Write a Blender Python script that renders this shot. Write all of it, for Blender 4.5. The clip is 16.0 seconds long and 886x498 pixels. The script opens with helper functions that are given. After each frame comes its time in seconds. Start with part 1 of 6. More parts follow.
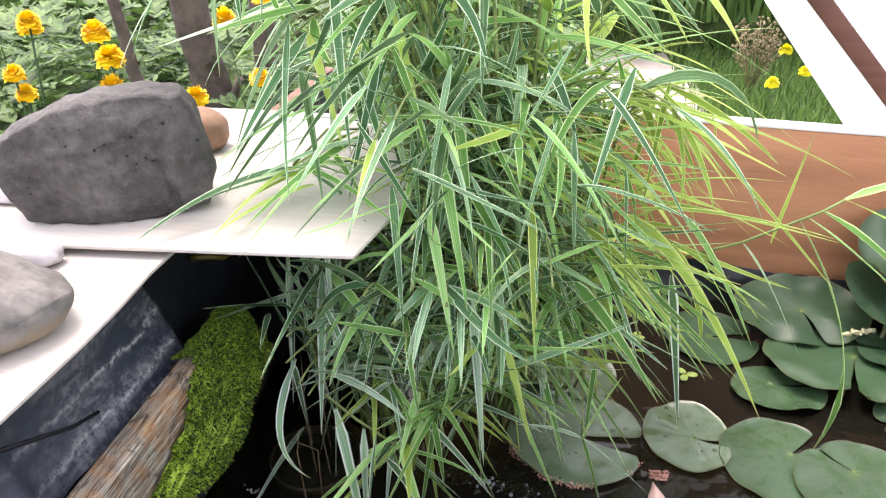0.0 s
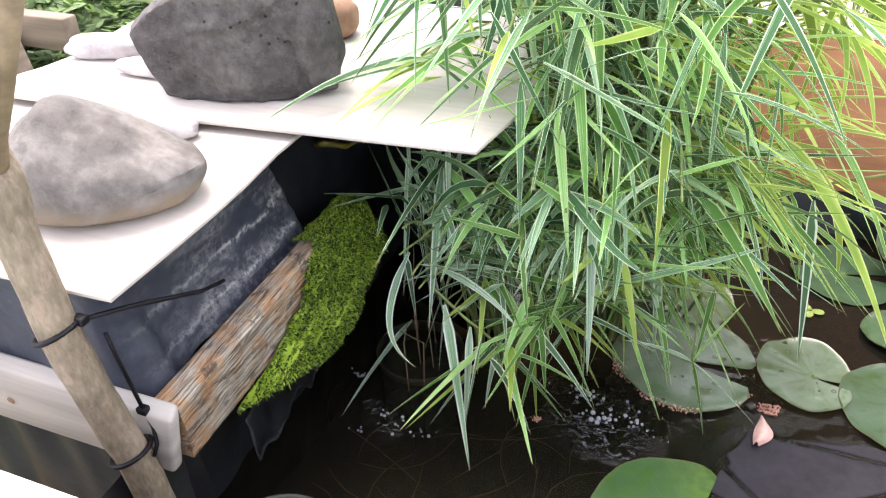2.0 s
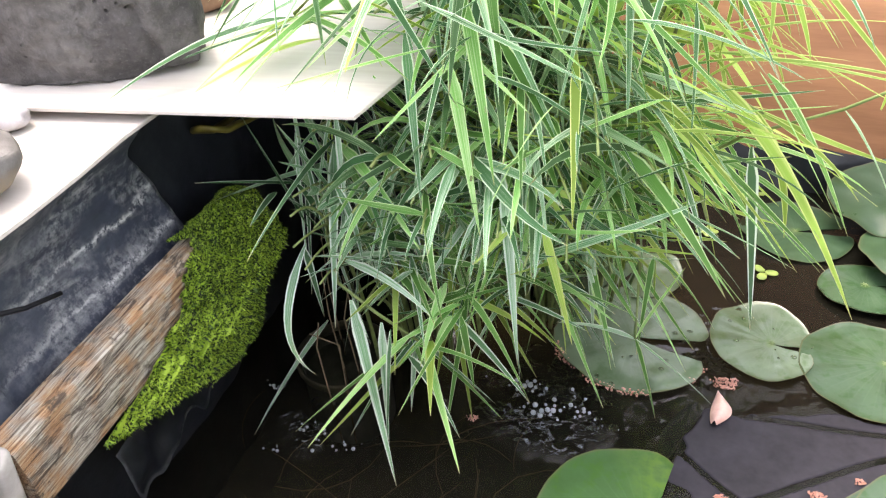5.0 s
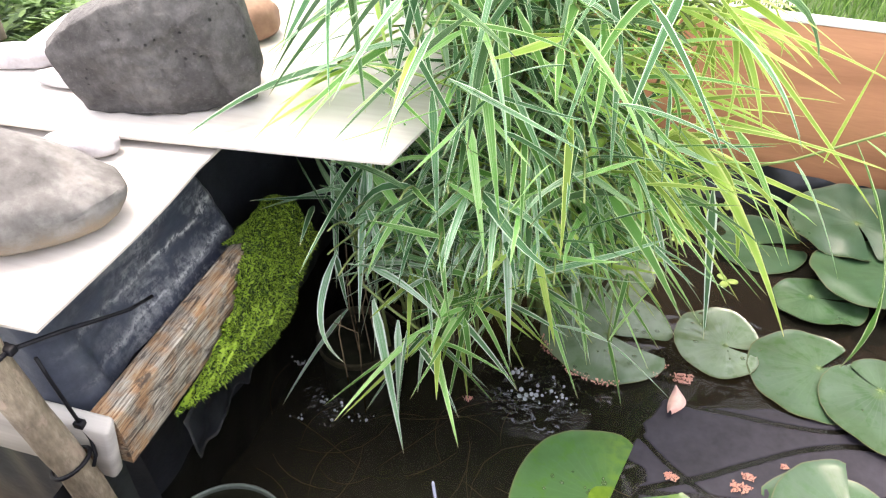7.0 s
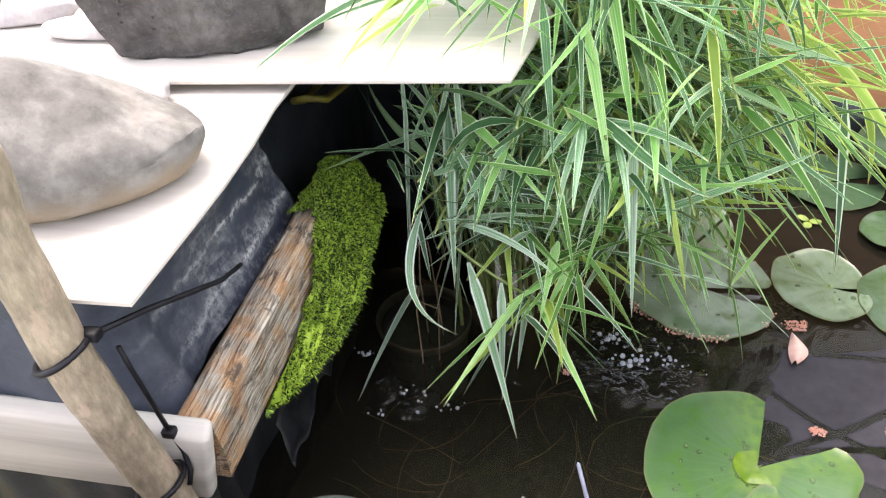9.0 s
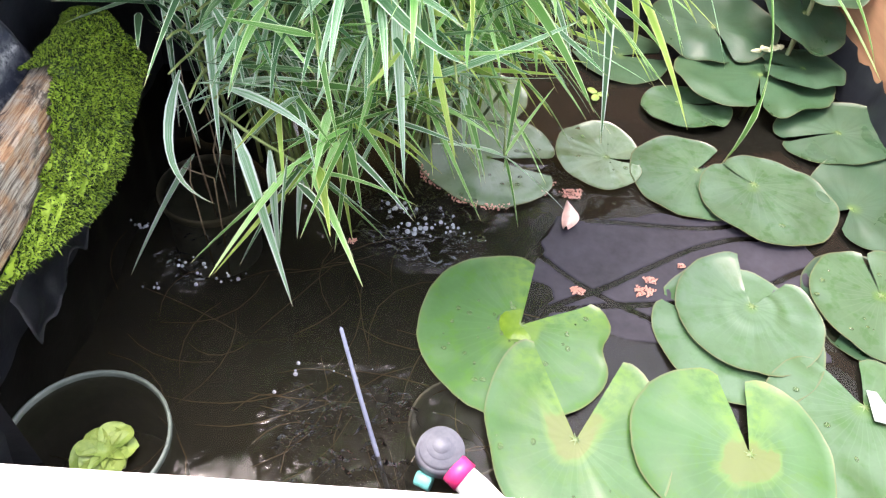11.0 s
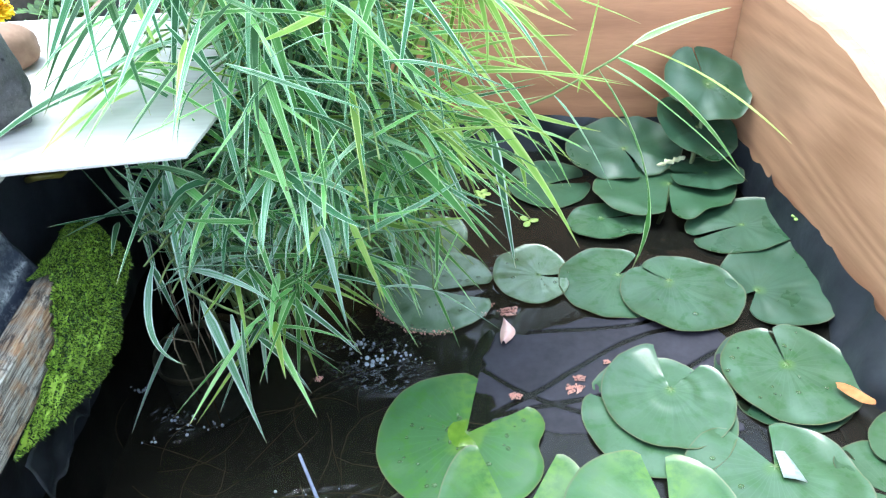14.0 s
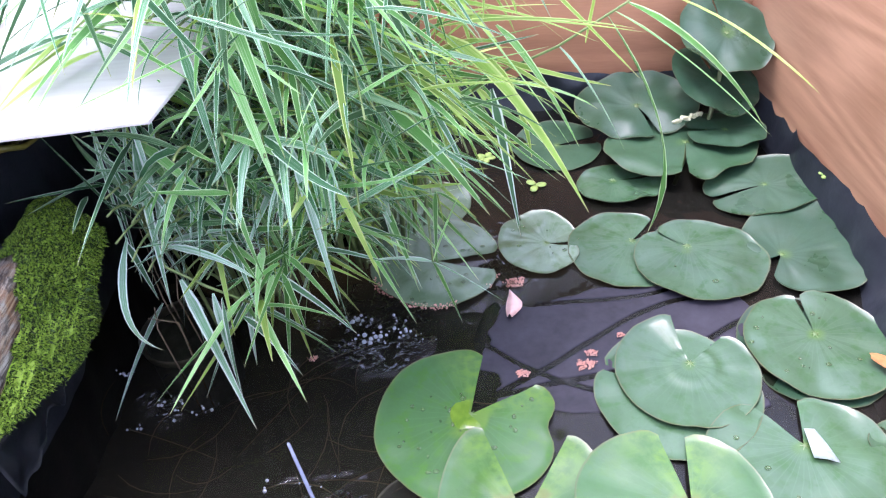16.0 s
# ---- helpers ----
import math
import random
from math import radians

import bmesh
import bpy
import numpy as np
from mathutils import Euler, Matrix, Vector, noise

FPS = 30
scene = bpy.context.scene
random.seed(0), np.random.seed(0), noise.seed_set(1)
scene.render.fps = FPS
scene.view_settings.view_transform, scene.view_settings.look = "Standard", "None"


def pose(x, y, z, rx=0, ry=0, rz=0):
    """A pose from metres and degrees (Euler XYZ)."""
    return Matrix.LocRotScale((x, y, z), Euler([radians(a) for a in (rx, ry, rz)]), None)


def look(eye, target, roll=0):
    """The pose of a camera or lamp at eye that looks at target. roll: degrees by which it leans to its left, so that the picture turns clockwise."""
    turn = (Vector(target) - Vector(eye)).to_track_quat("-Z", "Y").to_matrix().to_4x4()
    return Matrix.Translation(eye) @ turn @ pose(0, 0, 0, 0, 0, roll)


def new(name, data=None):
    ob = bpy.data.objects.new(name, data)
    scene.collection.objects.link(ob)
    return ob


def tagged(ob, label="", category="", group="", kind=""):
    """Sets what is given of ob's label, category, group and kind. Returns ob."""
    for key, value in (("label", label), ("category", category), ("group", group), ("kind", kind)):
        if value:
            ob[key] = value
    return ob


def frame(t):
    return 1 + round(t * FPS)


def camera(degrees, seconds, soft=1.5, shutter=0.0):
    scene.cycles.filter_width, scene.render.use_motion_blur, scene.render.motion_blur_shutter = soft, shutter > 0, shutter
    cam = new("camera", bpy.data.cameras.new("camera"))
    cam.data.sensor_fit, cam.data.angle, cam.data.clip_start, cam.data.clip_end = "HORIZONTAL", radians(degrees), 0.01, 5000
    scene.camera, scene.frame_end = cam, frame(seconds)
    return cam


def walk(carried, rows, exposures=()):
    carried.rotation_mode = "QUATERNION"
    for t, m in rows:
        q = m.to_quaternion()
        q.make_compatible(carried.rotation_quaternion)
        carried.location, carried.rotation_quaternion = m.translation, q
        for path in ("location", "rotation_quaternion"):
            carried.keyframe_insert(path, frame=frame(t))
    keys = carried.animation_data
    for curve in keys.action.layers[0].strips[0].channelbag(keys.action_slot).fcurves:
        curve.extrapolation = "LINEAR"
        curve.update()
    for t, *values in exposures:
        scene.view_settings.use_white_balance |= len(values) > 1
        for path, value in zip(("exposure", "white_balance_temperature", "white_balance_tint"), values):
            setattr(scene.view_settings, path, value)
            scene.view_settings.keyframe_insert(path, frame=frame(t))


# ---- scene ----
cam = camera(62.2, 16.0, soft=1.2)
PATH = [
    (0, (0.28, 0.501, 0.65), (-0.046, 2.23, -0.3), -0.7),
    (0.5, (0.274, 0.505, 0.64), (-0.039, 2.202, -0.371), -0.4),
    (1, (0.276, 0.508, 0.63), (-0.012, 2.172, -0.442), -0.5),
    (1.5, (0.285, 0.489, 0.655), (-0.109, 2.092, -0.475), -1.5),
    (2, (0.272, 0.503, 0.634), (-0.312, 2.034, -0.513), -1.1),
    (2.5, (0.283, 0.536, 0.599), (-0.553, 1.97, -0.517), -3.8),
    (3, (0.281, 0.544, 0.578), (-0.601, 1.985, -0.493), -6.1),
    (3.5, (0.281, 0.558, 0.568), (-0.495, 2.027, -0.546), -5.3),
    (4, (0.291, 0.566, 0.575), (-0.342, 2.085, -0.562), -4.3),
    (4.5, (0.3, 0.571, 0.576), (-0.234, 2.13, -0.557), -3.3),
    (5, (0.303, 0.582, 0.572), (-0.197, 2.134, -0.586), -4.2),
    (7.3, (0.307, 0.478, 0.694), (-0.136, 1.974, -0.558), -0.3),
    (7.5, (0.285, 0.46, 0.669), (-0.123, 2.07, -0.445), -0.7),
    (8, (0.237, 0.481, 0.628), (-0.129, 2.104, -0.482), -4.2),
    (8.5, (0.181, 0.509, 0.595), (-0.249, 2.104, -0.531), -5.7),
    (9, (0.16, 0.531, 0.584), (-0.182, 2.07, -0.647), -3.6),
    (9.5, (0.157, 0.538, 0.563), (-0.006, 2.021, -0.77), 0.9),
    (10, (0.175, 0.544, 0.557), (0.139, 1.938, -0.877), 5.5),
    (10.2, (0.182, 0.552, 0.554), (0.229, 1.894, -0.928), 8.2),
    (12.3, (0.31, 0.489, 0.657), (0.431, 1.909, -0.746), 4.9),
    (12.5, (0.313, 0.478, 0.666), (0.428, 1.95, -0.683), 3.4),
    (13, (0.324, 0.454, 0.675), (0.41, 1.992, -0.6), 1.0),
    (13.5, (0.328, 0.444, 0.679), (0.381, 2.012, -0.561), -0.7),
    (14, (0.328, 0.451, 0.676), (0.324, 2.027, -0.557), -3.3),
    (14.5, (0.337, 0.473, 0.661), (0.307, 2.053, -0.565), -4.5),
    (15, (0.344, 0.483, 0.651), (0.257, 2.051, -0.586), -6.5),
    (15.5, (0.344, 0.489, 0.645), (0.276, 2.034, -0.623), -6.4),
    (16, (0.343, 0.501, 0.638), (0.298, 2.02, -0.662), -5.5),
]
walk(cam, [(t, look(eye, target, roll)) for t, eye, target, roll in PATH],
     exposures=[(0.0, 2.21, 7350, 20), (1.5, 2.39, 7350, 20), (4.0, 2.62, 7500, 18), (9.0, 2.66, 7500, 16), (10.2, 3.06, 7400, 18), (12.5, 2.78, 6150, 20), (13.7, 2.61, 5700, -2), (15.0, 2.64, 5700, 24), (16.0, 2.64, 5850, 28)])

# ---- world and sun: bright overcast day ----
world = bpy.data.worlds.new("sky")
scene.world = world
world.use_nodes = True
wn, wl = world.node_tree.nodes, world.node_tree.links
sky = wn.new("ShaderNodeTexSky")
sky.sky_type = "NISHITA"
sky.sun_disc = False
sky.sun_elevation, sky.sun_rotation = radians(74), radians(-45)
sky.air_density, sky.dust_density, sky.ozone_density = 1.0, 2.0, 1.0
wn["Background"].inputs["Strength"].default_value = 0.20
soft = wn.new("ShaderNodeHueSaturation")
soft.inputs["Saturation"].default_value = 0.55
wl.new(sky.outputs[0], soft.inputs["Color"])
wl.new(soft.outputs[0], wn["Background"].inputs["Color"])

sun = new("sun", bpy.data.lights.new("sun", "SUN"))
sun.data.energy = 0.55
sun.data.angle = radians(18)
sun.data.color = (1.0, 0.97, 0.92)
sun.matrix_world = look((-0.6, 1.9, 4.0), (0.2, 1.1, 0.0))

# ---- materials ----
class Mat:
    """A node material with a principled shader and small helpers."""

    def __init__(self, name):
        self.m = bpy.data.materials.new(name)
        self.m.use_nodes = True
        self.n, self.l = self.m.node_tree.nodes, self.m.node_tree.links
        self.p = self.n["Principled BSDF"]
        self.out = self.n["Material Output"]

    def add(self, kind, **ins):
        node = self.n.new(kind)
        for k, v in ins.items():
            node.inputs[k.replace("_", " ")].default_value = v
        return node

    def coord(self, which="Object"):
        return self.n.new("ShaderNodeTexCoord").outputs[which]

    def mapped(self, src, scale=(1, 1, 1)):
        node = self.n.new("ShaderNodeMapping")
        node.inputs["Scale"].default_value = scale
        self.l.new(src, node.inputs["Vector"])
        return node.outputs[0]

    def noise(self, src, scale, detail=4, rough=0.6, distort=0.0):
        node = self.add("ShaderNodeTexNoise", Scale=scale, Detail=detail, Roughness=rough, Distortion=distort)
        self.l.new(src, node.inputs["Vector"])
        return node.outputs[0]

    def ramp(self, src, stops):
        node = self.n.new("ShaderNodeValToRGB")
        el = node.color_ramp.elements
        while len(el) < len(stops):
            el.new(0.5)
        for e, (at, c) in zip(el, stops):
            e.position, e.color = at, (*c, 1) if len(c) == 3 else c
        self.l.new(src, node.inputs[0])
        return node.outputs[0]

    def mix(self, fac, a, b, mode="MIX"):
        node = self.n.new("ShaderNodeMix")
        node.data_type, node.blend_type = "RGBA", mode
        for s, v in ((0, fac), (6, a), (7, b)):
            if isinstance(v, (int, float)):
                node.inputs[s].default_value = v
            elif isinstance(v, tuple):
                node.inputs[s].default_value = (*v, 1)
            else:
                self.l.new(v, node.inputs[s])
        return node.outputs[2]

    def math(self, op, a, b=None):
        node = self.n.new("ShaderNodeMath")
        node.operation = op
        for s, v in ((0, a), (1, b)):
            if v is None:
                continue
            if isinstance(v, (int, float)):
                node.inputs[s].default_value = v
            else:
                self.l.new(v, node.inputs[s])
        return node.outputs[0]

    def bump(self, height, strength=0.4, distance=0.003):
        node = self.add("ShaderNodeBump", Strength=strength, Distance=distance)
        self.l.new(height, node.inputs["Height"])
        self.l.new(node.outputs[0], self.p.inputs["Normal"])
        return node.outputs[0]

    def color(self, c):
        if isinstance(c, tuple):
            self.p.inputs["Base Color"].default_value = (*c, 1)
        else:
            self.l.new(c, self.p.inputs["Base Color"])

    def rough(self, r):
        if isinstance(r, (int, float)):
            self.p.inputs["Roughness"].default_value = r
        else:
            self.l.new(r, self.p.inputs["Roughness"])

    def translucent(self, colour, fac):
        t = self.n.new("ShaderNodeBsdfTranslucent")
        if isinstance(colour, tuple):
            t.inputs[0].default_value = (*colour, 1)
        else:
            self.l.new(colour, t.inputs[0])
        mx = self.n.new("ShaderNodeMixShader")
        mx.inputs[0].default_value = fac
        self.l.new(self.p.outputs[0], mx.inputs[1])
        self.l.new(t.outputs[0], mx.inputs[2])
        self.l.new(mx.outputs[0], self.out.inputs[0])


def plain(name, c1, c2, scale=20, rough=0.6, bump=0.3, fine=150, dist=0.002, spec=0.5):
    """A surface mottled between two colours at two scales."""
    a = Mat(name)
    co = a.coord()
    big, small = a.noise(co, scale), a.noise(co, fine, 3)
    both = a.mix(0.35, big, small)
    a.color(a.ramp(both, [(0.33, c1), (0.67, c2)]))
    a.rough(rough)
    a.p.inputs["Specular IOR Level"].default_value = spec
    a.bump(both, bump, dist)
    return a.m


def wood(name, dark, light, rough=0.6, along=0, rings=9.0, bump=0.3):
    """Flat-sawn softwood: growth rings as contour lines of a slow, stretched field, with fine pores along the axis given."""
    a = Mat(name)
    co = a.coord()

    def stretched(across, length):
        sc = [across] * 3
        sc[along] = length
        return a.mapped(co, tuple(sc))
    slow = a.noise(stretched(5.5, 0.9), 1.0, 1, 0.4, 0.3)
    ring_f = a.math("ADD", a.math("MULTIPLY", a.math("SINE", a.math("MULTIPLY", slow, rings * 12.0)), 0.5), 0.5)
    line = a.noise(stretched(60.0, 3.0), 1.0, 5, 0.65, 0.4)
    fine = a.noise(stretched(320.0, 12.0), 1.0, 3)
    blotch = a.noise(stretched(7.0, 3.0), 1.0, 3)
    g = a.mix(0.30, line, ring_f)
    g = a.mix(0.25, g, fine)
    g = a.mix(0.30, g, blotch)
    a.color(a.ramp(g, [(0.30, dark), (0.66, light)]))
    a.rough(rough)
    a.bump(g, bump, 0.001)
    return a.m


def blade(name, green, pale, edge):
    """Variegated grass blade: u across the blade; crisp pale margins, pale lengthwise lines, fine ribs."""
    a = Mat(name)
    uv = a.coord("UV")
    sep = a.n.new("ShaderNodeSeparateXYZ")
    a.l.new(uv, sep.inputs[0])
    u, v = sep.outputs[0], sep.outputs[1]
    rnd = a.n.new("ShaderNodeNewGeometry").outputs["Random Per Island"]
    orn = a.n.new("ShaderNodeObjectInfo").outputs["Random"]
    rnd = a.math("FRACT", a.math("ADD", rnd, orn))
    comb = a.n.new("ShaderNodeCombineXYZ")
    a.l.new(a.math("ADD", u, a.math("MULTIPLY", rnd, 37.0)), comb.inputs[0])
    a.l.new(a.math("MULTIPLY", v, 0.06), comb.inputs[1])
    lines = a.noise(comb.outputs[0], 9.0, 3, 0.55)
    off = a.math("ABSOLUTE", a.math("SUBTRACT", u, 0.5))
    margin = a.ramp(a.math("ADD", off, a.math("MULTIPLY", lines, 0.06)), [(edge + 0.015, (0, 0, 0)), (edge + 0.06, (0.95, 0.95, 0.95))])
    thin = a.noise(comb.outputs[0], 21.0, 2, 0.5)
    stripe = a.ramp(a.math("ADD", a.mix(0.55, lines, thin), a.math("MULTIPLY", a.math("SUBTRACT", rnd, 0.5), 0.24)), [(0.52, (0, 0, 0)), (0.66, (0.62, 0.62, 0.62))])
    mask = a.math("MAXIMUM", margin, stripe)
    along = a.noise(a.coord(), 14.0, 2)
    dark = tuple(c * 0.70 for c in green)
    light = tuple(min(1, c * 1.75 + 0.01) for c in green)
    g2 = a.ramp(a.mix(0.5, along, rnd), [(0.30, dark), (0.50, green), (0.72, light)])
    col = a.mix(mask, g2, pale)
    col = a.mix(a.ramp(v, [(0.93, (0, 0, 0)), (1.0, (0.8, 0.8, 0.8))]), col, (0.45, 0.38, 0.18))
    a.color(col)
    a.rough(0.45)
    a.p.inputs["Specular IOR Level"].default_value = 0.35
    ribs = a.math("ADD", a.math("MULTIPLY", a.math("SINE", a.math("MULTIPLY", u, 75.0)), 0.5), a.math("MULTIPLY", off, -2.0))
    a.bump(ribs, 0.35, 0.0006)
    a.translucent(col, 0.50)
    return a.m


def lily_mat(name, wet, dry, aged=0.0, gloss=0.32, brown=0.0):
    """Water-lily leaf: a dull bloom with wet green patches, faint radial veins (u round, v outwards), a paler heart."""
    a = Mat(name)
    uv = a.coord("UV")
    sep = a.n.new("ShaderNodeSeparateXYZ")
    a.l.new(uv, sep.inputs[0])
    u, v = sep.outputs[0], sep.outputs[1]
    orn = a.n.new("ShaderNodeObjectInfo").outputs["Random"]
    co = a.coord()
    shift = a.n.new("ShaderNodeVectorMath")
    shift.operation = "ADD"
    a.l.new(co, shift.inputs[0])
    vec = a.n.new("ShaderNodeCombineXYZ")
    a.l.new(a.math("MULTIPLY", orn, 9.0), vec.inputs[0])
    a.l.new(vec.outputs[0], shift.inputs[1])
    co = shift.outputs[0]
    big, mid, fine = a.noise(co, 13, 4, 0.55, 0.6), a.noise(co, 55, 4), a.noise(co, 320, 3)
    wig = a.math("ADD", a.math("MULTIPLY", u, 100.0), a.math("MULTIPLY", big, 4.0))
    vein = a.math("POWER", a.math("ABSOLUTE", a.math("COSINE", wig)), 30.0)
    vein = a.math("MULTIPLY", vein, a.ramp(v, [(0.1, (1, 1, 1)), (0.9, (0.05, 0.05, 0.05))]))
    wetness = a.ramp(a.mix(0.25, big, mid), [(0.34, (1, 1, 1)), (0.47, (0, 0, 0))])
    cloudy = a.ramp(big, [(0.38, (0, 0, 0)), (0.62, (1, 1, 1))])
    base_c = a.mix(cloudy, tuple(c * 0.92 for c in dry), tuple(c * 1.25 for c in dry))
    base_c = a.mix(a.math("MULTIPLY", wetness, 0.55), a.mix(0.2, base_c, a.mix(fine, dry, tuple(c * 1.5 for c in dry))), wet)
    vor = a.n.new("ShaderNodeTexVoronoi")
    vor.feature = "DISTANCE_TO_EDGE"
    vor.inputs["Scale"].default_value = 95.0
    a.l.new(co, vor.inputs["Vector"])
    net = a.ramp(vor.outputs["Distance"], [(0.0, (0.06, 0.06, 0.06)), (0.10, (0, 0, 0))])
    base_c = a.mix(net, base_c, tuple(c * 0.62 for c in dry))
    base_c = a.mix(a.ramp(mid, [(0.37, (0.55,) * 3), (0.49, (0, 0, 0))]), base_c, wet)
    col = a.mix(a.math("MULTIPLY", vein, 0.30), base_c, tuple(min(1, c * 1.6 + 0.02) for c in dry))
    heart = a.math("ADD", v, a.math("MULTIPLY", a.math("SUBTRACT", big, 0.5), 0.5 + aged))
    col = a.mix(a.ramp(heart, [(0.03 + 0.10 * aged, (0.40 + 0.45 * (aged > 0),) * 3), (0.12 + 0.18 * aged, (0, 0, 0))]), col, (0.085, 0.150, 0.024))
    if aged:
        gold = a.math("MULTIPLY", a.ramp(a.math("MINIMUM", u, a.math("SUBTRACT", 1.0, u)), [(0.03, (1, 1, 1)), (0.13, (0, 0, 0))]), a.ramp(mid, [(0.38, (0, 0, 0)), (0.58, (0.75,) * 3)]))
        col = a.mix(gold, col, (0.085, 0.165, 0.016))
        col = a.mix(a.ramp(heart, [(0.02 + 0.1 * brown, (0.55 * brown,) * 3), (0.08 + 0.10 * brown, (0, 0, 0))]), col, (0.085, 0.062, 0.022))
        col = a.mix(a.ramp(a.math("ADD", v, a.math("MULTIPLY", mid, 0.3)), [(1.13, (0, 0, 0)), (1.22, (0.5,) * 3)]), col, (0.30, 0.34, 0.05))
    col = a.mix(a.math("MULTIPLY", orn, 0.22), col, (0.07, 0.16, 0.055))
    specks = a.ramp(a.noise(co, 105, 2), [(0.79, (0, 0, 0)), (0.81, (0.6, 0.6, 0.6))])
    col = a.mix(specks, col, (0.075, 0.060, 0.025))
    rim = a.ramp(v, [(0.975, (0, 0, 0)), (0.995, (0.4, 0.4, 0.4))])
    col = a.mix(rim, col, (0.13, 0.10, 0.05))
    a.color(col)
    a.rough(a.mix(wetness, (gloss * 0.85,) * 3, (gloss * 0.45,) * 3))
    a.p.inputs["Specular IOR Level"].default_value = 0.40
    ridge = a.math("MULTIPLY", a.math("COSINE", wig), a.ramp(v, [(0.05, (0, 0, 0)), (0.5, (1, 1, 1))]))
    a.bump(a.mix(0.09, a.mix(0.30, big, mid), ridge), 0.45, 0.002)
    return a.m


M = {}
M["water"] = None
w = Mat("pond_water")
w.n.remove(w.p)
tr = w.add("ShaderNodeBsdfTransparent", Color=(0.44, 0.41, 0.32, 1))
gl = w.add("ShaderNodeBsdfGlossy", Roughness=0.012)
fr = w.add("ShaderNodeFresnel", IOR=1.33)
bp = w.add("ShaderNodeBump", Strength=1.0, Distance=0.004)
wco = w.coord()
# ripples gather round the stems, the leaf rims and the rod
stir = None
for at, reach, force in (((0.235, 1.115, 0.0), 0.085, 1.7), ((0.190, 0.845, 0.0), 0.085, 0.8), ((0.015, 1.035, 0.0), 0.060, 0.35), ((0.392, 1.195, 0.0), 0.045, 1.5)):
    far = w.n.new("ShaderNodeVectorMath")
    far.operation = "DISTANCE"
    far.inputs[1].default_value = at
    w.l.new(wco, far.inputs[0])
    near = w.ramp(w.math("DIVIDE", far.outputs["Value"], reach), [(0.35, (force,) * 3), (1.0, (0, 0, 0))])
    stir = near if stir is None else w.math("MAXIMUM", stir, near)
broken = w.ramp(w.noise(wco, 34, 2), [(0.46, (0, 0, 0)), (0.58, (1, 1, 1))])
chop = w.math("MULTIPLY", w.math("MULTIPLY", stir, broken), w.noise(wco, 85, 2, 0.45, 1.2))
swell = w.math("MULTIPLY", w.noise(wco, 24, 2, 0.5, 0.6), 0.35)
w.l.new(w.math("ADD", swell, w.math("MULTIPLY", chop, 9.0)), bp.inputs["Height"])
w.l.new(bp.outputs[0], gl.inputs["Normal"])
w.l.new(bp.outputs[0], fr.inputs["Normal"])
mx = w.n.new("ShaderNodeMixShader")
w.l.new(fr.outputs[0], mx.inputs[0])
w.l.new(gl.outputs[0], mx.inputs[2])
murk = w.add("ShaderNodeBsdfDiffuse", Color=(0.034, 0.033, 0.026, 1))
cloudy = w.n.new("ShaderNodeMixShader")
cloudy.inputs[0].default_value = 0.20
w.l.new(tr.outputs[0], cloudy.inputs[1])
w.l.new(murk.outputs[0], cloudy.inputs[2])
w.l.new(cloudy.outputs[0], mx.inputs[1])
w.l.new(mx.outputs[0], w.out.inputs[0])
M["water"] = w.m

M["liner"] = plain("black_pond_liner", (0.009, 0.011, 0.014), (0.025, 0.028, 0.034), 18, 0.38, 0.35, 90, 0.004, 0.4)
lm = Mat("limed_pond_liner")
co = lm.coord()
streak = lm.noise(lm.mapped(co, (60, 10, 55)), 1.0, 5, 0.7, 0.6)
cloud = lm.noise(co, 150, 5, 0.75)
patch = lm.ramp(lm.noise(co, 16, 3, 0.6, 0.5), [(0.38, (0, 0, 0)), (0.58, (1, 1, 1))])
mask = lm.ramp(lm.mix(0.5, streak, cloud), [(0.45, (0, 0, 0)), (0.62, (0.8, 0.8, 0.8))])
tidy = lm.n.new("ShaderNodeSeparateXYZ")
lm.l.new(co, tidy.inputs[0])
far = lm.ramp(tidy.outputs[1], [(0.795, (0, 0, 0)), (0.84, (0.3, 0.3, 0.3)), (0.96, (1, 1, 1))])
mask = lm.math("MULTIPLY", lm.math("MULTIPLY", mask, patch), far)
wob = lm.noise(co, 28, 4, 0.6)
line_z = lm.math("ADD", tidy.outputs[2], lm.math("MULTIPLY", wob, 0.024))
broken = lm.ramp(cloud, [(0.42, (0, 0, 0)), (0.56, (0.9, 0.9, 0.9))])
for level, wide in ((0.277, 0.0045), (0.243, 0.0055)):
    tide = lm.ramp(lm.math("ABSOLUTE", lm.math("SUBTRACT", line_z, level)), [(0.0, (1, 1, 1)), (wide, (0, 0, 0))])
    mask = lm.math("MAXIMUM", mask, lm.math("MULTIPLY", tide, lm.math("MULTIPLY", broken, far)))
lm.color(lm.mix(mask, lm.mix(cloud, (0.017, 0.022, 0.034), (0.050, 0.061, 0.086)), (0.50, 0.51, 0.50)))
lm.rough(0.5)
lm.bump(streak, 0.3, 0.003)
M["limed"] = lm.m
M["floor_mud"] = plain("pond_mud", (0.016, 0.014, 0.009), (0.045, 0.034, 0.021), 9, 0.9, 0.4, 60, 0.01)
bd = Mat("cream_painted_board")
co = bd.coord()
d1, d2, d3 = bd.noise(co, 5, 4, 0.6), bd.noise(bd.mapped(co, (9, 160, 160)), 1.0, 4, 0.6), bd.noise(co, 300, 3)
dcol = bd.ramp(bd.mix(0.4, d1, d2), [(0.36, (0.415, 0.375, 0.335)), (0.60, (0.50, 0.470, 0.430))])
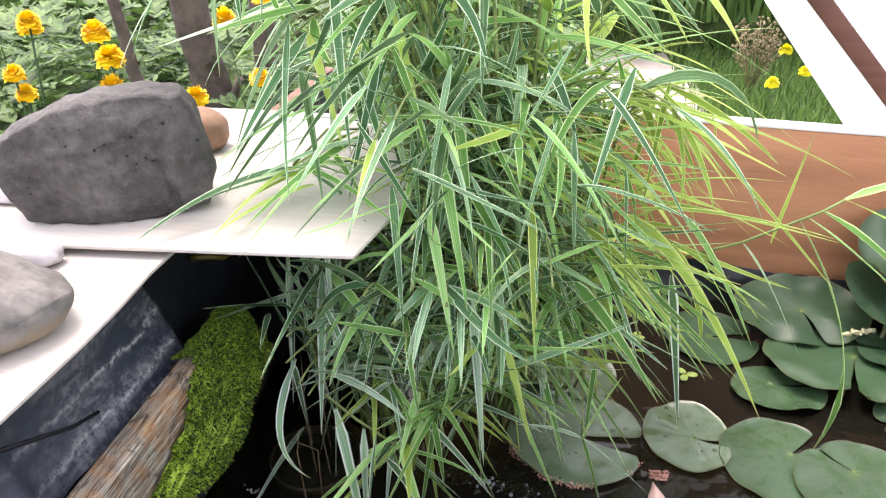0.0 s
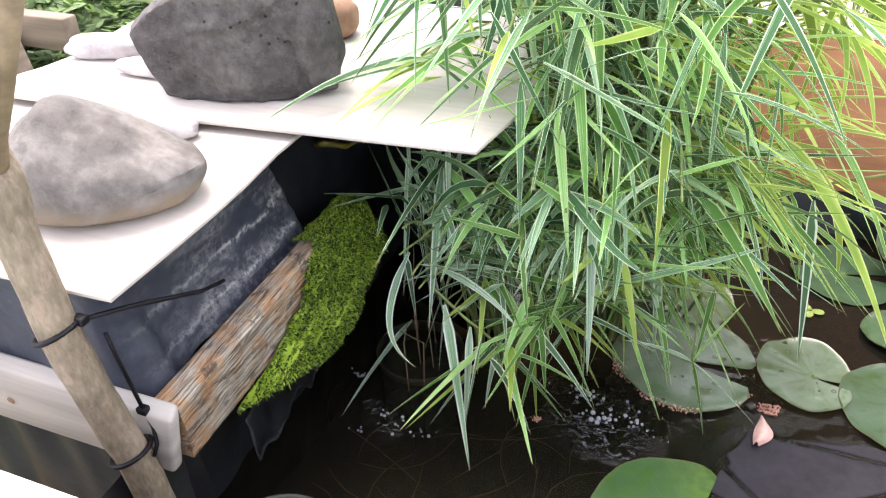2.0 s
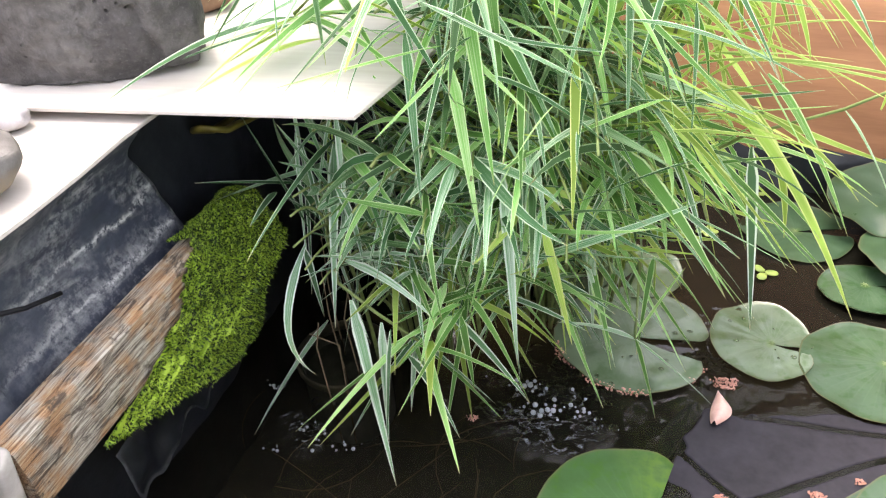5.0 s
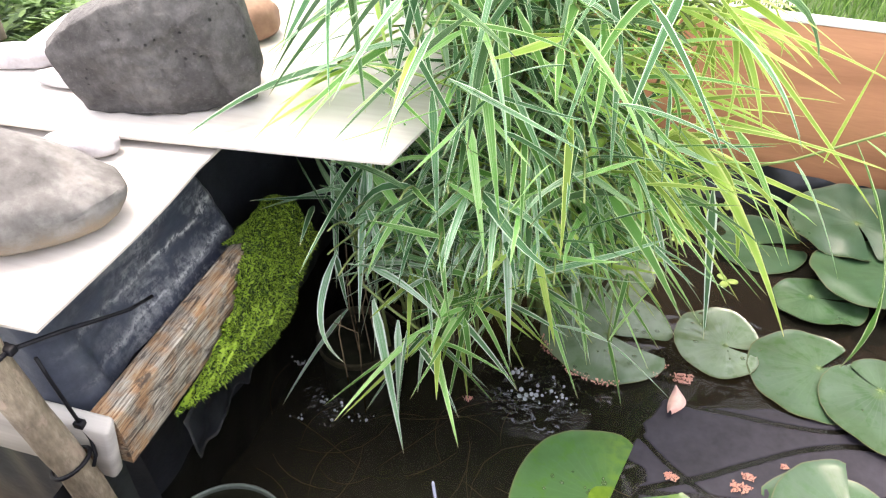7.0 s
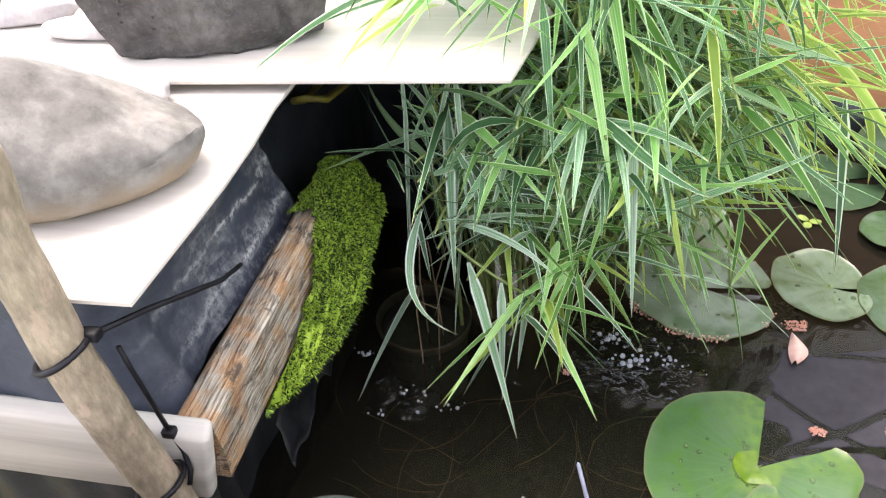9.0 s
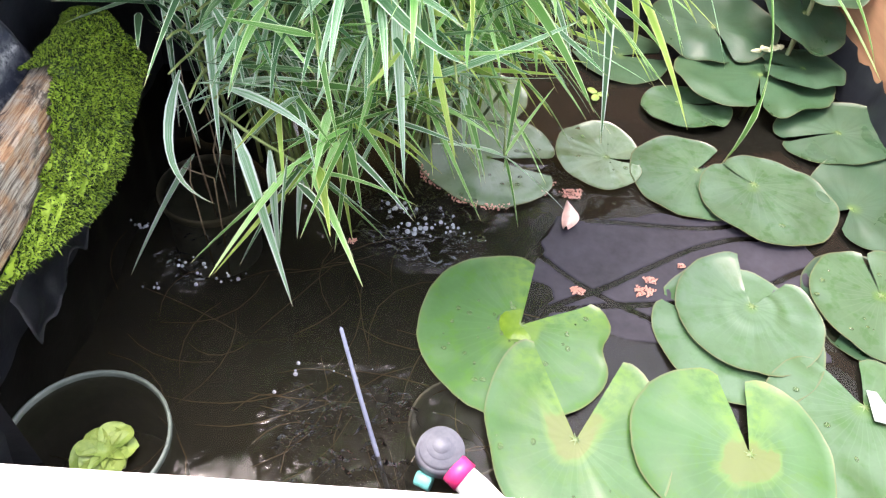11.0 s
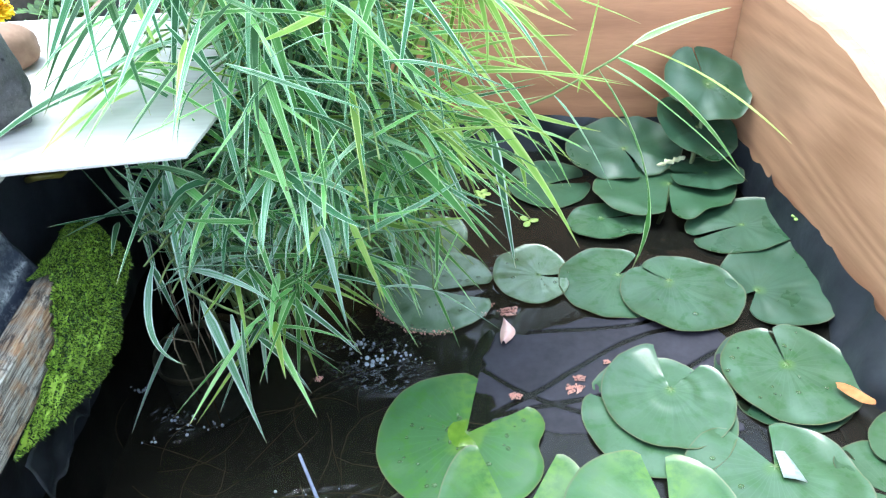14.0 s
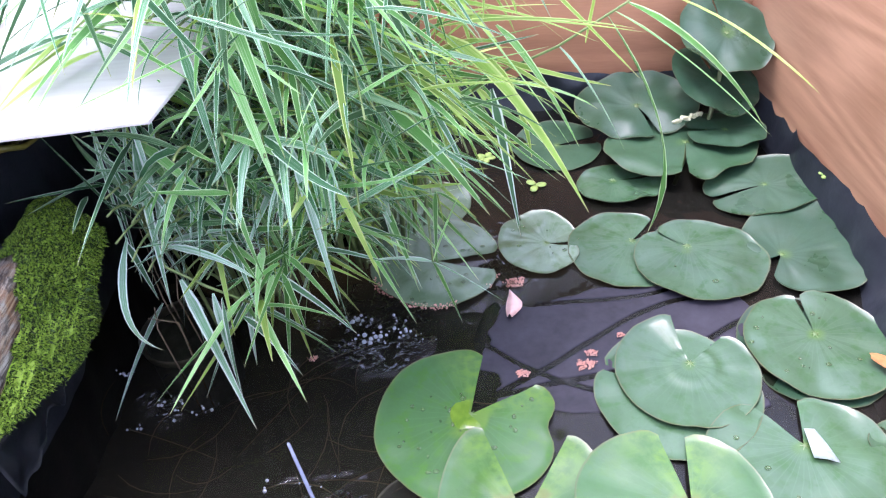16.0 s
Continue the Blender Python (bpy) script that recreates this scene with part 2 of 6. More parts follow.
spot = bd.math("MULTIPLY", bd.ramp(bd.noise(co, 130, 2), [(0.70, (0, 0, 0)), (0.76, (0.5, 0.5, 0.5))]), bd.ramp(d1, [(0.48, (0, 0, 0)), (0.60, (1, 1, 1))]))
bd.color(bd.mix(spot, dcol, (0.20, 0.15, 0.11)))
bd.rough(0.62)
bd.bump(bd.mix(0.5, d2, d3), 0.15, 0.0008)
M["board"] = bd.m
M["white"] = plain("white_paint", (0.74, 0.73, 0.71), (0.85, 0.85, 0.84), 12, 0.5, 0.15, 120, 0.001)
M["pine_x"] = wood("oiled_pine", (0.30, 0.125, 0.060), (0.50, 0.235, 0.120), along=0, rings=5.0)
M["pine_y"] = wood("oiled_plywood", (0.24, 0.115, 0.058), (0.45, 0.245, 0.14), along=1, rings=7.0, rough=0.38)
gw = Mat("weathered_timber")
co = gw.coord()
f1 = gw.noise(gw.mapped(co, (520, 20, 520)), 1.0, 6, 0.72, 0.7)
f2 = gw.noise(gw.mapped(co, (60, 20, 60)), 1.0, 5, 0.65, 1.0)
f3 = gw.noise(co, 34, 4, 0.6)
base_c = gw.ramp(gw.mix(0.2, f1, f2), [(0.38, (0.075, 0.042, 0.022)), (0.48, (0.31, 0.165, 0.080)), (0.60, (0.47, 0.335, 0.20))])
grey = gw.ramp(gw.mix(0.15, f1, f2), [(0.39, (0.035, 0.030, 0.024)), (0.50, (0.27, 0.24, 0.195)), (0.60, (0.52, 0.485, 0.41))])
wcol = gw.mix(gw.ramp(gw.mix(0.75, f2, f3), [(0.43, (0, 0, 0)), (0.57, (0.95, 0.95, 0.95))]), base_c, grey)
rot = gw.ramp(gw.noise(gw.mapped(co, (85, 34, 85)), 1.0, 5, 0.75, 0.8), [(0.53, (0, 0, 0)), (0.62, (0.85, 0.85, 0.85))])
gw.color(gw.mix(rot, wcol, (0.05, 0.038, 0.028)))
gw.rough(0.85)
gw.bump(gw.mix(0.5, f1, f2), 0.9, 0.002)
M["grey_wood"] = gw.m
M["pale_wood"] = wood("pale_washed_timber", (0.31, 0.285, 0.255), (0.52, 0.50, 0.455), along=0, rings=8, rough=0.75)
M["tan_plank"] = wood("weathered_tan_plank", (0.135, 0.100, 0.070), (0.30, 0.235, 0.175), along=0, rings=8, rough=0.85)
M["plank"] = wood("brown_deck_plank", (0.07, 0.035, 0.025), (0.24, 0.13, 0.09), along=0, rings=8, rough=0.9, bump=0.6)
bk = Mat("pale_hazel_bark")
co = bk.coord()
k1, k2, k3 = bk.noise(co, 20, 4), bk.noise(bk.mapped(co, (260, 260, 90)), 1.0, 3), bk.noise(bk.mapped(co, (70, 70, 38)), 1.0, 4, 0.7)
kcol = bk.ramp(bk.mix(0.4, k1, k2), [(0.34, (0.112, 0.086, 0.058)), (0.50, (0.215, 0.174, 0.122)), (0.66, (0.340, 0.288, 0.215))])
kcol = bk.mix(bk.ramp(k3, [(0.56, (0, 0, 0)), (0.64, (0.5, 0.5, 0.5))]), kcol, (0.34, 0.25, 0.19))
bk.color(kcol)
bk.rough(0.7)
bk.bump(bk.mix(0.5, k1, k2), 0.9, 0.003)
M["bark"] = bk.m
M["twig"] = plain("brown_twig", (0.14, 0.10, 0.06), (0.28, 0.21, 0.13), 30, 0.8, 0.5, 120, 0.002)
M["trunk"] = plain("dark_bark", (0.045, 0.034, 0.027), (0.13, 0.10, 0.08), 30, 0.9, 0.8, 90, 0.006)
bs = Mat("dark_basalt")
co = bs.coord()
b1, b2, b3 = bs.noise(co, 14, 4), bs.noise(co, 75, 5, 0.7), bs.noise(co, 420, 3)
vor = bs.add("ShaderNodeTexVoronoi", Scale=130.0)
bs.l.new(co, vor.inputs["Vector"])
pit = bs.math("MULTIPLY", bs.ramp(vor.outputs["Distance"], [(0.10, (1, 1, 1)), (0.22, (0, 0, 0))]), bs.ramp(bs.noise(co, 40, 2), [(0.52, (0, 0, 0)), (0.60, (1, 1, 1))]))
bcol = bs.ramp(bs.mix(0.45, b1, b2), [(0.34, (0.022, 0.020, 0.019)), (0.50, (0.058, 0.053, 0.051)), (0.64, (0.115, 0.108, 0.102))])
bcol = bs.mix(bs.math("MULTIPLY", bs.ramp(b3, [(0.58, (0, 0, 0)), (0.68, (1, 1, 1))]), 0.14), bcol, (0.24, 0.23, 0.22))
bs.color(bs.mix(pit, bcol, (0.012, 0.011, 0.011)))
bs.rough(0.92)
bs.bump(bs.math("SUBTRACT", bs.mix(0.4, b2, b3), pit), 0.95, 0.0032)
M["basalt"] = bs.m
cb = Mat("grey_river_stone")
co = cb.coord()
c1, c2, c3 = cb.noise(co, 11, 3), cb.noise(co, 60, 5, 0.7), cb.noise(co, 480, 3)
ccol = cb.ramp(cb.mix(0.4, c1, c2), [(0.36, (0.050, 0.046, 0.042)), (0.50, (0.112, 0.105, 0.098)), (0.62, (0.215, 0.206, 0.194))])
ccol = cb.mix(cb.ramp(c1, [(0.55, (0, 0, 0)), (0.64, (0.45, 0.45, 0.45))]), ccol, (0.135, 0.108, 0.088))
sep = cb.n.new("ShaderNodeSeparateXYZ")
cb.l.new(co, sep.inputs[0])
low = cb.ramp(cb.math("ADD", sep.outputs[2], cb.math("MULTIPLY", c2, 0.03)), [(0.372, (0.7, 0.7, 0.7)), (0.388, (0, 0, 0))])
ccol = cb.mix(low, ccol, (0.26, 0.195, 0.125))
ccol = cb.mix(cb.math("MULTIPLY", cb.ramp(c3, [(0.56, (0, 0, 0)), (0.70, (1, 1, 1))]), 0.35), ccol, (0.10, 0.095, 0.09))
cb.color(ccol)
cb.rough(0.85)
cb.bump(cb.mix(0.5, c2, c3), 0.5, 0.0012)
M["cobble"] = cb.m
M["pebble"] = plain("pale_pebble", (0.27, 0.25, 0.255), (0.43, 0.41, 0.42), 30, 0.8, 0.3, 200, 0.002)
M["terracotta"] = plain("tan_stone", (0.19, 0.105, 0.068), (0.30, 0.185, 0.125), 30, 0.85, 0.3, 160, 0.002)
M["tie"] = plain("black_nylon", (0.004, 0.004, 0.006), (0.010, 0.010, 0.013), 60, 0.5, 0.1, 200, 0.001, 0.2)
ms = Mat("green_moss")
rnd = ms.n.new("ShaderNodeNewGeometry").outputs["Random Per Island"]
big = ms.mix(0.5, ms.noise(ms.coord(), 45, 3, 0.6), ms.noise(ms.coord(), 190, 3, 0.7))
mc = ms.mix(0.5, rnd, big)
mcol = ms.ramp(mc, [(0.34, (0.008, 0.022, 0.005)), (0.48, (0.088, 0.180, 0.019)), (0.62, (0.36, 0.54, 0.055))])
ms.color(mcol)
ms.rough(0.6)
ms.translucent(mcol, 0.3)
M["moss"] = ms.m
M["blade_a"] = blade("blade_blue_green", (0.085, 0.232, 0.092), (0.80, 0.93, 0.74), 0.385)
M["blade_b"] = blade("blade_fresh_green", (0.145, 0.365, 0.082), (0.72, 0.89, 0.50), 0.385)
M["blade_d"] = blade("blade_deep_green", (0.062, 0.150, 0.052), (0.50, 0.66, 0.40), 0.425)
# white-edged blade, its green also lightened as if lit, for low outer leaves
M["blade_e"] = blade("blade_white_edged_lit", (0.125, 0.285, 0.130), (0.86, 0.95, 0.84), 0.315)
M["blade_c"] = blade("blade_yellow_green", (0.290, 0.455, 0.078), (0.70, 0.77, 0.30), 0.38)
M["stem"] = plain("reed_stem", (0.10, 0.15, 0.04), (0.22, 0.27, 0.09), 30, 0.5, 0.2, 120, 0.001)
M["lily"] = lily_mat("lily_leaf", (0.024, 0.066, 0.019), (0.040, 0.076, 0.042), gloss=0.30)
# grey-green leaf, lightened so that its colour carries a wet sheen
M["lily_sheen"] = lily_mat("lily_leaf_pale_sheen", (0.060, 0.105, 0.045), (0.105, 0.145, 0.098), gloss=0.26)
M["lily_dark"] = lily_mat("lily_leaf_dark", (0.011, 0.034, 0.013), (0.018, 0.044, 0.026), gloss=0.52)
M["lily_bright"] = lily_mat("lily_leaf_bright", (0.040, 0.112, 0.012), (0.036, 0.086, 0.030), 0.6)
M["lily_aged"] = lily_mat("lily_leaf_yellowing", (0.034, 0.092, 0.010), (0.030, 0.078, 0.024), 0.85, brown=1.0)
M["wet_green"] = plain("wet_yellow_green", (0.055, 0.120, 0.012), (0.115, 0.19, 0.022), 60, 0.10, 0.5, 150, 0.002)
M["lily_heart"] = plain("lily_heart_green", (0.060, 0.110, 0.026), (0.095, 0.150, 0.040), 90, 0.4, 0.2, 240, 0.001)
# pale colour painted as the sky's reflection on a lily leaf
M["sky_glint"] = plain("pale_sky_glint", (0.22, 0.29, 0.25), (0.40, 0.46, 0.42), 60, 0.3, 0.2, 240, 0.001)
M["stalk"] = plain("lily_stalk", (0.10, 0.14, 0.05), (0.19, 0.20, 0.09), 40, 0.5, 0.2, 120, 0.001)
M["petal"] = plain("pink_petal", (0.62, 0.36, 0.31), (0.74, 0.50, 0.44), 40, 0.45, 0.2, 160, 0.001)
M["egg"] = plain("coral_eggs", (0.52, 0.22, 0.16), (0.66, 0.38, 0.30), 60, 0.45, 0.2, 200, 0.001)
M["dry"] = plain("dry_leaf", (0.34, 0.12, 0.035), (0.46, 0.19, 0.07), 40, 0.95, 0.3, 160, 0.001)
M["seed"] = plain("pale_seed_husk", (0.38, 0.38, 0.22), (0.60, 0.58, 0.38), 60, 0.7, 0.3, 160, 0.001)
M["float_leaf"] = plain("pale_floating_leaf", (0.115, 0.20, 0.035), (0.27, 0.35, 0.085), 60, 0.5, 0.3, 160, 0.001)
M["pot"] = plain("grey_green_plastic", (0.085, 0.11, 0.095), (0.16, 0.195, 0.17), 30, 0.35, 0.1, 160, 0.001)
M["pot_blue"] = plain("grey_blue_plastic", (0.24, 0.27, 0.31), (0.38, 0.41, 0.45), 30, 0.35, 0.1, 160, 0.001)
M["rod_blue"] = plain("blue_grey_plastic_rod", (0.13, 0.15, 0.22), (0.24, 0.27, 0.36), 60, 0.35, 0.1, 160, 0.001)
M["knob"] = plain("grey_rubber", (0.085, 0.09, 0.115), (0.16, 0.165, 0.195), 60, 0.6, 0.2, 160, 0.001)
M["pink"] = plain("hot_pink_plastic", (0.66, 0.03, 0.16), (0.74, 0.06, 0.22), 60, 0.35, 0.1, 160, 0.001)
M["teal"] = plain("teal_plastic", (0.10, 0.42, 0.40), (0.18, 0.52, 0.48), 60, 0.35, 0.1, 160, 0.001)
M["blue"] = plain("sky_blue_paint", (0.045, 0.26, 0.52), (0.075, 0.35, 0.64), 20, 0.5, 0.2, 160, 0.001)
M["brown_bar"] = wood("brown_stained_batten", (0.10, 0.036, 0.024), (0.16, 0.066, 0.045), along=0, rings=8, rough=0.6)
M["marigold"] = plain("marigold_petal", (0.88, 0.46, 0.003), (0.94, 0.72, 0.010), 60, 0.6, 0.2, 160, 0.001)
M["dandelion"] = plain("yellow_flower", (0.80, 0.72, 0.01), (0.88, 0.82, 0.04), 60, 0.6, 0.2, 160, 0.001)
for nm, lo, hi in (("herb", (0.028, 0.075, 0.018), (0.135, 0.245, 0.060)), ("grass", (0.045, 0.115, 0.022), (0.165, 0.290, 0.065)), ("straw", (0.16, 0.12, 0.06), (0.40, 0.33, 0.20))):
    g = Mat("foliage_" + nm)
    rr = g.n.new("ShaderNodeNewGeometry").outputs["Random Per Island"]
    gc = g.ramp(g.mix(0.35, rr, g.noise(g.coord(), 9, 3)), [(0.2, lo), (0.8, hi)])
    g.color(gc)
    g.rough(0.55)
    g.translucent(gc, 0.3)
    M[nm] = g.m
M["soil"] = plain("garden_soil", (0.05, 0.035, 0.024), (0.13, 0.09, 0.06), 8, 0.95, 0.6, 60, 0.01)
M["lawn"] = plain("lawn_ground", (0.022, 0.050, 0.010), (0.055, 0.095, 0.022), 5, 0.95, 0.5, 40, 0.01)
M["gravel"] = plain("beige_path", (0.33, 0.28, 0.24), (0.48, 0.43, 0.38), 12, 0.9, 0.4, 80, 0.004)

sh = Mat("white_translucent_sheet")
shn = sh.noise(sh.coord(), 5, 4)
shc = sh.ramp(shn, [(0.3, (0.80, 0.80, 0.80)), (0.7, (0.88, 0.88, 0.88))])
sh.color(shc)
sh.rough(0.5)
sh.translucent(shc, 0.5)
M["sheet"] = sh.m


# ---- building helpers ----
def mesh_of(name, bm, material, smooth=True):
    me = bpy.data.meshes.new(name)
    bm.normal_update()
    bm.to_mesh(me)
    bm.free()
    me.materials.append(material)
    if smooth:
        me.polygons.foreach_set("use_smooth", [True] * len(me.polygons))
    return me


def thing(name, bm, material, label, category, group="", kind="", smooth=True):
    return tagged(new(name, mesh_of(name, bm, material, smooth)), label, category, group, kind)


def part(name, bm, material, parent, label="", smooth=True, kind=""):
    ob = new(name, mesh_of(name, bm, material, smooth))
    ob.parent = parent
    return tagged(ob, label, kind=kind)


def base(name, at, label, category, group="", kind=""):
    ob = new(name)
    ob.location = at
    ob.empty_display_size = 0.05
    return tagged(ob, label, category, group, kind)


def rel(ob):
    """Moves world places into the frame of a thing that stands at its own place."""
    return Matrix.Translation(-ob.location)


def box(bm, x0, x1, y0, y1, z0, z1, bevel=0.0, m=None, seg=2):
    r = bmesh.ops.create_cube(bm, size=1.0)
    vs = r["verts"]
    bmesh.ops.transform(bm, verts=vs, matrix=Matrix.Translation(((x0 + x1) / 2, (y0 + y1) / 2, (z0 + z1) / 2)) @ Matrix.Diagonal((x1 - x0, y1 - y0, z1 - z0, 1)))
    if bevel:
        es = list({e for v in vs for e in v.link_edges})
        out = bmesh.ops.bevel(bm, geom=es, offset=bevel, segments=seg, profile=0.5, affect="EDGES")
        vs = list({v for f in out["faces"] for v in f.verts} | {v for v in vs if v.is_valid})
    if m is not None:
        bmesh.ops.transform(bm, verts=[v for v in vs if v.is_valid], matrix=m)
    return bm


def sheet(bm, nu, nv, place, uv=False):
    """A grid surface: place(u, v) for u, v from 0 to 1."""
    rows = [[bm.verts.new(place(i / nu, j / nv)) for i in range(nu + 1)] for j in range(nv + 1)]
    lay = bm.loops.layers.uv.verify() if uv else None
    for j in range(nv):
        for i in range(nu):
            f = bm.faces.new((rows[j][i], rows[j][i + 1], rows[j + 1][i + 1], rows[j + 1][i]))
            if uv:
                for lp, (a, b) in zip(f.loops, ((i, j), (i + 1, j), (i + 1, j + 1), (i, j + 1))):
                    lp[lay].uv = (a / nu, b / nv)
    return bm


def tube(bm, points, radii, sides=10, cap=True):
    """A round rod along points."""
    pts = [Vector(p) for p in points]
    rings = []
    up = Vector((0.31, 0.87, 0.4))
    for i, p in enumerate(pts):
        d = (pts[min(i + 1, len(pts) - 1)] - pts[max(i - 1, 0)]).normalized()
        a = d.cross(up).normalized()
        b = d.cross(a)
        r = radii[i] if isinstance(radii, (list, tuple)) else radii
        rings.append([bm.verts.new(p + r * (math.cos(2 * math.pi * k / sides) * a + math.sin(2 * math.pi * k / sides) * b)) for k in range(sides)])
    for ra, rb in zip(rings, rings[1:]):
        for k in range(sides):
            bm.faces.new((ra[k], ra[(k + 1) % sides], rb[(k + 1) % sides], rb[k]))
    if cap:
        bm.faces.new(rings[0][::-1])
        bm.faces.new(rings[-1])
    return bm


def ring(bm, at, r, thick, height, sides=40, aspect=1.0):
    """An upright hollow collar: inner and outer wall with a rounded lip."""
    prof = [(r, -height), (r + thick * 0.5, -0.25 * thick), (r + thick * 0.7, thick * 0.25), (r + thick, 0), (r + thick, -0.3 * thick), (r + thick * 0.75, -height)]
    loops = []
    for k in range(sides):
        a = 2 * math.pi * k / sides
        loops.append([bm.verts.new((at[0] + p[0] * math.cos(a), at[1] + p[0] * aspect * math.sin(a), at[2] + p[1])) for p in prof])
    for k in range(sides):
        la, lb = loops[k], loops[(k + 1) % sides]
        for i in range(len(prof)):
            j = (i + 1) % len(prof)
            bm.faces.new((la[i], lb[i], lb[j], la[j]))
    return bm


def lump(bm, at, size, turn=0, rough=0.08, freq=2.0, seed=0, power=2.4, sub=4, flat=0.0):
    """A water-worn stone: a soft super-ellipsoid with uneven sides and a flattened foot."""
    r = bmesh.ops.create_icosphere(bm, subdivisions=sub, radius=1.0)
    rot = Matrix.Rotation(radians(turn), 3, "Z")
    for v in r["verts"]:
        d = v.co.normalized()
        k = (abs(d.x) ** power + abs(d.y) ** power + abs(d.z) ** power) ** (-1 / power)
        k *= 1 + rough * noise.noise(d * freq + Vector((seed * 3.1, seed * 1.7, seed))) + 0.25 * rough * noise.noise(d * freq * 3.2 + Vector((seed, 0, 5)))
        p = Vector((d.x * k * size[0], d.y * k * size[1], d.z * k * size[2]))
        if flat and p.z < -size[2] * (1 - flat):
            p.z = -size[2] * (1 - flat) + 0.15 * (p.z + size[2] * (1 - flat))
        v.co = rot @ p + Vector(at)
    return bm


# ---- the setting ----
def uneven(x, y, s, a, o=0.0):
    return a * noise.noise(Vector((x * s + o, y * s, o)))


def back_y(x):
    """The back wall's inner face."""
    return 1.567 + (0.81 - x) * 0.105


def right_x(y):
    """The right wall's inner face."""
    return 0.81 + (1.565 - y) * 0.066


GROUND = -0.20

bm = bmesh.new()
sheet(bm, 60, 60, lambda u, v: ((u - 0.5) ** 3 * 480 + (u - 0.5) * 6, (v - 0.5) ** 3 * 480 + (v - 0.5) * 6 + 2.0,
      GROUND + uneven(u * 40, v * 40, 0.7, 0.03)))
tagged(new("ground", mesh_of("ground", bm, M["lawn"])), "short rough lawn and soil round the pond", "ground", kind="structure")

# back wall: one wide plank with a pale sawn top edge
wall_back = base("wall_back", (0.15, 1.64, GROUND), "reddish-brown oiled pine plank behind the pond", "wall", kind="structure")
bm = bmesh.new()
turn = Matrix.Translation((0.81, 1.567, 0)) @ Matrix.Rotation(math.atan(-0.105), 4, "Z")
box(bm, -0.80, 0.03, 0.0, 0.026, GROUND, 0.292, 0.002, rel(wall_back) @ turn)
part("plank", bm, M["pine_x"], wall_back)
bm = bmesh.new()
box(bm, -0.80, 0.03, -0.001, 0.027, 0.292, 0.297, 0.001, rel(wall_back) @ turn)
part("top_edge", bm, M["white"], wall_back, "pale sawn top edge")

# right wall: plywood side with its top cut down in a curve
wall_right = base("wall_right", (0.85, 1.1, GROUND), "brown oiled plywood side with a curved cut-down top", "wall", kind="structure")
bm = bmesh.new()


def side_top(y):
    if y > 1.40:
        return 0.302
    k = max(0.0, min(1.0, (1.352 - y) / 0.36))
    return 0.302 - 0.078 * (k * k * (3 - 2 * k)) - 0.01 * max(0, 1.13 - y) + 0.0015 * math.sin(y * 90)


ys = [1.565 - i * (0.935 / 40) for i in range(41)]
cols = []
for y in ys:
    x, t = right_x(y), side_top(y)
    cols.append([bm.verts.new(rel(wall_right) @ Vector(p)) for p in
                 ((x, y, GROUND), (x, y, 0.05), (x, y, t - 0.003), (x + 0.003, y, t), (x + 0.021, y, t), (x + 0.024, y, t - 0.003), (x + 0.024, y, GROUND))])
for a, b in zip(cols, cols[1:]):
    for i in range(6):
        bm.faces.new((a[i], b[i], b[i + 1], a[i + 1]))
bm.faces.new(cols[0][::-1])
bm.faces.new(cols[-1])
part("panel", bm, M["pine_y"], wall_right, smooth=False)

# near wall: white board along the front of the pond
wall_front = base("wall_front", (0.3, 0.65, GROUND), "white painted board along the front of the pond", "wall", kind="structure")
bm = bmesh.new()
box(bm, -0.42, 0.90, 0.627, 0.667, GROUND, 0.300, 0.004, rel(wall_front))
part("board", bm, M["white"], wall_front)

# left pond wall, hidden under the boards
bm = bmesh.new()
box(bm, -0.150, -0.128, 0.83, 1.70, GROUND, 0.33, 0.003)
tagged(new("wall_left", mesh_of("wall_left", bm, M["plank"])), "dark timber side of the pond under the boards", "wall", kind="structure")

# pond floor and water
bm = bmesh.new()
sheet(bm, 30, 30, lambda u, v: (-0.14 + u * 1.02, 0.66 + v * 1.02, -0.145 + uneven(u, v, 5, 0.02) + 0.08 * max(0, v - 0.6) + 0.12 * max(0, abs(u - 0.5) - 0.32)))
tagged(new("pond_bed", mesh_of("pond_bed", bm, M["floor_mud"])), "brown muddy bed under the water", "pond bed", kind="structure")
bm = bmesh.new()
sheet(bm, 8, 8, lambda u, v: (-0.128 + u * (right_x(0.667 + v * 0.93) + 0.123), 0.668 + v * (back_y(u - 0.128) - 0.672), 0.0))
tagged(new("water", mesh_of("water", bm, M["water"])), "still dark brown pond water", "water", kind="structure")


# pond liner: skirts hanging on the walls
def skirt(name, path, top, deep, bulge, wrinkle, mat, label, nu=80, nv=16, seed=0):
    b = bmesh.new()

    def place(u, v):
        p, inward = path(u)
        z = top + (deep - top) * v
        off = 0.006 + bulge * math.sin(math.pi * min(1, v * 1.2)) + wrinkle * (noise.noise(Vector((u * 9 + seed, v * 2.2, seed))) + 0.5 * noise.noise(Vector((u * 26, v * 5, seed))))
        return (p[0] + inward[0] * off, p[1] + inward[1] * off, z + 0.010 * noise.noise(Vector((u * 8, 3.0 + seed, 0))) * (1 - v))
    sheet(b, nu, nv, place)
    return tagged(new(name, mesh_of(name, b, mat)), label, "pond liner", kind="structure")


